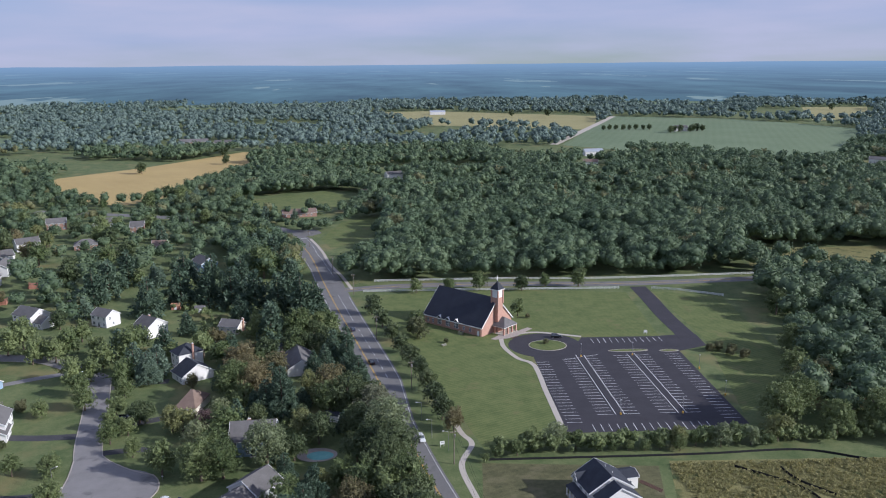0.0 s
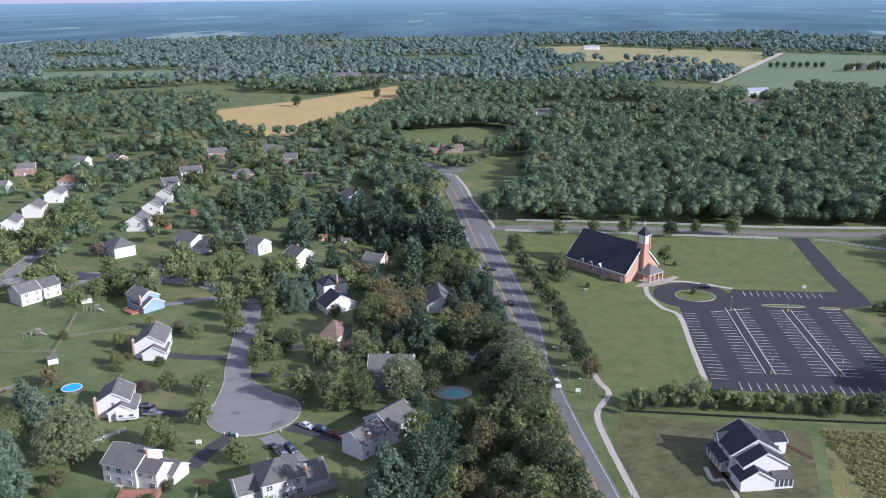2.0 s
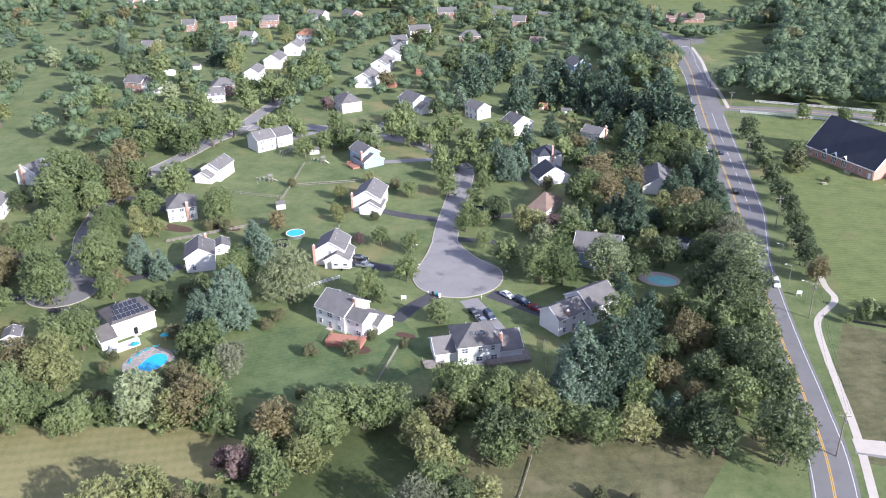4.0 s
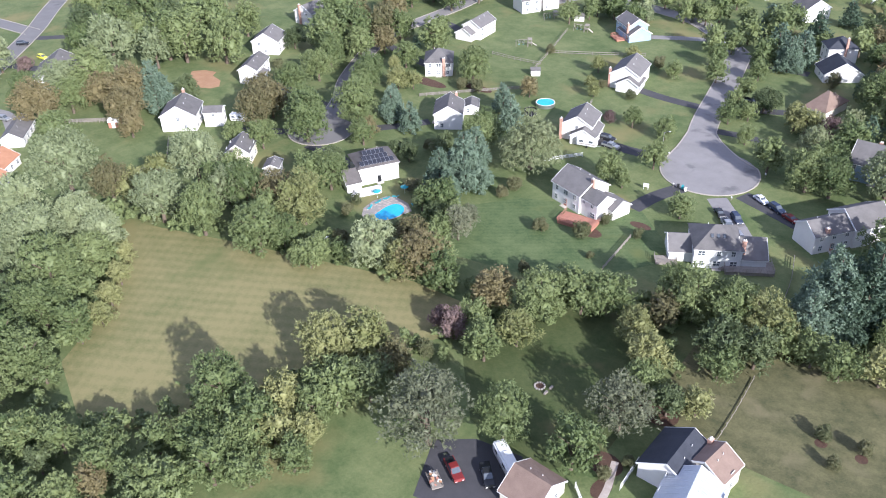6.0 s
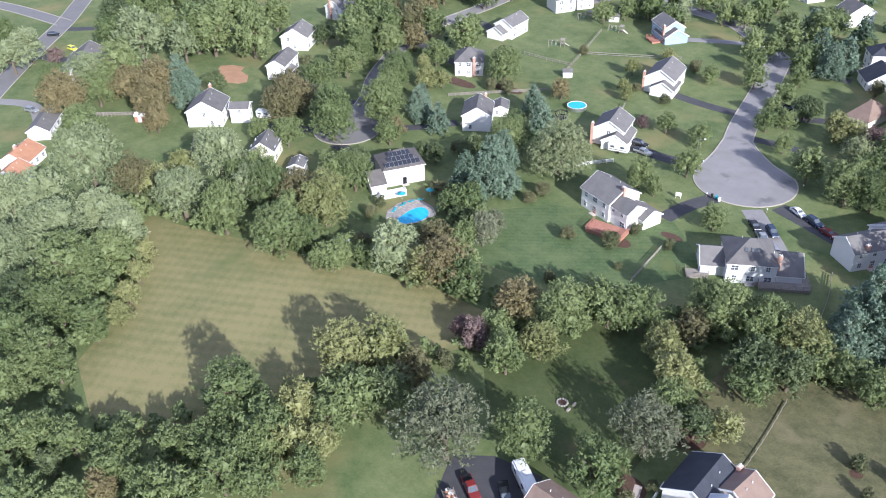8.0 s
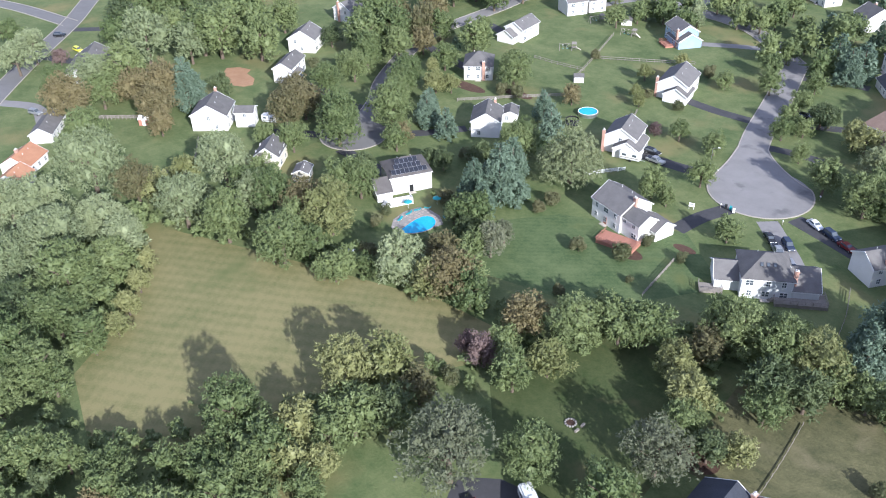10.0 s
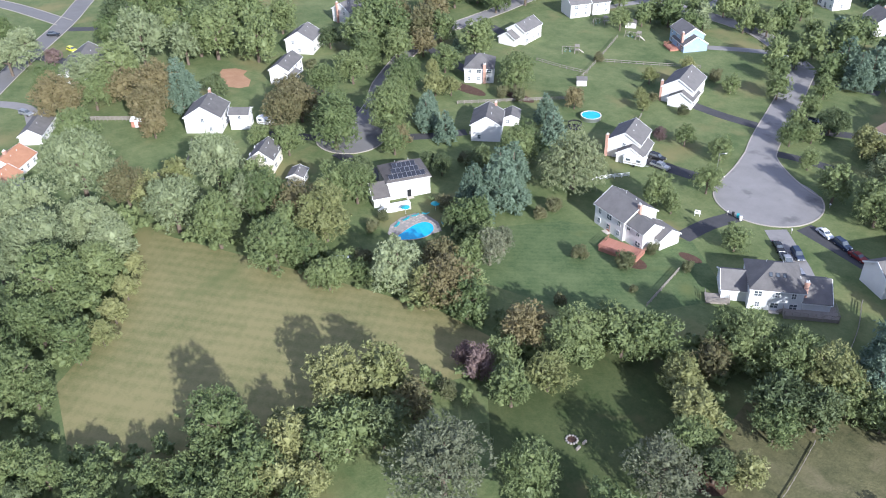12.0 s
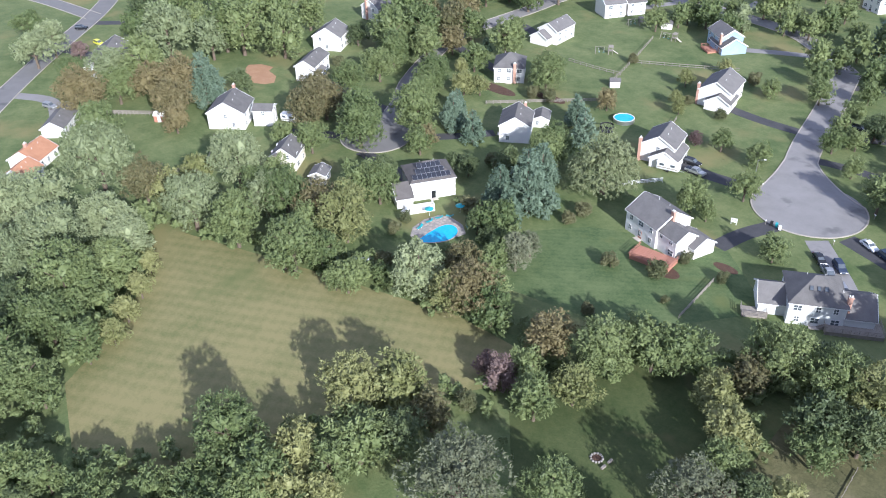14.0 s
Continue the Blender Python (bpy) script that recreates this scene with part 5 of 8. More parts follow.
def plant_woods():
    rng = np.random.default_rng(33)

    def spots(x0, x1, y0, y1, step):
        gx, gy = np.meshgrid(np.arange(x0, x1, step), np.arange(y0, y1, step))
        x = gx.ravel() + rng.uniform(-0.75, 0.75, gx.size) * step
        y = gy.ravel() + rng.uniform(-0.75, 0.75, gx.size) * step
        bad = inside(x, y, NEIGHBOURHOOD) | inside(x, y, CHURCH_BLOCK)
        for line, w in ROADS[:2]:
            bad |= near_line(x, y, line, w + 4.0)
        for poly in CLEAR:
            bad |= inside(x, y, poly)
        for fx, fy in ((240, 1056), (212, 942), (-305, 1252), (-258, 1235), (-10, 858), (540, 932), (560, 905)):
            far = math.hypot(fx, fy)
            for back in (0, 22, 44, 66):
                bad |= np.hypot(x - fx * (1 - back / far), y - fy * (1 - back / far)) < 18
        glade = np.array([noise.noise((a / 190, b / 95, 8.5)) if b > 900 else -1.0 for a, b in zip(x, y)])
        bad |= glade > 0.30
        wedge = (x > -0.62 * y - 260) & (x < 0.62 * y + 60)
        ok = ~bad & wedge
        return x[ok], y[ok]

    def heights(x, y, low, high):
        patch = np.array([noise.noise((a / 70, b / 70, 4.0)) for a, b in zip(x, y)])
        return low + (high - low) * np.clip(0.5 + 0.6 * patch + rng.uniform(-0.45, 0.45, len(x)), 0, 1)

    near_kits = [crown_kit(s, 330, 0.045, 6) for s in (3, 5, 8, 13, 18, 23)]
    far_kits = [crown_kit(s, 110, 0.070, 4) for s in (2, 4, 7, 9, 12)]
    low_kits = [crown_kit(s, 40, 0.11, 3) for s in (2, 4, 7, 9, 12)]
    x, y = spots(-60, 420, 230, 660, 7.5)
    woods("woods_near", x, y, heights(x, y, 8.5, 18.5), near_kits, LEAF["wood"], "dense mixed green woodland beyond the side road", 1)
    x, y = spots(-760, 700, 560, 1150, 10.0)
    ok = ~((x > -60) & (x < 420) & (y < 660))
    x, y = x[ok], y[ok]
    woods("woods_middle", x, y, heights(x, y, 9, 17.5), far_kits, LEAF["wood"], "dense green woodland in the middle distance", 2)
    # both farthest woods wear the leaf colour with haze mixed in
    x, y = spots(-1400, 1200, 1150, 2100, 17.5)
    woods("woods_far", x, y, heights(x, y, 9, 17), low_kits, LEAF["far"], "far woodland between fields, leaves tinted blue for haze", 3)
    x, y = spots(-1700, 1700, 2100, 2520, 20.0)
    woods("woods_horizon", x, y, heights(x, y, 10, 19), [crown_kit(s, 24, 0.15, 2) for s in (71, 74, 77)], LEAF["far"], "wooded country towards the horizon, leaves tinted blue for haze", 5)
    if rest:
        px, py = np.array(rest).T
        woods("trees_between_houses", px, py, rng.uniform(7.5, 13.5, len(px)), [crown_kit(s, 220, 0.058, 6) for s in (22, 24, 27)], LEAF["wood"], "green trees between far houses", 4)


plant_woods()


def far_groves():
    """Hedges, pines and wood edges round the junction and the clearing behind it."""
    rng = np.random.default_rng(52)
    belts = [
        ([(-118, 652), (-100, 628), (-85, 611), (-68, 590)], 2.5, 4.0, 6.5, 2), ([(-60, 592), (-49, 612), (-38, 636), (-30, 655)], 6, 6, 12, 2), ([(-76, 668), (-60, 664), (-44, 668), (-36, 690), (-30, 720)], 5, 7, 12, 2),
        ([(-150, 650), (-146, 690), (-148, 740), (-130, 768), (-100, 784), (-70, 800), (-36, 784), (-20, 750)], 9, 9, 15, 3), ([(-20, 655), (-8, 640), (-2, 600), (-10, 570)], 8, 8, 13, 3),
        ([(-62, 470), (-74, 515), (-90, 556), (-108, 586)], 8, 8, 14, 3), ([(-84, 462), (-98, 510), (-120, 560)], 9, 9, 15, 3), ([(-135, 620), (-170, 646), (-230, 668), (-290, 690)], 8, 7, 13, 2),
        ([(-250, 735), (-290, 780), (-340, 810), (-372, 850)], 12, 8, 14, 2), ([(-200, 770), (-180, 830), (-168, 900)], 9, 9, 15, 2), ([(-232, 760), (-214, 800)], 10, 9, 14, 3),
    ]
    xs, ys, hs = [], [], []
    for pts, wide, low, high, times in belts:
        for p in smooth_line(pts, 5.5):
            for _ in range(times):
                xs.append(p[0] + rng.normal() * wide * 0.5)
                ys.append(p[1] + rng.normal() * wide * 0.5)
                hs.append(rng.uniform(low, high))
    x, y, h = np.array(xs), np.array(ys), np.array(hs)
    ok = ~near_line(x, y, MAIN, 9.5) & ~taken(x, y, 9.0)
    woods("groves_by_the_junction", x[ok], y[ok], h[ok], [crown_kit(s, 260, 0.055, 6) for s in (61, 64, 66, 69)], LEAF["wood"], "tree groves and dense hedges round a road junction", 14)


far_groves()


def undergrowth():
    """Bushes and saplings under the tree belts."""
    rng = np.random.default_rng(21)
    belts = [
        ([(-188, 104), (-160, 117), (-139, 124), (-113, 133), (-94, 134)], 5, 2.0), ([(-206, 112), (-195, 96), (-174, 70), (-162, 48)], 8, 2.0), ([(-145, 48), (-128, 58), (-108, 82), (-100, 104), (-88, 118)], 6, 2.2),
        ([(-94, 130), (-76, 148), (-58, 155), (-40, 163), (-18, 168)], 6, 2.4), ([(3, 195), (-6, 225), (-17, 265), (-26, 305), (-38, 355)], 4, 2.2), ([(26, 236), (60, 239), (105, 239), (150, 241)], 2.6, 3.2),
        ([(-150, 120), (-132, 136), (-128, 150)], 5, 2.0), ([(-56, 128), (-52, 140), (-60, 152)], 4, 1.8), ([(-135, 125.5), (-126, 127.5), (-115, 129), (-108, 133), (-99, 136.5)], 1.4, 1.6), ([(-146, 160), (-138, 160), (-133, 157)], 1.4, 1.3), ([(-192, 101), (-182, 91), (-166, 77), (-153, 64)], 3, 3.2), ([(-40, 230), (-36, 255), (-44, 285)], 6, 2.0), ([(-60, 345), (-90, 380), (-110, 408)], 5, 2.0),
    ]
    xs, ys, hs = [], [], []
    for pts, wide, h in belts:
        line = smooth_line(pts, 2.2)
        for p in line:
            for _ in range(2):
                xs.append(p[0] + rng.normal() * wide * 0.55)
                ys.append(p[1] + rng.normal() * wide * 0.55)
                hs.append(h * rng.uniform(0.6, 2.0))
    kits = [crown_kit(s, 150, 0.085) for s in (31, 35)]
    woods("undergrowth", np.array(xs), np.array(ys), np.array(hs), kits, LEAF["b"], "tangled green bushes under the tree belts", 6)


undergrowth()


def tall_weeds():
    """Lumpy tufts over the unmown lot beside the new house."""
    rng = np.random.default_rng(41)
    x, y = rng.uniform(66, 180, 13000), rng.uniform(172, 229, 13000)
    patch = np.array([noise.noise((a / 9, b / 9, 2.0)) for a, b in zip(x, y)])
    ok = inside(x, y, [(76, 174), (150, 182), (180, 226), (77, 227), (79, 196)]) & (patch > -0.45)
    x, y = x[ok], y[ok]
    woods("tall_weeds", x, y, rng.uniform(0.35, 0.8, len(x)), [crown_kit(s, 22, 0.30, 0) for s in (51, 52, 53)], LEAF["weed"], "tall dry weeds and seeding grasses", 9)


tall_weeds()


def backdrop():
    """A plain glowing blue distance with haze painted in, behind everything, too far to shift."""
    bm = bmesh.new()
    a0, a1, n, r = radians(28), radians(152), 90, 2560
    tops = []
    for i in range(n + 1):
        a = a0 + (a1 - a0) * i / n
        tops.append((r * math.cos(a), r * math.sin(a), 109.5 + 3 * noise.noise((i * 0.21, 0.3, 0.0)) + 1.2 * noise.noise((i * 0.9, 0.7, 0.0))))
    low = [bm.verts.new((x, y, -5)) for x, y, z in tops]
    high = [bm.verts.new(p) for p in tops]
    for i in range(n):
        bm.faces.new((low[i + 1], low[i], high[i], high[i + 1]))
    tagged(part("backdrop", bm, distance("hazy blue distance", (0.056, 0.100, 0.100), (0.25, 0.31, 0.26), (0.230, 0.340, 0.475))), "glowing backdrop of far woods and fields with painted haze", "backdrop", kind="structure")


backdrop()


# ---- houses ----
STYLE = {
    "white": (SIDING, SHINGLE, "two-storey white siding house with grey shingle roof"),
    "deck": (SIDING, SHINGLE, "white siding house with grey roof and red deck"),
    "grey": (GREYSIDE, SHINGLE, "pale grey siding house with hipped grey roof"),
    "blue": (BLUESIDE, SHINGLE, "blue siding house with grey shingle roof"),
    "solar": (SIDING, TAUPE, "white house with solar panels on its hipped roof"),
    "orange": (SIDING, RED_SHINGLE, "low white house with orange shingle roof"),
    "dark": (SIDING, DARK_SHINGLE, "house with steep dark shingle roof"),
    "darkhip": (SIDING, DARK_SHINGLE, "white house with dark hipped roof"),
    "brown": (CREAM, BROWN_SHINGLE, "house with brown shingle roof"),
    "metal": (SIDING, METAL_ROOF, "white house wing with pale metal roof"),
    "new": (SIDING, DARK_SHINGLE, "new white house with dark blue-grey gables"),
    "brick": (BRICK, SHINGLE, "red brick house with grey shingle roof"),
    "cream": (CREAM, SHINGLE, "low cream house with grey shingle roof"),
}


def wing(ob, cx, cy, turn, length, width, eave, shape, wall_mat, roof_mat, pitch, near):
    """One box of a house, its ridge along its length: walls with gables, roof slabs, windows, trim."""
    m = pose(cx, cy, 0, 0, 0, turn)
    hl, hw = length / 2, width / 2
    rise = hw * math.tan(radians(pitch))
    bm = bmesh.new()
    ring = [(-hl, -hw), (hl, -hw), (hl, hw), (-hl, hw)]
    low, high = [bm.verts.new((*p, -0.3)) for p in ring], [bm.verts.new((*p, eave)) for p in ring]
    for i in range(4):
        bm.faces.new((low[i], low[(i + 1) % 4], high[(i + 1) % 4], high[i]))
    bm.faces.new(high)
    if shape == "g":
        for s, (a, b) in ((1, (1, 2)), (-1, (3, 0))):
            peak = bm.verts.new((s * hl, 0, eave + rise - 0.05))
            bm.faces.new((high[a], high[b], peak))
    body = part("wall", bm, wall_mat, ob)
    body.matrix_local = m
    over, th = 0.35, 0.14
    drop = over * math.tan(radians(pitch))
    if shape == "g":
        for s in (-1, 1):
            bm = slab(bmesh.new(), [(-hl - over, s * (hw + over), eave - drop + th), (hl + over, s * (hw + over), eave - drop + th), (hl + over, 0, eave + rise + th), (-hl - over, 0, eave + rise + th)], th)
            r = part("roof", bm, roof_mat, ob)
            r.matrix_local = m
    else:
        rl = max(0.3, hl - hw * 0.9)
        a = [(-hl - over, -hw - over, eave - drop + th), (hl + over, -hw - over, eave - drop + th), (hl + over, hw + over, eave - drop + th), (-hl - over, hw + over, eave - drop + th)]
        p, q = (-rl, 0, eave + rise + th), (rl, 0, eave + rise + th)
        bm = bmesh.new()
        va = [bm.verts.new(c) for c in a]
        vl = [bm.verts.new((c[0], c[1], c[2] - th)) for c in a]
        vp, vq = bm.verts.new(p), bm.verts.new(q)
        for f in ((va[0], va[1], vq, vp), (va[2], va[3], vp, vq), (va[1], va[2], vq), (va[3], va[0], vp), tuple(vl[::-1])):
            bm.faces.new(f)
        for i in range(4):
            bm.faces.new((va[i], vl[i], vl[(i + 1) % 4], va[(i + 1) % 4]))
        r = part("roof", bm, roof_mat, ob)
        r.matrix_local = m
    if shape == "g":
        for s in (-1, 1):
            bm = bmesh.new()
            x = s * (hl + over)
            for w in (-1, 1):
                slab(bm, [(x - 0.05, w * (hw + over), eave - drop + 0.17), (x + 0.05, w * (hw + over), eave - drop + 0.17), (x + 0.05, 0, eave + rise + 0.17), (x - 0.05, 0, eave + rise + 0.17)], 0.34)
            e = part("barge_board", bm, TRIM, ob)
            e.matrix_local = m
        if roof_mat is METAL_ROOF and near:
            for s in (-1, 1):
                for i in range(int(length / 0.55) + 1):
                    x = -hl - 0.2 + 0.55 * i
                    bm = slab(bmesh.new(), [(x - 0.03, s * (hw + over), eave - drop + th + 0.05), (x + 0.03, s * (hw + over), eave - drop + th + 0.05), (x + 0.03, 0, eave + rise + th + 0.05), (x - 0.03, 0, eave + rise + th + 0.05)], 0.06)
                    e = part("seam", bm, METAL_ROOF, ob)
                    e.matrix_local = m
    # eave boards
    for s in (-1, 1):
        bm = block(bmesh.new(), -hl - over, hl + over, s * (hw + over) - 0.03, s * (hw + over) + 0.03, eave - drop - 0.16, eave - drop + 0.03)
        e = part("gutter", bm, TRIM, ob)
        e.matrix_local = m
    return m, hl, hw, rise


WIN_MESH = {}
BY_STYLE = {}


def window(ob, m, x, y, z, face, w, h):
    """A window on a wall: frame, and in it a dark pane. face: turn about z of its outside."""
    key = (round(w, 2), round(h, 2))
    if key not in WIN_MESH:
        bm = bmesh.new()
        t = 0.11
        block(bm, -w / 2 - t, w / 2 + t, -0.02, 0.06, -h / 2 - t, h / 2 + t)
        block(bm, -w / 2, w / 2, 0.06, 0.085, -0.045, 0.045)
        if w > 0.7:
            block(bm, -0.04, 0.04, 0.06, 0.086, -h / 2, h / 2)
        fm = bpy.data.meshes.new("window")
        bm.to_mesh(fm)
        bm.free()
        fm.materials.append(TRIM)
        bm = block(bmesh.new(), -w / 2, w / 2, 0.03, 0.066, -h / 2, h / 2)
        pm = bpy.data.meshes.new("pane")
        bm.to_mesh(pm)
        bm.free()
        pm.materials.append(GLASS_DARK)
        WIN_MESH[key] = (fm, pm)
    fm, pm = WIN_MESH[key]
    f = new("window", fm)
    f.parent = ob
    f.matrix_local = m @ pose(x, y, z, 0, 0, face)
    p = new("pane", pm)
    p.parent = f


def chimney(ob, m, x, y, z0, z1, w=0.9, d=0.7, mat=None):
    bm = block(bmesh.new(), x - w / 2, x + w / 2, y - d / 2, y + d / 2, z0, z1)
    block(bm, x - w / 2 - 0.08, x + w / 2 + 0.08, y - d / 2 - 0.08, y + d / 2 + 0.08, z1 - 0.25, z1 - 0.05)
    c = part("chimney", bm, PINK_BRICK, ob, "brick chimney with pale pots")
    c.matrix_local = m
    part("cap", block(bmesh.new(), x - w / 2 - 0.03, x + w / 2 + 0.03, y - d / 2 - 0.03, y + d / 2 + 0.03, z1 + 0.002, z1 + 0.08), CONCRETE, c)
    for q in (-0.22, 0.22):
        part("pot", tube(bmesh.new(), (x + q, y, z1 + 0.07), (x + q, y, z1 + 0.4), 0.13, 0.11, 8), TRIM, c)


def house(style, main, *wings, pitch=31, stack=None, near=True, windows=True, seed=0):
    """A house of one main box and wings. Each: middle x, y, turn, length, width, eave height, g(able) or h(ip). stack: where a chimney stands."""
    wall_mat, roof_mat, label = STYLE[style]
    ob = thing("house", pose(main[0], main[1], 0), label, "house")
    BY_STYLE[style] = ob
    rng = random.Random(int(main[0] * 7 + main[1]))
    for k, (cx, cy, turn, length, width, eave, shape) in enumerate((main,) + wings):
        m, hl, hw, rise = wing(ob, cx - main[0], cy - main[1], turn, length, width, eave, shape, wall_mat if not (style == "brick" and k) else SIDING, roof_mat, pitch if width > 5 else 24, near)
        levels = [1.45] if eave < 4 else [1.45, 4.15]
        for z in levels:
            for s in (-1, 1):
                count = max(1, int(length / 3.0))
                if style == "solar" and k == 0 and s < 0:
                    continue
                for i in range(count):
                    x = -hl + length * (i + 0.5) / count + rng.uniform(-0.2, 0.2)
                    if k and z < 2 and i == 0 and s == -1:
                        continue
                    window(ob, m, x, s * hw, z, 0 if s > 0 else 180, 0.85 if rng.random() < 0.7 else 1.5, 1.2)
                if rng.random() < (0.45 if near else 0.3):
                    window(ob, m, s * hl, rng.choice((-0.45, 0.0, 0.4)) * hw, z, -90 if s > 0 else 90, 0.85, 1.2)
        if k == 0:
            bm = block(bmesh.new(), -0.55, 0.55, -hw - 0.05, -hw + 0.05, 0.1, 2.2)
            d = part("door", bm, rng.choice((CEDAR, CAR_BLACK, TRIM)), ob)
            d.matrix_local = m
            bm = block(bmesh.new(), -1.0, 1.0, -hw - 1.1, -hw + 0.02, -0.1, 0.16)
            d = part("step", bm, CONCRETE, ob)
            d.matrix_local = m
            if stack:
                sx, sy = stack
                x, y, _ = m.inverted() @ Vector((sx - main[0], sy - main[1], 0))
                x, y = max(-hl - 0.3, min(hl + 0.3, x)), max(-hw - 0.3, min(hw + 0.3, y))
                free = abs(x) > hl - 0.3 or abs(y) > hw - 0.3
                chimney(ob, m, x, y, -0.1 if free else eave, eave + max(0.4, rise * (1 - abs(y) / hw)) + 1.1)
            for px, py in ((0.3, 0.3), (-0.35, 0.25)):
                zr = eave + rise * (1 - py)
                p = part("vent_pipe", tube(bmesh.new(), (px * hl, py * hw, zr - 0.1), (px * hl, py * hw, zr + 0.55), 0.06, 0.06, 6), TRIM, ob)
                p.matrix_local = m
        elif eave < 3.5 and width > 4.8:
            for s in (-1, 1):
                bm = bmesh.new()
                for q in range(4):
                    block(bm, s * (hl + 0.0) - 0.04, s * hl + 0.04, -hw * 0.62, hw * 0.62, 0.05 + 0.55 * q, 0.58 + 0.55 * q)
                g = part("garage_door", bm, TRIM, ob)
                g.matrix_local = m
                break
    return ob


house("deck", (-103.7, 184.7, -14.0, 10.4, 10.2, 5.4, "g"), (-96.4, 181.3, -14.0, 6.3, 5.8, 5.0, "g"), (-93.5, 184.8, -14.0, 5.9, 6.1, 2.9, "g"), stack=(-94.2, 181.4))
house("grey", (-64.5, 182.6, 34.5, 10.8, 10.8, 5.4, "h"), (-71.6, 178.9, 34.5, 5.4, 8.0, 2.9, "g"), (-57.4, 187.0, 34.5, 5.6, 9.7, 2.9, "g"), stack=(-52.5, 185.8))
house("white", (-125.8, 218.3, -72.1, 10.1, 9.1, 5.2, "g"), (-122.6, 216.5, -72.1, 9.8, 7.5, 2.9, "g"), stack=(-129.8, 210.8))
house("white", (-135.0, 261.6, -75.4, 13.0, 9.9, 5.2, "g"), (-132.1, 257.3, -75.4, 8.3, 7.6, 2.8, "g"), stack=(-140.0, 253.9))
house("blue", (-159.2, 303.1, -34.0, 10.6, 8.2, 5.2, "g"), (-156.7, 301.2, -34.0, 9.9, 9.0, 2.8, "g"), stack=(-151.7, 292.5))
house("white", (-210.0, 303.5, -118.1, 8.6, 9.4, 5.4, "g"), (-205.9, 311.7, -118.1, 7.4, 8.9, 5.0, "g"))
house("white", (-206.8, 267.9, -82.2, 11.6, 7.9, 5.0, "g"), (-207.6, 261.3, -82.2, 5.5, 7.1, 2.8, "g"))
house("white", (-194.0, 229.9, 39.5, 9.7, 10.6, 5.2, "h"), stack=(-188.5, 226.1))
house("white", (-162.7, 199.5, -53.0, 10.4, 8.7, 5.2, "g"), (-162.8, 210.5, -53.0, 6.2, 4.5, 2.6, "g"), stack=(-166.6, 208.0))
house("solar", (-156.8, 160.4, 63.0, 11.5, 9.6, 5.4, "h"), (-157.3, 151.6, 63.0, 4.1, 7.9, 2.9, "g"))
house("white", (-229.3, 145.8, -47.2, 10.8, 11.0, 5.2, "g"), (-221.4, 152.6, 42.8, 5.8, 5.0, 5.0, "g"), stack=(-234.7, 151.7))
house("white", (-260.2, 205.9, -57.0, 10.5, 10.3, 5.2, "g"))
house("white", (-242.6, 185.0, -58.1, 13.1, 6.6, 5.2, "g"), (-239.1, 183.1, -58.1, 6.9, 5.5, 2.8, "g"))
house("white", (-272.7, 238.0, -83.7, 9.6, 9.4, 5.2, "g"), stack=(-273.5, 231.4))
house("orange", (-245.3, 92.5, -53.3, 9.8, 8.8, 3.0, "g"), stack=(-244.3, 91.0))
house("orange", (-236.5, 86.4, -51.9, 7.5, 7.3, 3.0, "g"))
house("white", (-262.4, 107.1, -40.3, 14.7, 6.6, 3.0, "g"))
house("white", (-298.8, 139.6, -37.8, 19.9, 15.8, 3.0, "g"))
house("white", (-340.3, 174.4, -48.5, 15.3, 6.4, 3.0, "g"))
house("dark", (-38.4, 117.2, -88.4, 9.8, 10.0, 3.6, "g"))
house("brown", (-33.3, 119.6, -95.6, 5.8, 7.3, 4.4, "g"), stack=(-35.4, 122.3))
house("metal", (-32.9, 111.1, -80.0, 7.3, 9.6, 4.2, "g"))
house("brown", (-54.3, 96.8, -0.1, 7.1, 8.7, 3.0, "g"))
house("new", (52.8, 208.1, -77.6, 10.8, 12.9, 5.5, "g"), (54.8, 199.8, -77.6, 4.2, 11.5, 5.2, "g"), (52.1, 197.2, -77.6, 5.9, 8.4, 3.0, "g"))
house("brick", (-332.7, 366.9, 2.1, 11.1, 10.0, 5.4, "g"), (-322.9, 366.9, 2.1, 12.2, 8.0, 4.5, "g"), near=False)
house("brick", (-281.7, 374.2, 38.9, 11.1, 10.0, 6.0, "h"), (-278.1, 362.3, 38.9, 9.0, 10.0, 4.0, "g"), near=False)
house("white", (-284.9, 407.7, -70.5, 14.0, 8.6, 5.2, "g"), near=False)
house("white", (-291.3, 439.0, -74.3, 14.0, 10.0, 5.2, "g"), near=False)
house("white", (-299.5, 473.9, -74.2, 14.0, 10.0, 5.2, "g"), near=False)
house("white", (-346.6, 490.7, 11.2, 9.0, 10.0, 5.2, "g"), near=False)
house("brick", (-367.4, 547.7, 25.9, 14.0, 10.0, 5.4, "g"), near=False)
house("brick", (-394.8, 535.1, 38.0, 11.3, 10.0, 5.4, "g"), near=False)
house("brick", (-416.8, 517.4, 26.6, 9.0, 10.0, 5.0, "g"), near=False)
house("white", (-462.8, 644.6, -66.9, 14.0, 10.0, 5.2, "g"), near=False)
house("white", (-527.0, 633.0, -41.1, 14.0, 10.0, 5.0, "g"), near=False)
house("white", (-563.0, 683.1, 57.0, 14.0, 10.0, 5.0, "g"), near=False)
house("white", (-558.8, 701.3, 90.3, 14.0, 10.0, 5.0, "g"), near=False)
house("white", (-542.2, 720.2, 76.7, 14.0, 10.0, 5.0, "g"), near=False)
house("white", (-541.4, 618.0, 61.0, 13.0, 10.0, 5.0, "g"), near=False)
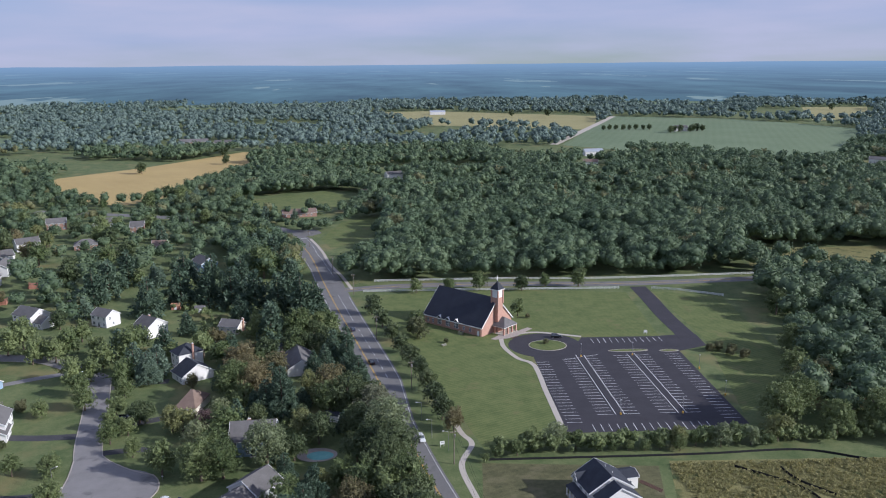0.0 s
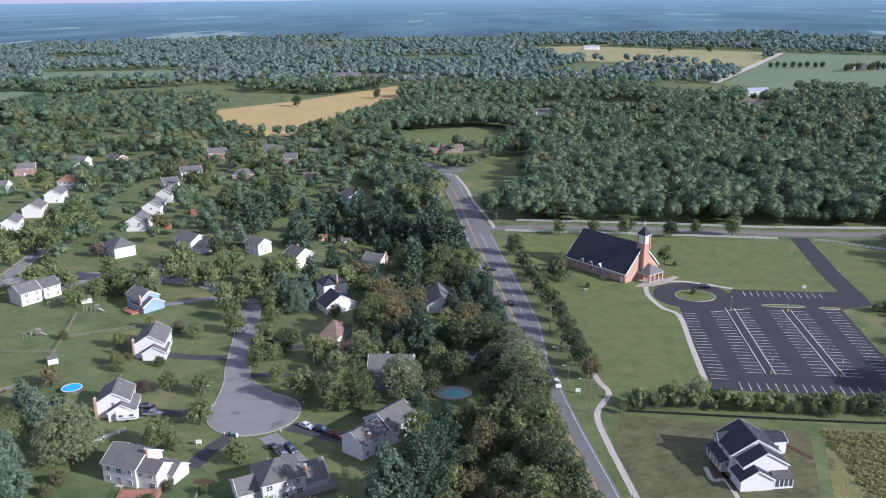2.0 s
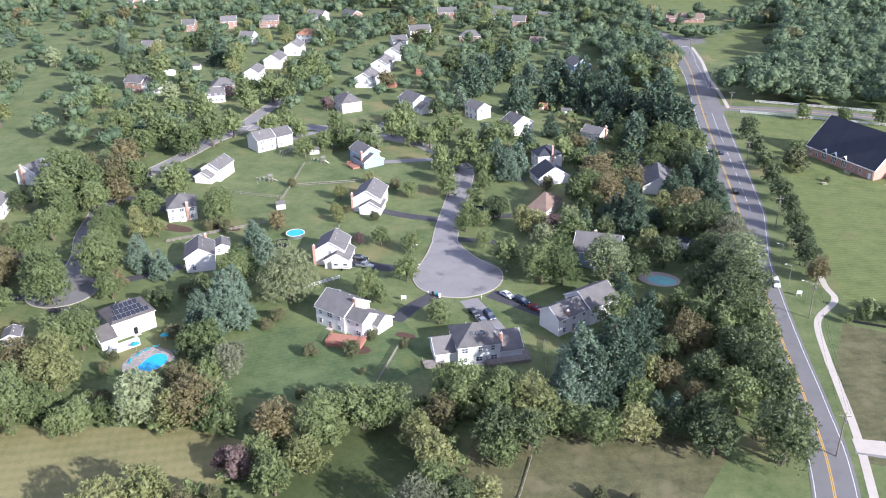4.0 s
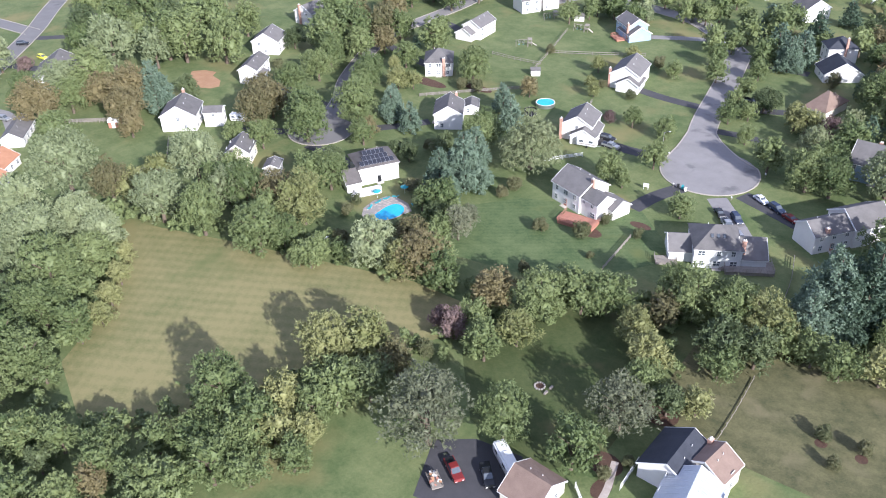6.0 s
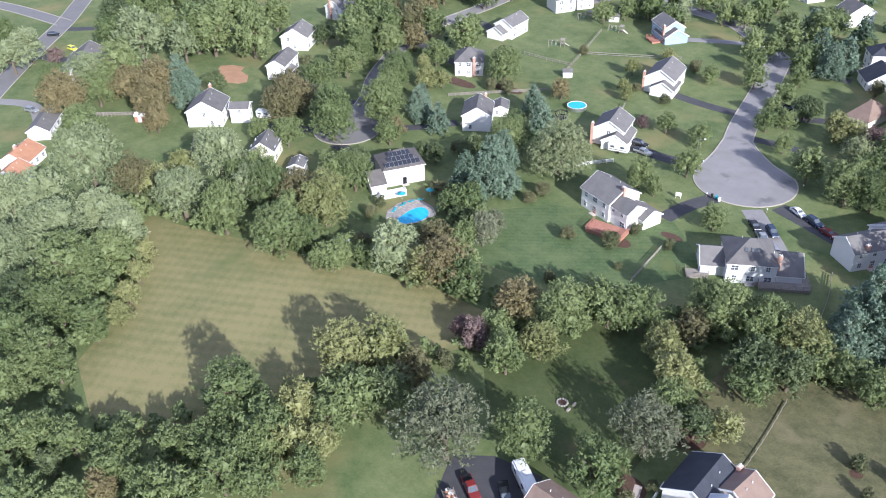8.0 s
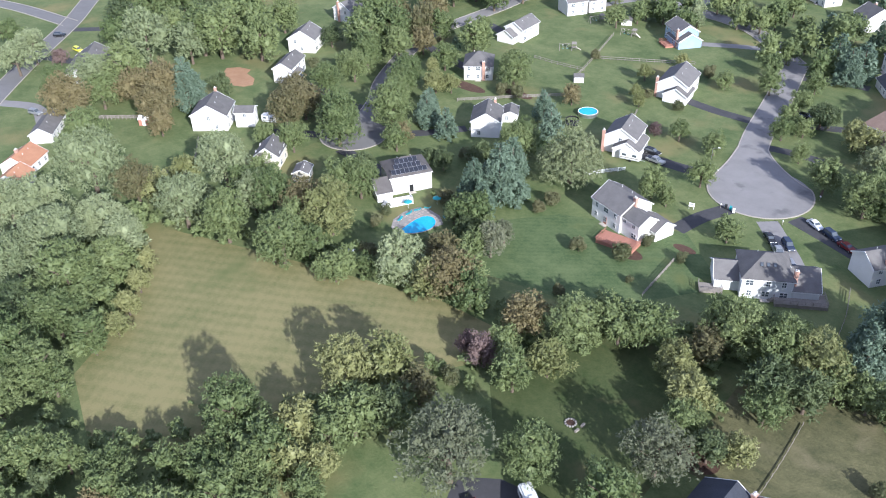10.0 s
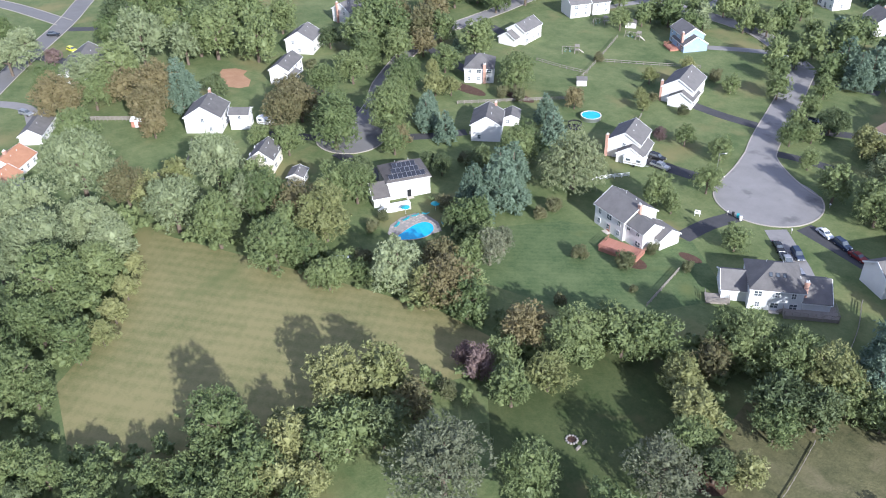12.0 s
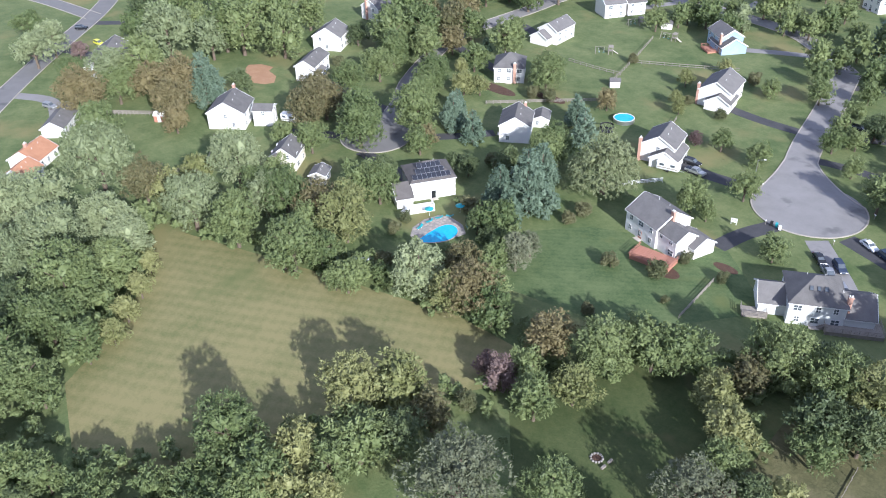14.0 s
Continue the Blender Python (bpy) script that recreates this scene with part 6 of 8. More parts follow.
house("brick", (-535.4, 587.5, 10.1, 13.5, 10.0, 5.0, "g"), near=False)
house("white", (-398.1, 454.6, 25.7, 11.5, 10.0, 3.0, "g"), near=False)
house("orange", (-310.6, 510.1, -0.3, 14.0, 10.0, 5.2, "h"), near=False)
house("white", (-344.0, 577.9, -3.1, 14.0, 10.0, 5.0, "g"), near=False)
house("white", (-217.3, 416.8, -80.9, 14.0, 10.0, 5.2, "g"), near=False)
house("white", (-224.2, 449.3, -80.3, 14.0, 10.0, 5.2, "g"), near=False)
house("white", (-230.7, 480.6, -83.7, 14.0, 10.0, 5.2, "g"), near=False)
house("white", (-204.4, 370.6, -42.2, 14.0, 10.0, 5.2, "h"), near=False)
house("white", (-173.2, 382.6, -31.6, 12.8, 10.0, 5.2, "g"), (-166.7, 378.6, -31.6, 9.0, 8.0, 2.8, "g"), near=False)
house("white", (-138.2, 379.2, -31.4, 9.8, 8.0, 5.2, "g"), near=False)
house("white", (-112.9, 362.3, -35.4, 9.4, 10.9, 5.2, "g"), stack=(-117.5, 369.7))
house("brick", (-253.4, 616.7, 21.3, 13.3, 10.0, 5.2, "g"), near=False)
house("white", (-245.0, 546.8, 35.7, 14.0, 10.0, 5.0, "g"), near=False)
house("white", (-247.4, 519.1, 41.0, 9.9, 10.0, 3.0, "g"), near=False)
house("brick", (-207.7, 547.9, 17.9, 14.0, 10.0, 3.2, "h"), near=False)
house("brown", (-157.9, 540.0, 2.9, 9.0, 10.0, 3.2, "g"), near=False)
house("brick", (-189.7, 599.0, 10.6, 9.0, 10.0, 5.2, "g"), near=False)
house("brick", (-319.4, 587.0, -28.3, 14.0, 9.5, 5.2, "g"), near=False)
house("white", (-223.0, 625.3, 28.3, 13.5, 10.0, 3.0, "g"), near=False)
house("cream", (-77.8, 365.2, -19.4, 9.3, 7.5, 3.2, "g"), stack=(-67.7, 362.5))
house("darkhip", (-87.8, 324.7, -52.2, 7.6, 10.1, 5.4, "h"), (-81.7, 308.3, -52.2, 9.6, 12.6, 3.0, "g"), stack=(-79.5, 315.2))
house("white", (-42.0, 316.3, -76.9, 18.6, 11.4, 3.0, "g"), stack=(-51.2, 323.2))
house("blue", (-116.2, 482.3, -53.5, 13.8, 10.0, 5.2, "g"), near=False)
house("brown", (-74.6, 278.2, -8.9, 7.0, 13.4, 3.0, "h"))
house("blue", (-47.9, 246.3, 4.9, 13.6, 12.7, 5.2, "g"), stack=(-50.7, 255.8))
house("white", (-47.0, 204.0, 57.7, 10.6, 7.6, 5.0, "g"), (-41.9, 213.2, 57.7, 10.3, 10.2, 5.2, "g"), stack=(-45.2, 200.6))


def finish_new_house():
    """Porch, front gable, rear wing and sun room of the new white house."""
    ob = BY_STYLE["new"]
    turn = -77.6
    m = pose(0, 0, 0, 0, 0, turn)

    def add(name, bm, mat, label=""):
        p = part(name, bm, mat, ob, label)
        p.matrix_local = m
        return p

    slope = math.tan(radians(31))
    add("porch_floor", block(bmesh.new(), -4.4, 4.3, -8.6, -6.42, -0.1, 0.35), CONCRETE)
    add("porch_roof", slab(bmesh.new(), [(-4.7, -8.9, 3.0), (4.6, -8.9, 3.0), (4.6, -6.4, 3.75), (-4.7, -6.4, 3.75)], 0.16), DARK_SHINGLE)
    add("porch_beam", block(bmesh.new(), -4.5, 4.4, -8.66, -8.44, 2.55, 2.86), TRIM)
    for i in range(5):
        bm = block(bmesh.new(), -0.13, 0.13, -0.13, 0.13, 0.3, 2.56)
        block(bm, -0.19, 0.19, -0.19, 0.19, 0.3, 0.7)
        p = part("post", bm, TRIM, ob)
        p.matrix_local = m @ Matrix.Translation((-4.25 + 2.1 * i, -8.55, 0))
    bm = bmesh.new()
    slab(bm, [(-4.9, -6.62, 5.3), (-1.1, -6.62, 5.3), (-3.0, -6.62, 7.2)], 0.02)
    tri_pts = [(-4.9, 5.25), (-1.1, 5.25), (-3.0, 7.2)]
    front = [bm.verts.new((x, -6.66, z)) for x, z in tri_pts]
    back = [bm.verts.new((x, -6.2, z)) for x, z in tri_pts]
    bm.faces.new(front)
    for i in range(3):
        bm.faces.new((front[i], back[i], back[(i + 1) % 3], front[(i + 1) % 3]))
    add("gable", bm, SIDING)
    for s in (-1, 1):
        add("gable_roof", slab(bmesh.new(), [(-3.0 + s * 2.25, -7.0, 5.02), (-3.0, -7.0, 7.34), (-3.0, -3.2, 7.52), (-3.0 + s * 2.25, -6.3, 5.25)], 0.13), DARK_SHINGLE)
        bm = slab(bmesh.new(), [(-3.0 + s * 2.3, -7.06, 5.02), (-3.0 + s * 2.3, -7.0, 5.02), (-3.0, -7.0, 7.36), (-3.0, -7.06, 7.36)], 0.3)
        add("barge_board", bm, TRIM)
    c = m @ Vector((-5.4, 9.0, 0))
    wing(ob, c.x, c.y, turn + 90, 6.4, 5.4, 3.7, "g", SIDING, DARK_SHINGLE, 20, True)
    for x in (-6.6, -4.0):
        window(ob, m, x, 12.2, 1.7, 0, 1.7, 1.5)
    window(ob, m, -2.7, 9.2, 1.8, -90, 1.9, 1.5)
    add("sun_room_base", block(bmesh.new(), 10.7, 13.1, 1.5, 6.3, -0.2, 0.5), TRIM)
    add("sun_room_roof", slab(bmesh.new(), [(10.6, 1.3, 3.7), (13.5, 1.3, 2.85), (13.5, 6.6, 2.85), (10.6, 6.6, 3.7)], 0.16), TAUPE)
    add("sun_room_glass", block(bmesh.new(), 10.8, 13.0, 1.6, 6.2, 0.5, 2.75), GLASS_DARK, "dark sun room glazing")
    for x, y in [(13.05, 1.6 + 1.15 * i) for i in range(5)] + [(11.9, 6.25), (10.85, 6.25)]:
        p = part("post", block(bmesh.new(), -0.09, 0.09, -0.09, 0.09, 0.4, 2.75), TRIM, ob)
        p.matrix_local = m @ Matrix.Translation((x, y, 0))
    strip("path_new_house", [(42.1, 204.1), (43.0, 198.1), (46.0, 198.5), (47.5, 191.1), (47.8, 184)], 1.2, 0.04, CONCRETE, "narrow pale concrete path to a porch", "path", 1.0)
    sheet("flower_bed", [(43.0, 204), (44.0, 199), (47.2, 199.4), (48.4, 194), (47.2, 193.6), (46.6, 197.8), (45.6, 203), (44.2, 208.6)], 0.05, MULCH, "dark mulch bed beside a porch", "planting bed")
    sheet("flower_bed", [(65, 217), (66.5, 218), (71, 212), (70, 210.4)], 0.05, MULCH, "mulch bed on the lawn behind a house", "planting bed")


finish_new_house()


def finish_grey_house():
    """Three skylights in the front slope of the hipped roof."""
    ob = BY_STYLE["grey"]
    m = pose(0, 0, 0, 0, 0, 34.5)
    for x in (-1.4, 0.0, 1.4):
        k = m @ pose(x, -2.6, 5.4 + (5.4 - 2.6) * math.tan(radians(31)) + 0.2, 31, 0, 0)
        f = part("skylight", block(bmesh.new(), -0.36, 0.36, -0.5, 0.5, -0.05, 0.07), DARK_SHINGLE, ob, "dark-framed skylight")
        f.matrix_local = k
        part("pane", block(bmesh.new(), -0.3, 0.3, -0.44, 0.44, 0.06, 0.08), GLASS_DARK, f)


finish_grey_house()


def porch_rail(pts, label):
    """A white rail of thin balusters round a porch."""
    ob = thing("porch_rail", Matrix(), label, "railing")
    line = smooth_line(pts, 0.35)
    for z in (0.62, 1.32):
        part("rail", ribbon(bmesh.new(), line, -0.05, 0.05, z + 0.05, 0.1), TRIM, ob)
    for n, p in enumerate(line):
        wide = 0.07 if n % 6 == 0 else 0.03
        part("baluster", block(bmesh.new(), p[0] - wide, p[0] + wide, p[1] - wide, p[1] + wide, 0.0, 1.4 if wide > 0.05 else 1.3), TRIM, ob)


porch_rail([(-44.6, 115.0), (-44.2, 111.2), (-43.8, 107.6)], "white porch railing beside a dark-roofed house")
porch_rail([(-49.9, 103.2), (-47.6, 101.4), (-45.2, 99.6)], "white railing along a garden terrace")
strip("path_garden", [(-45.0, 103.6), (-45.6, 106.6), (-46.6, 109.4), (-47.8, 112.6)], 1.3, 0.045, PAVER, "curving flagstone path to a porch", "path", 1.0)
house("cream", (-194.5, 142.6, -52, 8.5, 7.0, 4.2, "g"), pitch=36)
house("cream", (-180.5, 143.2, -52, 5.0, 4.2, 2.8, "g"))


# ---- church ----
def church():
    """Long brick hall with a steep dark roof, gabled front with a bell tower, hipped porch, side windows under small gables."""
    base = pose(28.2, 368.2, 0, 0, 0, -44.0)
    ob = thing("church", base, "red brick church with dark roof and white-topped bell tower", "church")
    hl, hw, eave, top = 16.8, 10.8, 4.2, 15.2

    def add(name, bm, mat, label="", parent=None):
        return part(name, bm, mat, parent or ob, label)

    bm = bmesh.new()
    ring = [(-hl, -hw), (hl, -hw), (hl, hw), (-hl, hw)]
    low, high = [bm.verts.new((*p, -0.3)) for p in ring], [bm.verts.new((*p, eave)) for p in ring]
    for i in range(4):
        bm.faces.new((low[i], low[(i + 1) % 4], high[(i + 1) % 4], high[i]))
    for s, (a, b) in ((1, (1, 2)), (-1, (3, 0))):
        peak = bm.verts.new((s * hl, 0, top - 0.1))
        bm.faces.new((high[a], high[b], peak))
    add("wall", bm, PINK_BRICK)
    for s in (-1, 1):
        bm = slab(bmesh.new(), [(-hl - 0.5, s * (hw + 0.5), eave - 0.25), (hl + 0.5, s * (hw + 0.5), eave - 0.25), (hl + 0.5, 0, top + 0.15), (-hl - 0.5, 0, top + 0.15)], 0.2)
        add("roof", bm, CHURCH_ROOF, "dark blue-grey shingle roof")
        bm = block(bmesh.new(), -hl - 0.5, hl + 0.5, s * (hw + 0.55) - 0.05, s * (hw + 0.55) + 0.05, eave - 0.6, eave - 0.2)
        add("gutter", bm, TRIM)
        for e in (-1, 1):
            x = e * (hl + 0.52)
            bm = slab(bmesh.new(), [(x - 0.05, s * (hw + 0.5), eave - 0.2), (x + 0.05, s * (hw + 0.5), eave - 0.2), (x + 0.05, 0, top + 0.2), (x - 0.05, 0, top + 0.2)], 0.45)
            add("bargeboard", bm, TRIM)
    # side bays: three small gables over window groups, brick piers between
    for s in (-1, 1):
        for x in (-7.6, -2.6, 2.4):
            y = s * (hw + 0.25)
            bm = bmesh.new()
            for q in (-1, 1):
                slab(bm, [(x + q * 1.7, y - s * 2.0, eave - 0.3), (x + q * 1.7, y + s * 0.25, eave - 0.3), (x, y + s * 0.25, eave + 1.15), (x, y - s * 2.6, eave + 1.15)], 0.12)
            add("dormer_roof", bm, TRIM, "white-edged small gable")
            bm = slab(bmesh.new(), [(x - 1.5, y, eave - 0.4), (x + 1.5, y, eave - 0.4), (x, y + 0.001, eave + 1.0)], 0.1)
            for q in (-0.8, 0, 0.8):
                window(ob, Matrix(), x + q, s * hw, 2.2, 0 if s > 0 else 180, 0.6, 2.2)
        for x in (-14.5, -11.5, 6.8, 10.4):
            window(ob, Matrix(), x, s * hw, 1.9, 0 if s > 0 else 180, 0.9, 1.6)
        bm = block(bmesh.new(), 14.3, 15.5, s * hw - 0.06, s * hw + 0.06, 0, 2.3)
        add("door", bm, TRIM)
        for x in (-16.3, -13, -10, -5.1, -0.1, 4.9, 8.6, 12.6, 16.3):
            bm = block(bmesh.new(), x - 0.22, x + 0.22, s * hw - 0.05, s * hw + s * 0.28, -0.2, eave - 0.5)
            add("pier", bm, PINK_BRICK)
    # tower on the front gable
    tx, tw = hl + 0.2, 1.75
    tower = add("tower", block(bmesh.new(), tx - tw, tx + tw, -tw, tw, 0, 15.8), PINK_BRICK, "square brick bell tower")
    add("belfry", block(bmesh.new(), tx - tw + 0.12, tx + tw - 0.12, -tw + 0.12, tw - 0.12, 15.8, 19.6), TRIM, "white louvred belfry", tower)
    for a, b in ((-1, -1), (1, -1), (1, 1), (-1, 1)):
        add("corner_pier", block(bmesh.new(), tx + a * tw - 0.28, tx + a * tw + 0.28, b * tw - 0.28, b * tw + 0.28, 13.0, 19.6), PINK_BRICK, "", tower)
    bm = bmesh.new()
    r = tw + 0.55
    v = [bm.verts.new((tx + a * r, b * r, 19.6)) for a, b in ((-1, -1), (1, -1), (1, 1), (-1, 1))]
    peak = bm.verts.new((tx, 0, 23.2))
    for i in range(4):
        bm.faces.new((v[i], v[(i + 1) % 4], peak))
    bm.faces.new(v[::-1])
    add("spire", bm, CHURCH_ROOF, "pointed dark spire", tower)
    add("cornice", block(bmesh.new(), tx - r, tx + r, -r, r, 19.35, 19.62), TRIM, "", tower)
    bm = block(bmesh.new(), tx - 0.09, tx + 0.09, -0.09, 0.09, 23.0, 25.5)
    block(bm, tx - 0.08, tx + 0.08, -0.65, 0.65, 24.4, 24.6)
    add("cross", bm, TRIM, "white cross", tower)
    # porch on the front, beside the tower's foot
    px, py, pl, pw = hl + 3.4, 1.4, 3.2, 4.6
    porch = add("porch_floor", block(bmesh.new(), hl, px + pl + 0.3, py - pw - 0.3, py + pw + 0.3, -0.1, 0.18), CONCRETE)
    for x in (px + pl - 0.3,):
        for y in np.linspace(py - pw + 0.3, py + pw - 0.3, 4):
            add("column", block(bmesh.new(), x - 0.35, x + 0.35, y - 0.35, y + 0.35, 0.1, 3.1), PINK_BRICK, "", porch)
    for x in (hl + 1.2,):
        for y in (py - pw + 0.3, py + pw - 0.3):
            add("column", block(bmesh.new(), x - 0.35, x + 0.35, y - 0.35, y + 0.35, 0.1, 3.1), PINK_BRICK, "", porch)
    add("beam", block(bmesh.new(), hl, px + pl, py - pw, py + pw, 3.1, 3.55), TRIM, "white beam", porch)
    bm = bmesh.new()
    a = [(hl - 0.1, py - pw - 0.4, 3.55), (px + pl + 0.4, py - pw - 0.4, 3.55), (px + pl + 0.4, py + pw + 0.4, 3.55), (hl - 0.1, py + pw + 0.4, 3.55)]
    va = [bm.verts.new(p) for p in a]
    p, q = bm.verts.new((hl - 0.1, py, 6.9)), bm.verts.new((px - 0.2, py, 6.9))
    for f in ((va[0], va[1], q, p), (va[1], va[2], q), (va[2], va[3], p, q), (va[3], va[0], p), tuple(va[::-1])):
        bm.faces.new(f)
    add("porch_roof", bm, SHINGLE, "grey hipped porch roof", porch)
    for y in (-0.9 + py, 0.9 + py):
        add("door", block(bmesh.new(), hl - 0.02, hl + 0.08, y - 0.8, y + 0.8, 0.18, 2.7), CAR_BLACK)
    sheet("church_forecourt", [(46.5, 352.8), (43.0, 355.5), (39.5, 349), (36.5, 345.5), (38, 344.3), (44, 346), (48.5, 349), (56.5, 359), (54.5, 360.5)], 0.075, PAVER, "pale paved forecourt before the church", "pavement")


church()


# ---- vehicles ----
CAR_MESH = {}


def car(x, y, turn, paint, kind="sedan", label="", z=0.06):
    """A parked or driven car: body with cabin, glass, four wheels with rims, lamps. kind: sedan, suv or pickup."""
    ob = thing({"sedan": "car", "suv": "suv", "pickup": "pickup_truck"}[kind], pose(x, y, z, 0, 0, turn), label, "car")
    L, W, body, roof = {"sedan": (4.7, 1.8, 0.92, 1.45), "suv": (4.8, 1.9, 1.05, 1.78), "pickup": (5.6, 1.95, 1.05, 1.85)}[kind]
    key = (kind, paint.name)
    if key not in CAR_MESH:
        prof = {"sedan": [(-2.35, 0.35), (-2.35, 0.82), (-1.6, 0.95), (0.95, 0.95), (2.2, 0.78), (2.35, 0.55), (2.35, 0.35)],
                "suv": [(-2.4, 0.4), (-2.4, 1.05), (1.05, 1.08), (2.25, 0.95), (2.4, 0.6), (2.4, 0.4)],
                "pickup": [(-2.8, 0.5), (-2.8, 1.1), (1.3, 1.12), (2.65, 1.05), (2.8, 0.7), (2.8, 0.45)]}[kind]
        cab = {"sedan": [(-1.75, 0.95), (-1.05, 1.44), (0.15, 1.45), (0.95, 0.95)], "suv": [(-2.35, 1.06), (-2.1, 1.72), (0.25, 1.76), (1.1, 1.07)], "pickup": [(-0.95, 1.1), (-0.8, 1.8), (0.55, 1.84), (1.35, 1.12)]}[kind]
        meshes = []
        for outline, half, inset, mat in ((prof, W / 2, 0.05, paint), (cab, W / 2 - 0.06, 0.16, paint)):
            bm = bmesh.new()
            sides = []
            for s in (-1, 1):
                sides.append([bm.verts.new((px, s * (half - (inset if pz > outline[0][1] + 0.3 else 0)), pz)) for px, pz in outline])
            n = len(outline)
            for i in range(n):
                bm.faces.new((sides[0][i], sides[0][(i + 1) % n], sides[1][(i + 1) % n], sides[1][i]))
            bm.faces.new(sides[0])
            bm.faces.new(sides[1][::-1])
            bmesh.ops.recalc_face_normals(bm, faces=bm.faces)
            bmesh.ops.bevel(bm, geom=list(bm.edges), offset=0.05, segments=2, affect="EDGES")
            me = bpy.data.meshes.new("body")
            bm.to_mesh(me)
            bm.free()
            me.materials.append(mat)
            meshes.append(me)
        c0, c1, c2, c3 = cab
        g = bmesh.new()
        hw = W / 2 - 0.06
        zt = c1[1] - 0.08
        for s in (-1, 1):
            slab(g, [(c0[0] + 0.22, s * (hw - 0.005), c0[1] + 0.06), (c3[0] - 0.25, s * (hw - 0.005), c0[1] + 0.06), (c2[0] - 0.02, s * (hw - 0.13), zt), (c1[0] + 0.08, s * (hw - 0.13), zt)], 0.03)
        slab(g, [(c3[0] + 0.015, -hw + 0.16, c3[1] + 0.05), (c3[0] + 0.015, hw - 0.16, c3[1] + 0.05), (c2[0] + 0.06, hw - 0.2, c2[1] - 0.05), (c2[0] + 0.06, -hw + 0.2, c2[1] - 0.05)], 0.03)
        slab(g, [(c0[0] - 0.015, -hw + 0.16, c0[1] + 0.05), (c0[0] - 0.015, hw - 0.16, c0[1] + 0.05), (c1[0] - 0.06, hw - 0.2, c1[1] - 0.05), (c1[0] - 0.06, -hw + 0.2, c1[1] - 0.05)], 0.03)
        gm = bpy.data.meshes.new("glass")
        g.to_mesh(gm)
        g.free()
        gm.materials.append(GLASS_DARK)
        CAR_MESH[key] = (*meshes, gm)
    for nm, me in zip(("body", "cabin", "glass"), CAR_MESH[key]):
        new(nm, me).parent = ob
    if kind == "pickup":
        bm = block(bmesh.new(), -2.7, -1.0, -0.8, 0.8, 1.1, 1.13)
        part("bed", bm, CAR_BLACK, ob, "dark open load bed")
    for wx in (-L * 0.29, L * 0.31):
        for s in (-1, 1):
            w = part("wheel", tube(bmesh.new(), (wx, s * (W / 2 - 0.2), 0.33), (wx, s * (W / 2 + 0.01), 0.33), 0.33, 0.33, 14), RUBBER, ob)
            part("rim", tube(bmesh.new(), (wx, s * (W / 2), 0.33), (wx, s * (W / 2 + 0.02), 0.33), 0.2, 0.19, 10), CHROME, w)
    for s in (-1, 1):
        part("headlight", block(bmesh.new(), L / 2 - 0.06, L / 2 + 0.01, s * 0.62 - 0.18, s * 0.62 + 0.18, 0.6, 0.74), TRIM, ob)
        part("tail_light", block(bmesh.new(), -L / 2 - 0.01, -L / 2 + 0.05, s * 0.66 - 0.13, s * 0.66 + 0.13, 0.7, 0.86), CAR_RED, ob)
    return ob


car(-14.0, 319.0, 102, CAR_BLACK, "suv", "black car driving on the main road")
car(-23.8, 361.8, 102, CAR_BLUE, "sedan", "dark car driving on the main road")
car(4.2, 247.8, -77, CAR_WHITE, "suv", "white car driving on the main road")
car(-68.0, 546.0, 120, CAR_BLUE, "sedan", "dark car driving at the road bend")
car(65.0, 345.4, -8, CAR_BLACK, "suv", "black van parked on the turning circle")
car(-66.4, 213.6, -28, CAR_WHITE, "sedan", "white sedan parked on the driveway", 0.05)
car(-61.3, 211.6, -25, CAR_BLUE, "suv", "dark blue car parked on the driveway", 0.05)
car(-56.6, 209.2, -22, CAR_RED, "sedan", "dark red car parked on the driveway", 0.05)
car(-71.6, 200.6, -44, CAR_BLACK, "sedan", "dark car parked on the driveway", 0.05)
car(-67.0, 200.6, -44, CAR_BLUE, "suv", "blue-grey car parked behind another car", 0.05)
car(-67.6, 196.6, -44, CAR_SILVER, "pickup", "pickup loaded with junk beside cars", 0.05)
car(-62.4, 192.6, -44, CAR_SILVER, "suv", "silver car parked by the house", 0.05)
car(-117.0, 219.6, 2, CAR_BLACK, "suv", "black car parked before a white house", 0.05)
car(-113.6, 215.8, 0, CAR_SILVER, "pickup", "silver pickup parked beside a camper", 0.05)
car(-344.8, 148.0, 45, CAR_BLACK, "suv", "dark car driving on the western street")
car(-323.5, 174.5, 0, CAR_BLACK, "suv", "black car parked at the end of a driveway", 0.05)
car(-323.5, 145.5, 5, CAR_YELLOW, "suv", "bright yellow car parked on a driveway", 0.05)
car(-279.5, 110.0, 20, CAR_SILVER, "suv", "silver car parked on a driveway", 0.05)
car(-336.0, 121.0, 20, CAR_BLACK, "sedan", "black car parked by the street", 0.05)
car(-68.0, 92.4, -28, CAR_RED, "pickup", "red pickup parked on a dark gravel yard", 0.05)
car(-62.8, 95.2, -40, CAR_BLACK, "pickup", "black pickup parked on a dark gravel yard", 0.05)
car(-250.0, 398.0, 100, CAR_WHITE, "sedan", "white car parked on the northern street", 0.05)
car(-98.0, 304.0, 10, CAR_BLUE, "suv", "dark blue car parked beside a house", 0.05)
car(-95.0, 270.0, 5, CAR_BLACK, "suv", "black car parked beside a brown-roofed house", 0.05)


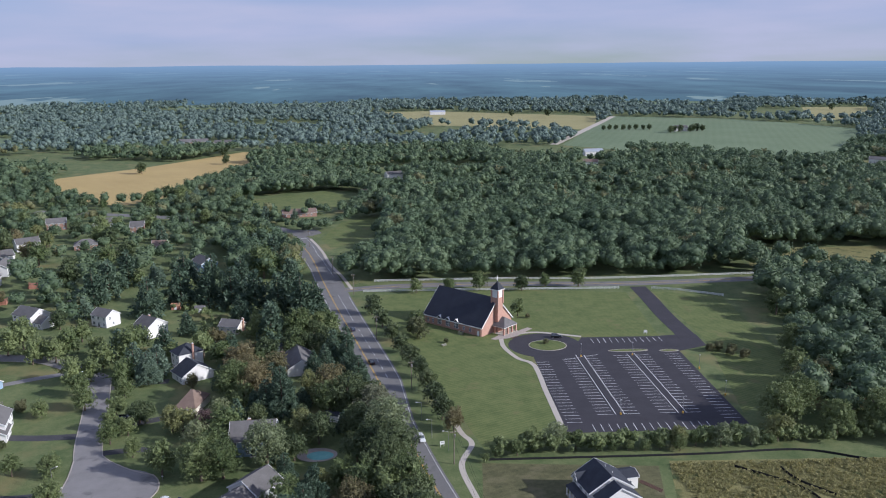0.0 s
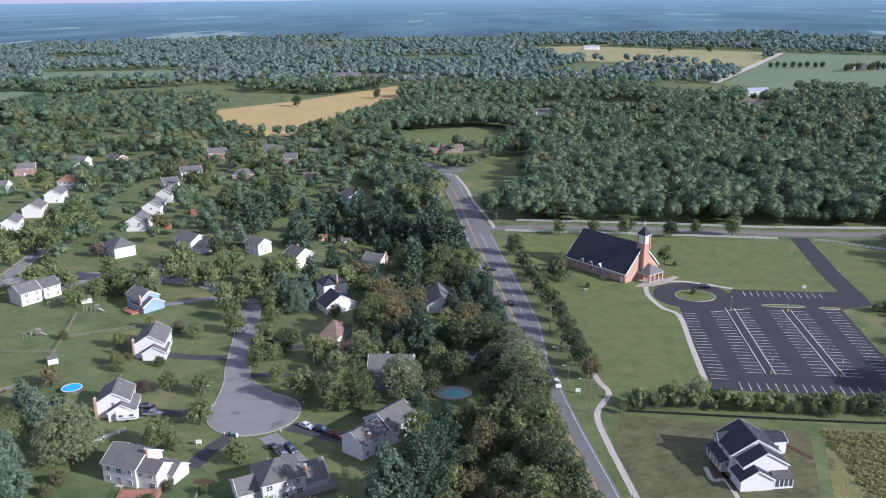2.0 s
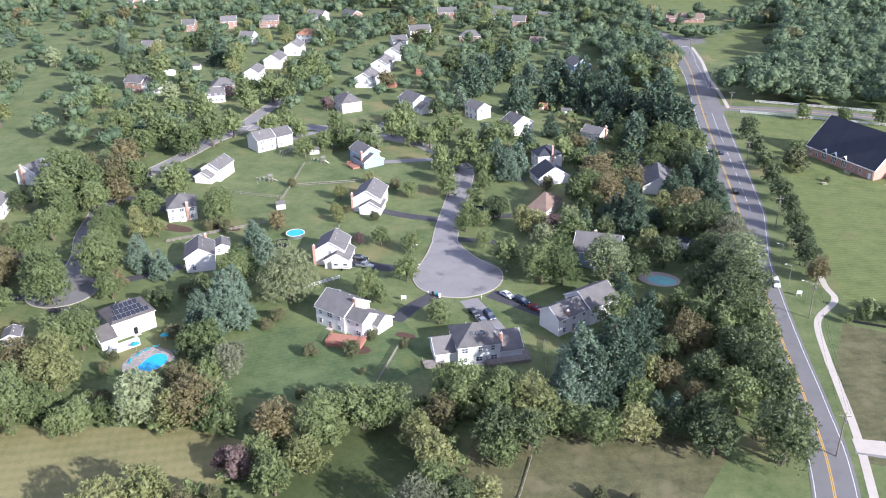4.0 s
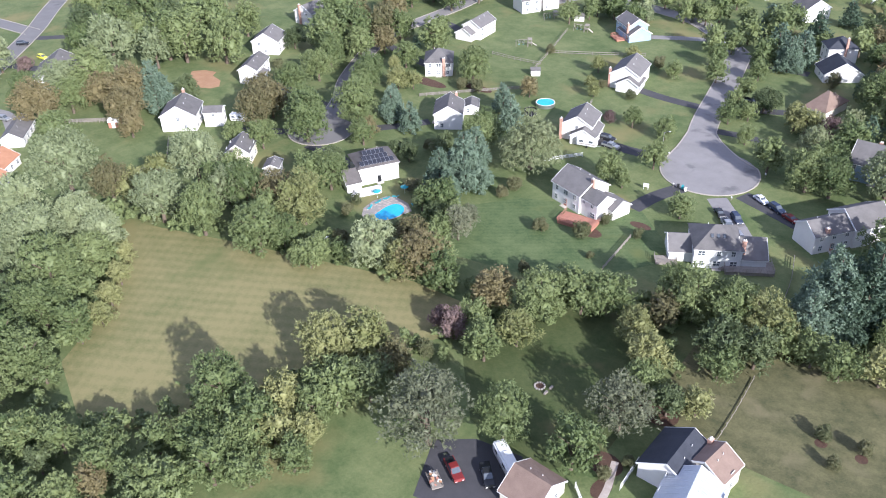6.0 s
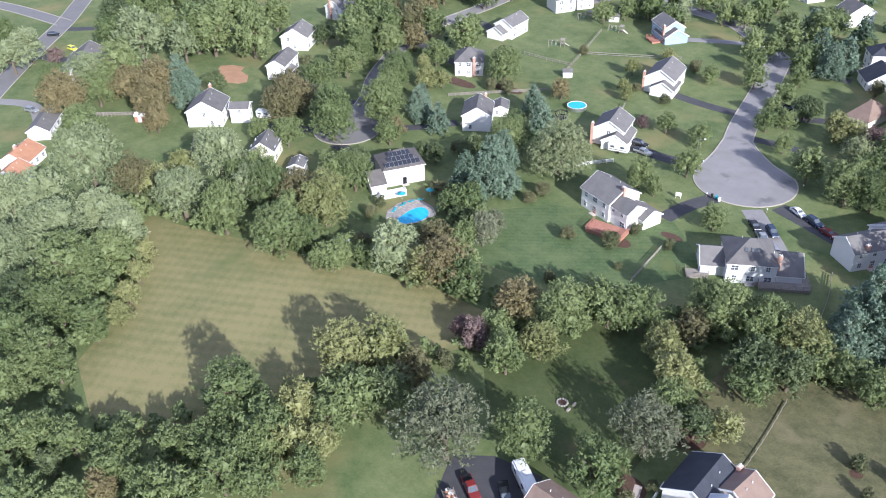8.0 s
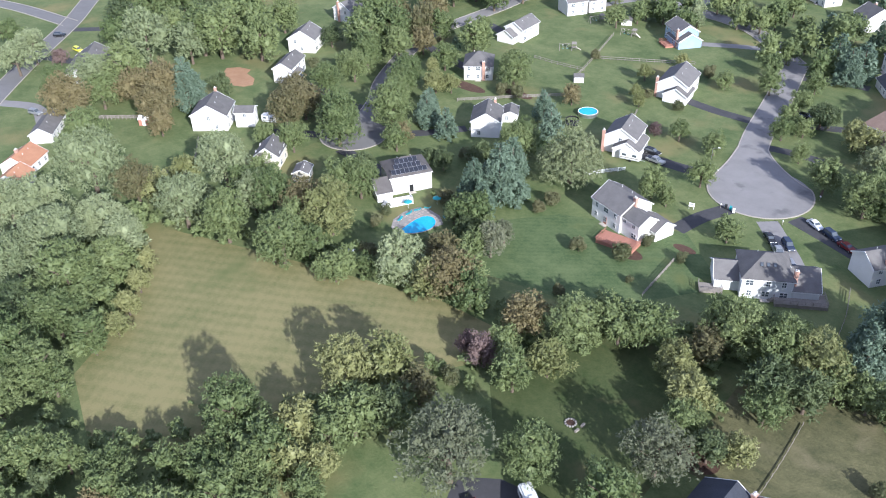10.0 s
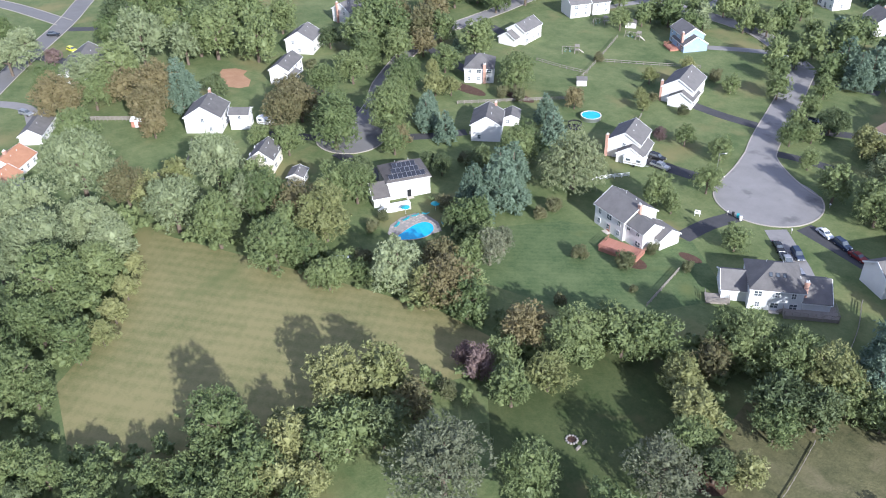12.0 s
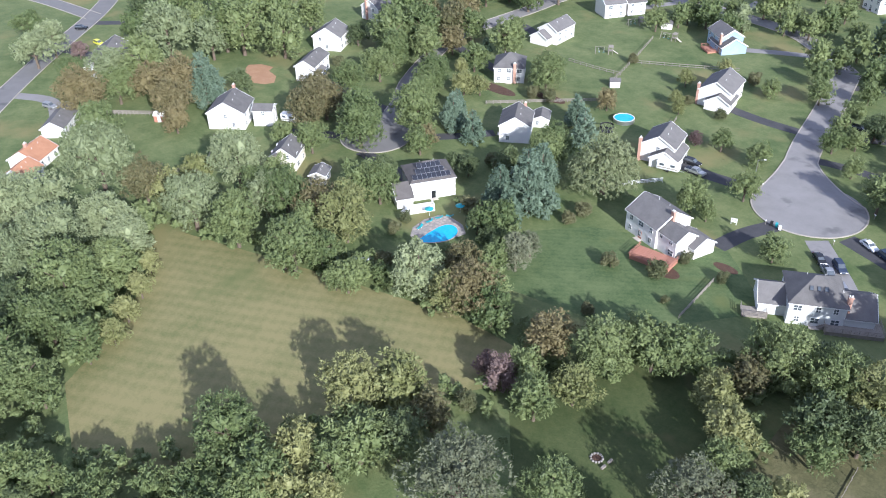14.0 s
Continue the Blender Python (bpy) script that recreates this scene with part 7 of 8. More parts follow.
def camper(x, y, turn, length, label):
    ob = thing("camper_trailer", pose(x, y, 0.05, 0, 0, turn), label, "trailer")
    bm = block(bmesh.new(), -length / 2, length / 2, -1.2, 1.2, 0.5, 2.9)
    bmesh.ops.bevel(bm, geom=list(bm.edges), offset=0.3, segments=3, affect="EDGES")
    part("body", bm, CAR_WHITE, ob)
    for s in (-1, 1):
        part("stripe", block(bmesh.new(), -length / 2 + 0.4, length / 2 - 0.4, s * 1.205 - 0.01, s * 1.205 + 0.01, 1.1, 1.35), WEATHERED, ob)
        for wx in (-length * 0.25, length * 0.22):
            part("window", block(bmesh.new(), wx - 0.6, wx + 0.6, s * 1.205 - 0.015, s * 1.205 + 0.015, 1.7, 2.35), GLASS_DARK, ob)
        part("wheel", tube(bmesh.new(), (0.2, s * 1.0, 0.35), (0.2, s * 1.22, 0.35), 0.35, 0.35, 12), RUBBER, ob)
    part("roof_unit", block(bmesh.new(), -0.5, 0.5, -0.4, 0.4, 2.88, 3.1), TRIM, ob)
    part("hitch", tube(bmesh.new(), (length / 2 - 0.1, 0, 0.5), (length / 2 + 1.1, 0, 0.45), 0.07, 0.05, 6), CHROME, ob)


camper(-119.6, 212.2, 18, 6.2, "white camper trailer parked beside a white house")
camper(-216.6, 158.0, 28, 5.2, "small white camper trailer behind a house")
camper(-62.0, 99.5, -30, 7.5, "long white trailer parked in a yard")


# ---- pools, sheds, garden things ----
def pool_inground():
    """Kidney pool: a round deep end and a narrow tail, in a deck of uneven paving stones."""
    ob = thing("swimming_pool", pose(-139.4, 147.6, 0.05, 0, 0, 84), "kidney-shaped blue in-ground swimming pool with stone deck", "pool")

    def outline(grow):
        out = []
        for a in np.linspace(0, 2 * math.pi, 60, endpoint=False):
            u = math.cos(a)
            r = 2.75 + 1.05 * u + grow
            bend = 0.9 * (1 - u * u)
            out.append((5.0 * u + grow * u + (0.5 * u if u > 0 else 0) - 0.4, r * math.sin(a) - bend))
        return out

    part("deck", slab(bmesh.new(), [(x, y, 0.03) for x, y in ((-6.2, -1.2), (-5.6, 3.4), (-3.0, 6.0), (1.2, 7.2), (5.4, 6.6), (7.0, 4.0), (7.0, -0.6), (5.2, -4.2), (0, -3.6))], 0.1), STONE_RING, ob, "pale stone pool deck")
    rng = random.Random(3)
    hole = outline(0.5)
    kit = []
    for n in range(3):
        bm = bmesh.new()
        ring = [(0.5 * rng.uniform(0.7, 1.0) * math.cos(t), 0.5 * rng.uniform(0.7, 1.0) * math.sin(t), 0.0) for t in np.linspace(0, 6.28, 7)[:-1]]
        slab(bm, [(x, y, 0.03) for x, y, _ in ring], 0.05)
        me = bpy.data.meshes.new("paving_stone")
        bm.to_mesh(me)
        bm.free()
        me.materials.append((PAVER, STONE_RING, PAVER)[n])
        kit.append(me)
    area = [(-5.8, -1.0), (-5.2, 3.2), (-2.8, 5.6), (1.2, 6.8), (5.2, 6.2), (6.6, 3.8), (6.6, -0.4), (5.0, -3.6), (0, -3.2)]
    for i in range(14):
        for j in range(11):
            x, y = -6 + 0.98 * i + rng.uniform(-0.12, 0.12), -4 + 1.0 * j + rng.uniform(-0.12, 0.12)
            if inside(np.array([x]), np.array([y]), area)[0] and not inside(np.array([x]), np.array([y]), hole)[0]:
                st = new("paving_stone", kit[rng.randrange(3)])
                st.parent = ob
                st.matrix_local = pose(x, y, 0.03, 0, 0, rng.uniform(0, 360))
    rim = np.array(outline(0.15) + outline(0.15)[:1])
    part("coping", ribbon(bmesh.new(), rim, -0.12, 0.12, 0.12, 0.08), PAVER, ob)
    part("water", slab(bmesh.new(), [(x, y, 0.085) for x, y in outline(0.0)], 0.03), WATER, ob, "clear blue water")


pool_inground()


def round_pool(x, y, r, h, label):
    ob = thing("round_pool", pose(x, y, 0), label, "pool")
    line = np.array(disc_pts(0, 0, r, r, 36) + disc_pts(0, 0, r, r, 36)[:1])
    part("wall", ribbon(bmesh.new(), line, -0.05, 0.05, h, h), CHROME, ob)
    part("rim", ribbon(bmesh.new(), line, -0.14, 0.14, h + 0.05, 0.05), TRIM, ob)
    part("water", slab(bmesh.new(), [(px, py, h - 0.12) for px, py in disc_pts(0, 0, r - 0.05, r - 0.05, 36)], 0.05), WATER, ob)
    for px, py in disc_pts(0, 0, r + 0.05, r + 0.05, 12):
        part("post", block(bmesh.new(), px - 0.06, px + 0.06, py - 0.06, py + 0.06, 0, h), CHROME, ob)


round_pool(-146.4, 228.5, 3.0, 1.2, "round above-ground pool with bright blue water")

teal = thing("covered_pool", pose(-27.2, 239.2, 0.04), "oval teal swimming pool with stone deck among trees", "pool")
part("deck", slab(bmesh.new(), [(x, y, 0.05) for x, y in disc_pts(-0.7, 0.4, 6.2, 4.6, 36)], 0.1), PAVER, teal)
part("water", slab(bmesh.new(), [(x, y, 0.09) for x, y in disc_pts(0.3, -0.3, 4.1, 2.9, 36)], 0.03), TEAL_WATER, teal)


def trampoline(x, y):
    ob = thing("trampoline", pose(x, y, 0), "round black trampoline with safety net", "trampoline")
    part("mat", slab(bmesh.new(), [(a, b, 0.85) for a, b in disc_pts(0, 0, 1.9, 1.9, 28)], 0.04), BLACK_MESH, ob)
    line = np.array(disc_pts(0, 0, 2.0, 2.0, 28) + disc_pts(0, 0, 2.0, 2.0, 28)[:1])
    part("rim", ribbon(bmesh.new(), line, -0.12, 0.12, 0.9, 0.06), BLACK_MESH, ob)
    for a, b in disc_pts(0, 0, 2.05, 2.05, 8):
        part("pole", tube(bmesh.new(), (a, b, 0), (a, b, 2.5), 0.04, 0.04, 6), CHROME, ob)
    part("net", ribbon(bmesh.new(), line, -0.01, 0.01, 2.45, 0.5), BLACK_MESH, ob)


trampoline(-145.3, 218.9)


def shed(x, y, turn, l, w, h, wall, roof, label):
    ob = thing("shed", pose(x, y, 0, 0, 0, turn), label, "shed")
    bm = bmesh.new()
    ring = [(-l / 2, -w / 2), (l / 2, -w / 2), (l / 2, w / 2), (-l / 2, w / 2)]
    low, high = [bm.verts.new((*p, -0.1)) for p in ring], [bm.verts.new((*p, h)) for p in ring]
    for i in range(4):
        bm.faces.new((low[i], low[(i + 1) % 4], high[(i + 1) % 4], high[i]))
    for s, (a, b) in ((1, (1, 2)), (-1, (3, 0))):
        bm.faces.new((high[a], high[b], bm.verts.new((s * l / 2, 0, h + w * 0.3 - 0.03))))
    part("wall", bm, wall, ob)
    for s in (-1, 1):
        part("roof", slab(bmesh.new(), [(-l / 2 - 0.2, s * (w / 2 + 0.2), h - 0.1), (l / 2 + 0.2, s * (w / 2 + 0.2), h - 0.1), (l / 2 + 0.2, 0, h + w * 0.3 + 0.06), (-l / 2 - 0.2, 0, h + w * 0.3 + 0.06)], 0.08), roof, ob)
    part("door", block(bmesh.new(), -0.55, 0.55, -w / 2 - 0.04, -w / 2 + 0.03, 0.05, min(2.0, h - 0.1)), TRIM, ob)


shed(-164.5, 247.6, 40, 3.2, 2.6, 2.1, SIDING, SHINGLE, "small white garden shed with grey roof")
shed(-184.7, 305.2, 30, 4.0, 3.0, 2.2, SIDING, SHINGLE, "white garden shed beside a play frame")
shed(-140.9, 125.8, 35, 3.6, 3.0, 2.0, WEATHERED, METAL_ROOF, "grey shed with pale metal roof among trees")
shed(-245.5, 130.8, 40, 3.4, 2.8, 2.2, CEDAR, TRIM, "small red shed by a board fence")
shed(-275.5, 136.8, 40, 2.6, 2.6, 2.4, WEATHERED, SHINGLE, "small weathered playhouse on a lawn")
shed(-170.5, 421.0, 10, 4.2, 3.2, 2.3, WEATHERED, SHINGLE, "grey wooden shed on a lawn")
shed(-99.4, 396.7, 5, 4.6, 3.2, 2.2, SIDING, SHINGLE, "white garden shed before pines")
shed(-112.3, 402.0, 5, 4.0, 3.0, 2.2, CEDAR, RED_SHINGLE, "red barn-like shed before pines")
shed(-25.0, 265.2, -20, 5.0, 3.0, 2.4, SIDING, DARK_SHINGLE, "white and blue playhouse shed with dark roof")
shed(-333.0, 417.5, 20, 4.2, 3.0, 2.3, SIDING, SHINGLE, "small white shed on a back lawn")
shed(-338.7, 400.0, 10, 5.2, 3.2, 2.3, SIDING, TRIM, "long white shed on a back lawn")
shed(-52.5, 336.9, -15, 3.4, 2.8, 2.3, WEATHERED, DARK_SHINGLE, "dark wooden shed behind a house")
shed(-141.5, 190.5, 30, 3.0, 2.4, 1.9, SIDING, WEATHERED, "small white shed under conifers")


def deck(x, y, turn, l, w, h, mat, label, stairs=True):
    """A raised deck of boards on posts with rails."""
    ob = thing("wooden_deck", pose(x, y, 0, 0, 0, turn), label, "deck")
    k = int(w / 0.3)
    me = None
    for i in range(k):
        if me is None:
            bm = block(bmesh.new(), -l / 2, l / 2, -0.135, 0.135, -0.04, 0.0)
            me = bpy.data.meshes.new("board")
            bm.to_mesh(me)
            bm.free()
            me.materials.append(mat)
        b = new("board", me)
        b.parent = ob
        b.location = (0, -w / 2 + 0.15 + 0.3 * i, h)
    part("skirt", block(bmesh.new(), -l / 2 + 0.1, l / 2 - 0.1, -w / 2 + 0.1, w / 2 - 0.1, 0.0, h - 0.06), mat, ob)
    for i in range(int(l / 1.5) + 1):
        px = -l / 2 + 0.06 + i * (l - 0.12) / int(l / 1.5)
        part("post", block(bmesh.new(), px - 0.05, px + 0.05, -w / 2, -w / 2 + 0.1, 0, h + 1.0), mat, ob)
    for z in (h + 0.35, h + 0.65, h + 0.97):
        part("rail", block(bmesh.new(), -l / 2, l / 2, -w / 2 + 0.02, -w / 2 + 0.08, z - 0.04, z + 0.04), mat, ob)
        for side in (-l / 2 + 0.05, l / 2 - 0.05):
            part("rail", block(bmesh.new(), side - 0.03, side + 0.03, -w / 2, w / 2, z - 0.04, z + 0.04), mat, ob)
    for i in range(int(l / 0.4) if y < 180 else 0):
        part("baluster", block(bmesh.new(), -l / 2 + 0.2 + 0.4 * i, -l / 2 + 0.25 + 0.4 * i, -w / 2 + 0.03, -w / 2 + 0.07, h, h + 0.95), mat, ob)
    if stairs:
        for i in range(4):
            part("step", block(bmesh.new(), -l / 2 - 1.2 + 0.3 * i, -l / 2 - 0.9 + 0.3 * i, -0.8, 0.8, 0, h * (i + 1) / 5), mat, ob)


deck(-97.3, 174.6, 8, 9.5, 5.2, 1.0, CEDAR, "red cedar deck behind a white house")
deck(-55.5, 182.2, 34.5, 11.0, 4.8, 0.9, WEATHERED, "large weathered grey deck behind a grey house")
deck(-72.0, 173.5, 34.5, 5.0, 3.4, 0.5, WEATHERED, "small weathered deck beside a grey house", False)
deck(-150.6, 151.8, 63, 7.0, 3.0, 1.0, TRIM, "raised deck behind a white house by the pool")
deck(-160.8, 296.0, -34, 6.0, 3.5, 0.6, CEDAR, "wooden deck beside a blue house")
deck(-198.0, 448.0, 10, 7.0, 4.0, 2.4, CEDAR, "raised cedar deck behind a white house")
deck(-203.0, 417.0, 10, 6.0, 4.0, 2.2, CEDAR, "raised cedar deck with stairs behind a house")

# ---- fences, poles, lamps ----
FENCE_MESH = {}


def fence(pts, height, gap, rails, mat, label, post=0.12):
    """Posts and rails along a line; posts share one mesh."""
    line = smooth_line(pts, gap)
    ob = thing("fence", Matrix(), label, "fence")
    key = (height, post, mat.name)
    if key not in FENCE_MESH:
        bm = block(bmesh.new(), -post / 2, post / 2, -post / 2, post / 2, -0.1, height)
        me = bpy.data.meshes.new("post")
        bm.to_mesh(me)
        bm.free()
        me.materials.append(mat)
        FENCE_MESH[key] = me
    for p in line:
        o = new("post", FENCE_MESH[key])
        o.parent = ob
        o.location = (p[0], p[1], 0)
    for i in range(rails):
        z = height * (0.35 + 0.57 * i / max(1, rails - 1))
        bm = ribbon(bmesh.new(), line, -0.03, 0.03, z + 0.08, 0.16)
        part("rail", bm, mat, ob)
    return ob


fence([(-17, 446.5), (20, 446.5), (56, 446), (110, 443), (170, 446)], 1.4, 2.4, 3, TRIM, "white post and rail fence along the side road")
fence([(170, 446), (220, 449), (270, 452), (330, 458)], 1.4, 2.4, 3, TRIM, "white post and rail fence along the side road")
fence([(-22, 425.5), (12, 425.2), (54, 424.2), (112, 422.2)], 1.4, 2.4, 3, TRIM, "white post and rail fence beside the church lawn")
fence([(129, 420.8), (140, 417), (150, 411), (161, 404)], 1.4, 2.4, 3, TRIM, "white fence curving from the church drive")
fence([(-183.9, 208.5), (-172, 222), (-160.5, 234.6)], 1.2, 2.2, 3, WEATHERED, "weathered split rail fence between gardens")
fence([(-166, 246.5), (-173, 268), (-181.3, 291.6)], 1.2, 2.4, 2, WEATHERED, "weathered rail fence between lawns")
fence([(-168.5, 256), (-179, 254.5), (-189, 254)], 1.2, 2.4, 2, WEATHERED, "weathered rail fence between lawns")
fence([(-172, 268), (-157, 277), (-143, 286)], 1.2, 2.4, 2, WEATHERED, "weathered rail fence between lawns")
fence([(-83.5, 177), (-82.3, 168), (-81.4, 161)], 1.2, 1.8, 3, WEATHERED, "weathered rail fence beside a lawn")
fence([(-132, 229.6), (-136, 240)], 1.2, 1.8, 2, WEATHERED, "short rail fence beside a house")
fence([(-124, 196), (-117, 206)], 1.3, 1.8, 3, TRIM, "white rail fence between two houses")
fence([(-36.4, 128), (-37.2, 138), (-38.4, 148)], 1.0, 2.4, 1, WEATHERED, "wire fence with wooden posts in dry grass")
fence([(-49, 193), (-46, 184), (-44, 175)], 1.2, 2.0, 3, WEATHERED, "weathered rail fence behind a grey house")
fence([(-211.8, 116), (-210.6, 126), (-223, 136)], 1.3, 2.2, 3, WEATHERED, "weathered rail fence between back gardens")
fence([(-261.5, 120.7), (-255, 126.5), (-248.8, 132.3)], 1.6, 1.2, 4, WEATHERED, "board fence beside a small red shed")
fence([(-175.8, 388), (-164, 406), (-151, 421)], 1.2, 2.4, 2, WEATHERED, "rail fence between back lawns")
for pts in ([(24, 232.6), (68, 232.2), (92, 232.4), (120, 233.2), (137, 226)], [(96, 224), (107, 214), (111, 208), (112, 203)], [(109.2, 222.6), (110.7, 214.5), (118, 205)]):
    low_fence = fence(pts, 0.8, 3.0, 1, BLACK_MESH, "low black silt fence round a weedy lot", 0.07)
    part("fabric", ribbon(bmesh.new(), smooth_line(pts, 3.0), -0.02, 0.02, 0.72, 0.72), BLACK_MESH, low_fence)


def pole(x, y, turn):
    ob = thing("utility_pole", pose(x, y, 0, 0, 0, turn), "wooden utility pole with crossarm beside the road", "utility pole", "utility poles")
    part("pole", tube(bmesh.new(), (0, 0, -0.3), (0, 0, 11.0), 0.19, 0.12, 10), POLE_WOOD, ob)
    part("crossarm", block(bmesh.new(), -1.2, 1.2, -0.06, 0.06, 10.2, 10.36), POLE_WOOD, ob)
    for q in (-1.05, -0.5, 0.5, 1.05):
        part("insulator", tube(bmesh.new(), (q, 0, 10.36), (q, 0, 10.55), 0.05, 0.03, 6), TRIM, ob)
    part("transformer", tube(bmesh.new(), (0.3, 0, 8.6), (0.3, 0, 9.5), 0.22, 0.22, 10), CHROME, ob)


POLES = [(20.5, 172), (13.6, 231), (1.6, 291), (-12.8, 348), (-26.8, 422), (-40.8, 464), (-62, 540)]
for p in POLES:
    pole(*p, 15)
for off in (-1.05, 0.5, 1.05):
    wires = thing("overhead_wire", Matrix(), "thin dark overhead power line between poles", "power line", "overhead wires")
    for (x0, y0), (x1, y1) in zip(POLES[:-1], POLES[1:]):
        bm = bmesh.new()
        rings = []
        for t in np.linspace(0, 1, 9):
            p = Vector((x0 + (x1 - x0) * t + off, y0 + (y1 - y0) * t + off * 0.27, 10.5 - 1.1 * 4 * t * (1 - t)))
            rings.append([bm.verts.new(p + Vector(q)) for q in ((0.018, 0, 0), (0, 0, 0.018), (-0.018, 0, 0), (0, 0, -0.018))])
        for low, high in zip(rings[:-1], rings[1:]):
            for i in range(4):
                bm.faces.new((low[i], low[(i + 1) % 4], high[(i + 1) % 4], high[i]))
        part("span", bm, CAR_BLACK, wires)


def lamp_post(x, y, h, label):
    ob = thing("lamp_post", pose(x, y, 0), label, "lamp post", "lamp posts")
    part("base", tube(bmesh.new(), (0, 0, 0), (0, 0, 0.75), 0.3, 0.3, 12), YELLOW_PAINT, ob, "yellow painted concrete base")
    part("pole", tube(bmesh.new(), (0, 0, 0.6), (0, 0, h), 0.07, 0.05, 8), CHROME, ob)
    part("head", block(bmesh.new(), -0.22, 0.22, -0.12, 0.12, h - 0.02, h + 0.08), TRIM, ob)


for x, y in ((70.6, 320.8), (72.1, 263.2), (91.8, 321.2), (93.4, 263.0), (113.6, 304.5), (113.6, 277.4)):
    lamp_post(x, y, 5.5, "thin lamp post on a yellow base in the parking lot")


def street_lamp(x, y, turn):
    ob = thing("street_lamp", pose(x, y, 0, 0, 0, turn), "grey street lamp with a short arm", "street lamp", "street lamps")
    part("pole", tube(bmesh.new(), (0, 0, 0), (0, 0, 6.4), 0.09, 0.06, 8), CHROME, ob)
    part("arm", tube(bmesh.new(), (0, 0, 6.3), (1.5, 0, 6.7), 0.05, 0.04, 6), CHROME, ob)
    part("head", block(bmesh.new(), 1.3, 1.9, -0.12, 0.12, 6.6, 6.75), TRIM, ob)


for x, y, a in ((4.6, 263, 190), (7.6, 249, 190), (12.4, 240, 190), (-100.5, 222.6, 30), (-121, 300, -20)):
    street_lamp(x, y, a)


def sign(x, y, turn, label):
    ob = thing("sign_board", pose(x, y, 0, 0, 0, turn), label, "sign")
    for s in (-0.6, 0.6):
        part("post", block(bmesh.new(), s - 0.05, s + 0.05, -0.05, 0.05, 0, 1.6), TRIM, ob)
    part("panel", block(bmesh.new(), -0.75, 0.75, -0.04, 0.04, 0.7, 1.8), TRIM, ob)
    part("lettering", block(bmesh.new(), -0.5, 0.5, -0.05, -0.04, 1.3, 1.42), CAR_BLACK, ob, "plain dark bar of writing")


sign(10.6, 243.0, 15, "white roadside board on two posts")
sign(-93.0, 200.6, 20, "white board on posts beside a driveway")
sign(104.8, 347.8, 0, "white notice board by the parking lot")


def mailbox(x, y, turn):
    ob = thing("mailbox", pose(x, y, 0, 0, 0, turn), "mailbox on a wooden post by the kerb", "mailbox", "mailboxes")
    part("post", block(bmesh.new(), -0.05, 0.05, -0.05, 0.05, 0, 1.05), WEATHERED, ob)
    part("box", block(bmesh.new(), -0.12, 0.12, -0.25, 0.25, 1.05, 1.3), TRIM, ob)


for x, y, a in ((-99.6, 262, 20), (-87.8, 206.0, 0), (-72.5, 209.0, 40), (-97.6, 221.4, 80), (-71.0, 226.5, 50)):
    mailbox(x, y, a)


def bin_(x, y, mat, label):
    ob = thing("wheeled_bin", pose(x, y, 0.05, 0, 0, 20), label, "bin", "wheeled bins")
    part("body", block(bmesh.new(), -0.3, 0.3, -0.35, 0.35, 0.08, 1.0), mat, ob)
    part("lid", block(bmesh.new(), -0.33, 0.33, -0.4, 0.38, 1.0, 1.08), mat, ob)


bin_(-85.4, 206.8, BLUE_PLASTIC, "blue wheeled bin at the kerb")
bin_(-86.6, 206.6, RUBBER, "dark wheeled bin at the kerb")
bin_(-84.2, 206.2, TRIM, "white bin at the kerb")


def picnic_table(x, y, turn):
    ob = thing("picnic_table", pose(x, y, 0, 0, 0, turn), "pale wooden picnic table on the lawn", "table")
    part("tabletop", block(bmesh.new(), -0.95, 0.95, -0.38, 0.38, 0.70, 0.76), CONCRETE, ob)
    for s in (-1, 1):
        part("bench", block(bmesh.new(), -0.95, 0.95, s * 0.72 - 0.14, s * 0.72 + 0.14, 0.42, 0.47), CONCRETE, ob)
        part("leg", block(bmesh.new(), s * 0.65 - 0.05, s * 0.65 + 0.05, -0.8, 0.8, 0.36, 0.42), CONCRETE, ob)
        for q in (-1, 1):
            part("leg", tube(bmesh.new(), (s * 0.65, q * 0.55, 0), (s * 0.65, q * 0.25, 0.7), 0.05, 0.05, 6), CONCRETE, ob)


picnic_table(15.9, 338.2, 30)

ac = thing("air_conditioner", pose(24.0, 353.2, 0, 0, 0, -44), "grey air conditioning unit beside the church wall", "air conditioner")
part("body", block(bmesh.new(), -1.2, 1.2, -0.7, 0.7, 0.0, 1.3), CHROME, ac)
part("fan_grille", tube(bmesh.new(), (0, 0, 1.3), (0, 0, 1.34), 0.5, 0.5, 14), CAR_BLACK, ac)


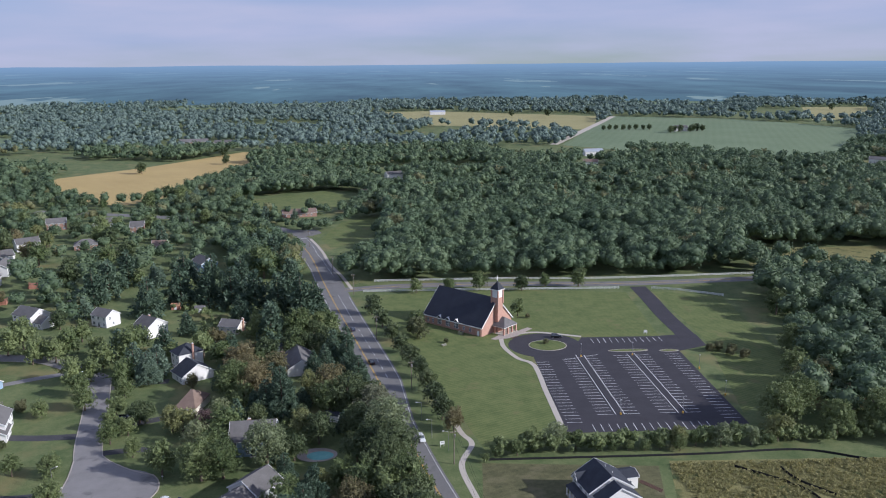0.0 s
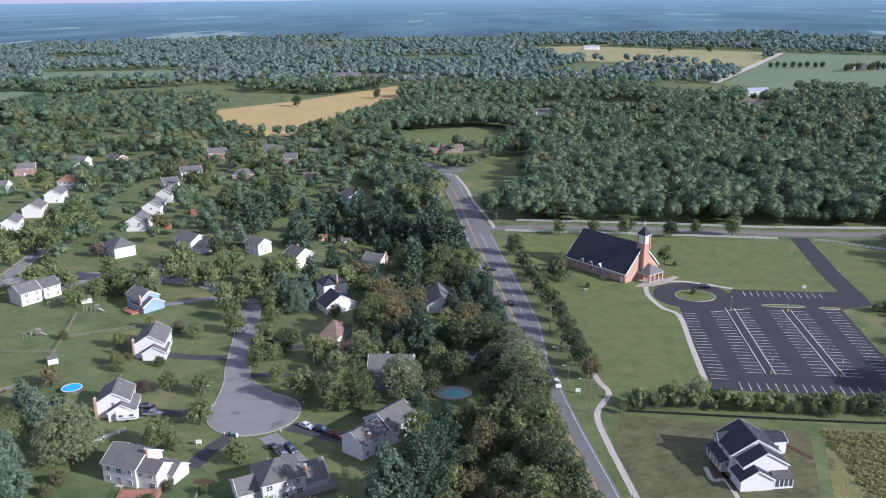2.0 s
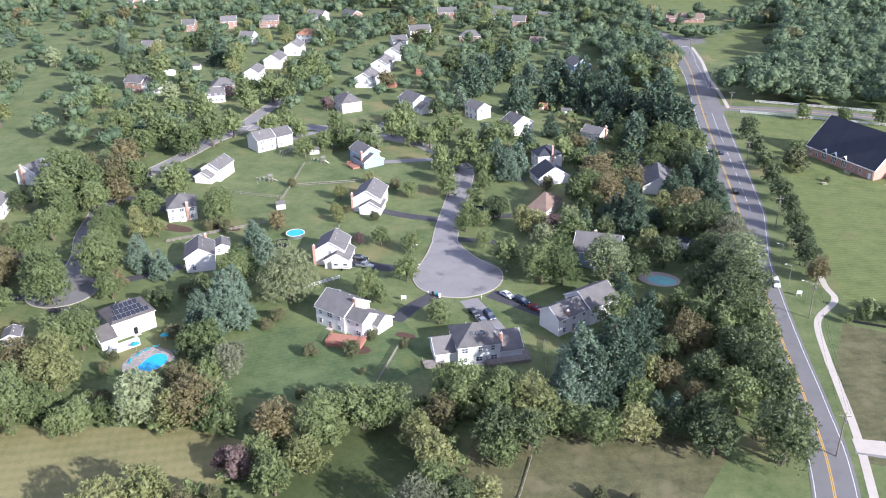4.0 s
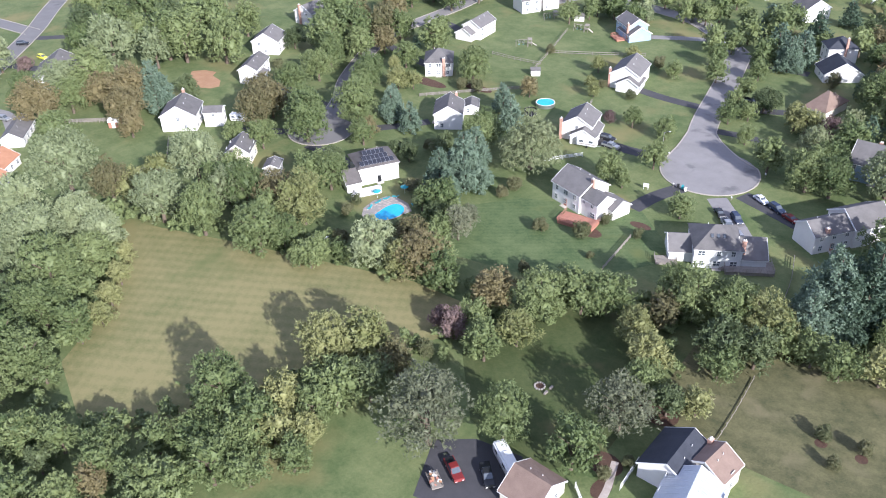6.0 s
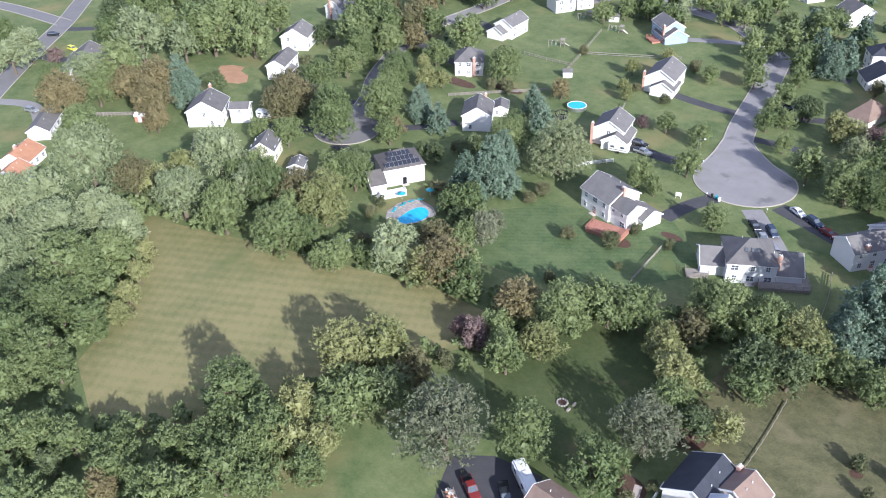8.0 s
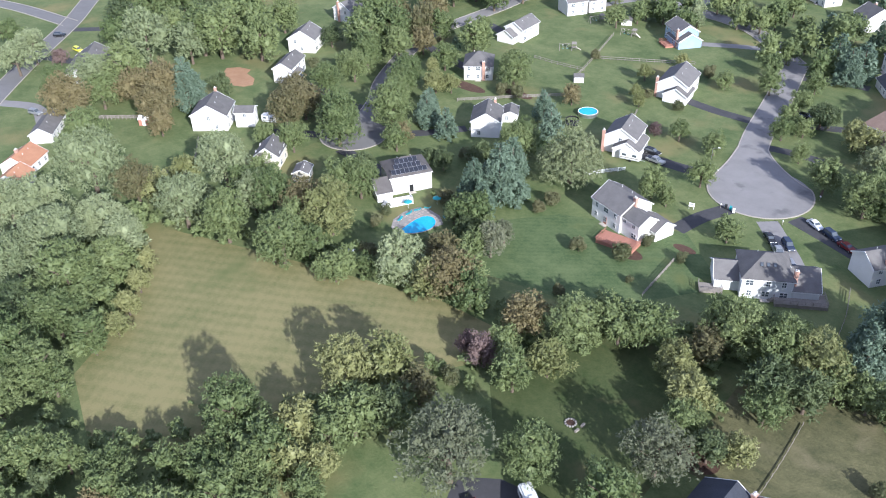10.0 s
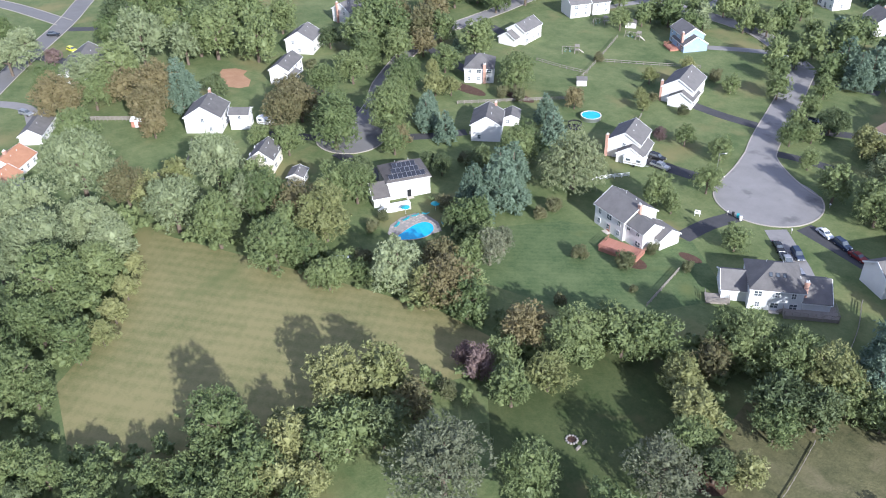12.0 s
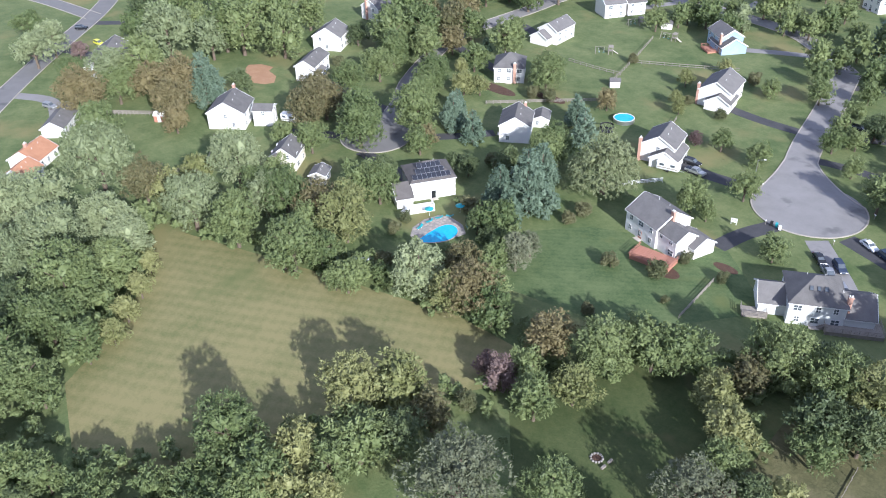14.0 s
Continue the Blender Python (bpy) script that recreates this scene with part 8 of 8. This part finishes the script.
def play_frame(x, y, turn):
    ob = thing("play_frame", pose(x, y, 0, 0, 0, turn), "wooden garden play frame with swing and slide", "play frame", "play frames")
    for s in (-2.2, 2.2):
        for q in (-1, 1):
            part("leg", tube(bmesh.new(), (s, q * 1.1, 0), (s, 0, 2.4), 0.07, 0.07, 6), WEATHERED, ob)
    part("beam", tube(bmesh.new(), (-2.4, 0, 2.4), (2.4, 0, 2.4), 0.08, 0.08, 6), WEATHERED, ob)
    for s in (-1.0, 0.6):
        part("swing_seat", block(bmesh.new(), s - 0.25, s + 0.25, -0.12, 0.12, 0.5, 0.55), BLUE_PLASTIC, ob)
        for e in (-0.22, 0.22):
            part("rope", tube(bmesh.new(), (s + e, 0, 0.55), (s + e, 0, 2.4), 0.02, 0.02, 4), TRIM, ob)
    part("platform", block(bmesh.new(), 2.3, 3.8, -0.8, 0.8, 1.2, 1.3), WEATHERED, ob)
    part("slide", slab(bmesh.new(), [(3.8, -0.3, 1.3), (3.8, 0.3, 1.3), (5.6, 0.3, 0.15), (5.6, -0.3, 0.15)], 0.06), CREAM, ob)
    for a in (2.35, 3.75):
        for q in (-0.75, 0.75):
            part("post", block(bmesh.new(), a - 0.05, a + 0.05, q - 0.05, q + 0.05, 0, 2.6), WEATHERED, ob)
    part("canopy", slab(bmesh.new(), [(2.2, -0.95, 2.6), (3.9, -0.95, 2.6), (3.9, 0.95, 2.9), (2.2, 0.95, 2.9)], 0.06), WEATHERED, ob)


play_frame(-185.6, 267.6, 40)
play_frame(-177.7, 295.0, 10)
play_frame(-195.6, 299.1, 60)


def fire_ring(x, y):
    ob = thing("fire_pit", pose(x, y, 0), "ring of grey stones round a fire pit on the lawn", "fire pit")
    for i in range(12):
        a = 2 * math.pi * i / 12
        bm = bmesh.new()
        bmesh.ops.create_icosphere(bm, subdivisions=1, radius=0.26)
        bmesh.ops.translate(bm, verts=bm.verts, vec=(1.0 * math.cos(a), 1.0 * math.sin(a), 0.1))
        part("stone", bm, STONE_RING, ob)
    part("ash", slab(bmesh.new(), [(px, py, 0.06) for px, py in disc_pts(0, 0, 0.85, 0.85, 16)], 0.05), MULCH, ob)
    for q in (-1, 1):
        part("bench", block(bmesh.new(), 1.9, 2.3, q * 0.9 - 0.5, q * 0.9 + 0.5, 0.0, 0.45), WEATHERED, ob)


fire_ring(-69.4, 119.7)


def parasol(x, y):
    ob = thing("parasol", pose(x, y, 0.05), "open turquoise garden parasol by the pool", "parasol", "parasols")
    part("pole", tube(bmesh.new(), (0, 0, 0), (0, 0, 2.4), 0.03, 0.03, 6), TRIM, ob)
    bm = bmesh.new()
    tip = bm.verts.new((0, 0, 2.5))
    rim = [bm.verts.new((1.2 * math.cos(a), 1.2 * math.sin(a), 2.05)) for a in np.linspace(0, 2 * math.pi, 8, endpoint=False)]
    for i in range(8):
        bm.faces.new((tip, rim[i], rim[(i + 1) % 8]))
    part("canopy", bm, BLUE_PLASTIC, ob)


parasol(-142.6, 158.0)
parasol(-146.8, 151.6)


def lounger(x, y, turn):
    ob = thing("sun_lounger", pose(x, y, 0.06, 0, 0, turn), "turquoise sun lounger on the pool deck", "lounger", "sun loungers")
    part("seat", block(bmesh.new(), -0.9, 0.4, -0.3, 0.3, 0.28, 0.36), BLUE_PLASTIC, ob)
    part("backrest", slab(bmesh.new(), [(0.4, -0.3, 0.36), (0.4, 0.3, 0.36), (1.0, 0.3, 0.8), (1.0, -0.3, 0.8)], 0.07), BLUE_PLASTIC, ob)
    for a in (-0.8, 0.3):
        for q in (-0.25, 0.25):
            part("leg", block(bmesh.new(), a - 0.03, a + 0.03, q - 0.03, q + 0.03, 0, 0.3), TRIM, ob)


for x, y, a in ((-144.2, 152.4, 60), (-144.6, 149.6, 80), (-143.0, 154.8, 30), (-144.2, 146.2, 100), (-136.4, 154.6, -30)):
    lounger(x, y, a)

# bare ground, beds, small structures
sheet("bare_earth", [(-266, 174), (-263, 177.5), (-258, 179), (-256, 176), (-250, 175), (-246, 171.5), (-247, 168.5), (-252, 166), (-255, 168.5), (-261, 168.6)], 0.03, EARTH, "patch of bare orange earth in a yard", "ground")
sheet("gravel_yard", [(-76, 96), (-70, 101), (-61, 103), (-56, 97), (-60, 86), (-70, 84)], 0.03, DRIVE, "dark gravel yard behind houses", "ground")
for cx, cy, rx, ry in ((-93.5, 173.0, 4.0, 2.2), (-84.5, 183.5, 3.0, 1.4), (-190.0, 219.5, 8.0, 2.6), (-173, 226, 6.0, 2.2), (-48.0, 128.0, 4.0, 3.0), (47.5, 347.3, 2.6, 2.0), (-22.0, 139.8, 1.1, 1.1), (-15.2, 140.6, 1.1, 1.1), (-49.0, 111.0, 3.4, 2.6), (-46.4, 106.0, 1.6, 2.6)):
    sheet("planting_bed", disc_pts(cx, cy, rx, ry, 24), 0.03, MULCH, "dark mulch planting bed", "planting bed")


def solar_array():
    house_ob = next(o for o in scene.objects if o.name.startswith("house") and "solar" in o["label"])
    turn = 63.0
    hw, eave, pitch = 4.81, 5.4, 31.0
    for row, cols, start in ((0, 8, -4.45), (1, 6, -3.35), (2, 5, -2.7)):
        for col in range(cols):
            x = start + 1.22 * col
            y0 = -hw + 0.4 + 1.36 * row
            z = eave + (hw + y0) * math.tan(radians(pitch)) + 0.32
            bm = block(bmesh.new(), -0.56, 0.56, -0.72, 0.72, 0, 0.05)
            p = part("solar_panel", bm, SOLAR, house_ob, "dark solar panel")
            p.matrix_local = pose(0, 0, 0, 0, 0, turn) @ pose(x, y0 + 0.5, z + 0.26, pitch, 0, 0)
            part("panel_frame", block(bmesh.new(), -0.6, 0.6, -0.76, 0.76, -0.03, 0.02), CHROME, p)


solar_array()


def junk_pile(x, y):
    ob = thing("junk_trailer", pose(x, y, 0.05, 0, 0, -30), "open trailer heaped with broken junk", "trailer")
    part("bed", block(bmesh.new(), -1.8, 1.8, -1.0, 1.0, 0.5, 0.7), WEATHERED, ob)
    for s in (-1, 1):
        part("side", block(bmesh.new(), -1.8, 1.8, s * 1.0 - 0.04, s * 1.0 + 0.04, 0.7, 1.2), WEATHERED, ob)
        part("wheel", tube(bmesh.new(), (0, s * 1.02, 0.35), (0, s * 1.2, 0.35), 0.35, 0.35, 12), RUBBER, ob)
    rng = random.Random(5)
    for i in range(22):
        a, b = rng.uniform(-1.5, 1.5), rng.uniform(-0.8, 0.8)
        s = rng.uniform(0.15, 0.4)
        q = part("scrap", block(bmesh.new(), -s, s, -s * 0.6, s * 0.6, -s * 0.4, s * 0.4), rng.choice((CEDAR, WEATHERED, TRIM, EARTH)), ob)
        q.matrix_local = pose(a, b, 0.95 + rng.uniform(0, 0.4), rng.uniform(0, 90), rng.uniform(0, 90), rng.uniform(0, 180))


junk_pile(-69.0, 88.4)


def farm(x, y, turn, l, w, h, wall, roof, label):
    """A far barn or farmhouse: walls, two roof slabs and a row of windows."""
    ob = house_far = thing("barn" if h > 5 else "farmhouse", pose(x, y, 0, 0, 0, turn), label, "building")
    wing(ob, 0, 0, 0, l, w, h, "g", wall, roof, 26, False)
    for i in range(int(l / 4)):
        for s in (-1, 1):
            window(ob, Matrix(), -l / 2 + 2 + 4 * i, s * w / 2, 1.8, 0 if s > 0 else 180, 1.0, 1.4)


farm(240, 1056, 8, 24, 12, 5.5, SIDING, METAL_ROOF, "long barn with pale metal roof at the wood's edge")
farm(212, 942, -12, 16, 10, 6, SIDING, BROWN_SHINGLE, "white farmhouse at the edge of the woods")
farm(-305, 1252, 10, 40, 16, 6, BRICK, SHINGLE, "long brick farm building beyond a straw field")
farm(-258, 1235, 5, 26, 14, 6, CREAM, SHINGLE, "cream farm building beyond a straw field")
farm(-10, 858, 20, 16, 10, 6, SIDING, SHINGLE, "white house among woods")
farm(-28, 757, 12, 20, 10, 3.2, BRICK, BROWN_SHINGLE, "low brick house at a clearing")
farm(-82, 654, 14, 26, 11, 3.2, BRICK, BROWN_SHINGLE, "low brick house near the road bend")
farm(-155, 722, 10, 16, 10, 4, BRICK, SHINGLE, "brick house behind trees")
farm(80, 1930, 5, 34, 14, 6, SIDING, METAL_ROOF, "white farm sheds on a pale field")
farm(468, 1410, 0, 22, 14, 6, SIDING, SHINGLE, "farmhouse among trees in a crop field")
farm(540, 932, -35, 18, 12, 5, SIDING, SHINGLE, "white house beside a far road")
farm(560, 905, -35, 16, 11, 5, SIDING, BROWN_SHINGLE, "white house beside a far road")

strip("road_far", [(470, 890), (494, 927), (608, 1104), (735, 1282), (800, 1400)], 9.0, 0.06, ROAD, "grey country road beside a crop field", "road", 30)
strip("road_farm", [(216, 1200), (330, 1490), (450, 1800)], 12.0, 0.07, CONCRETE, "pale farm track along a crop field", "road", 40)
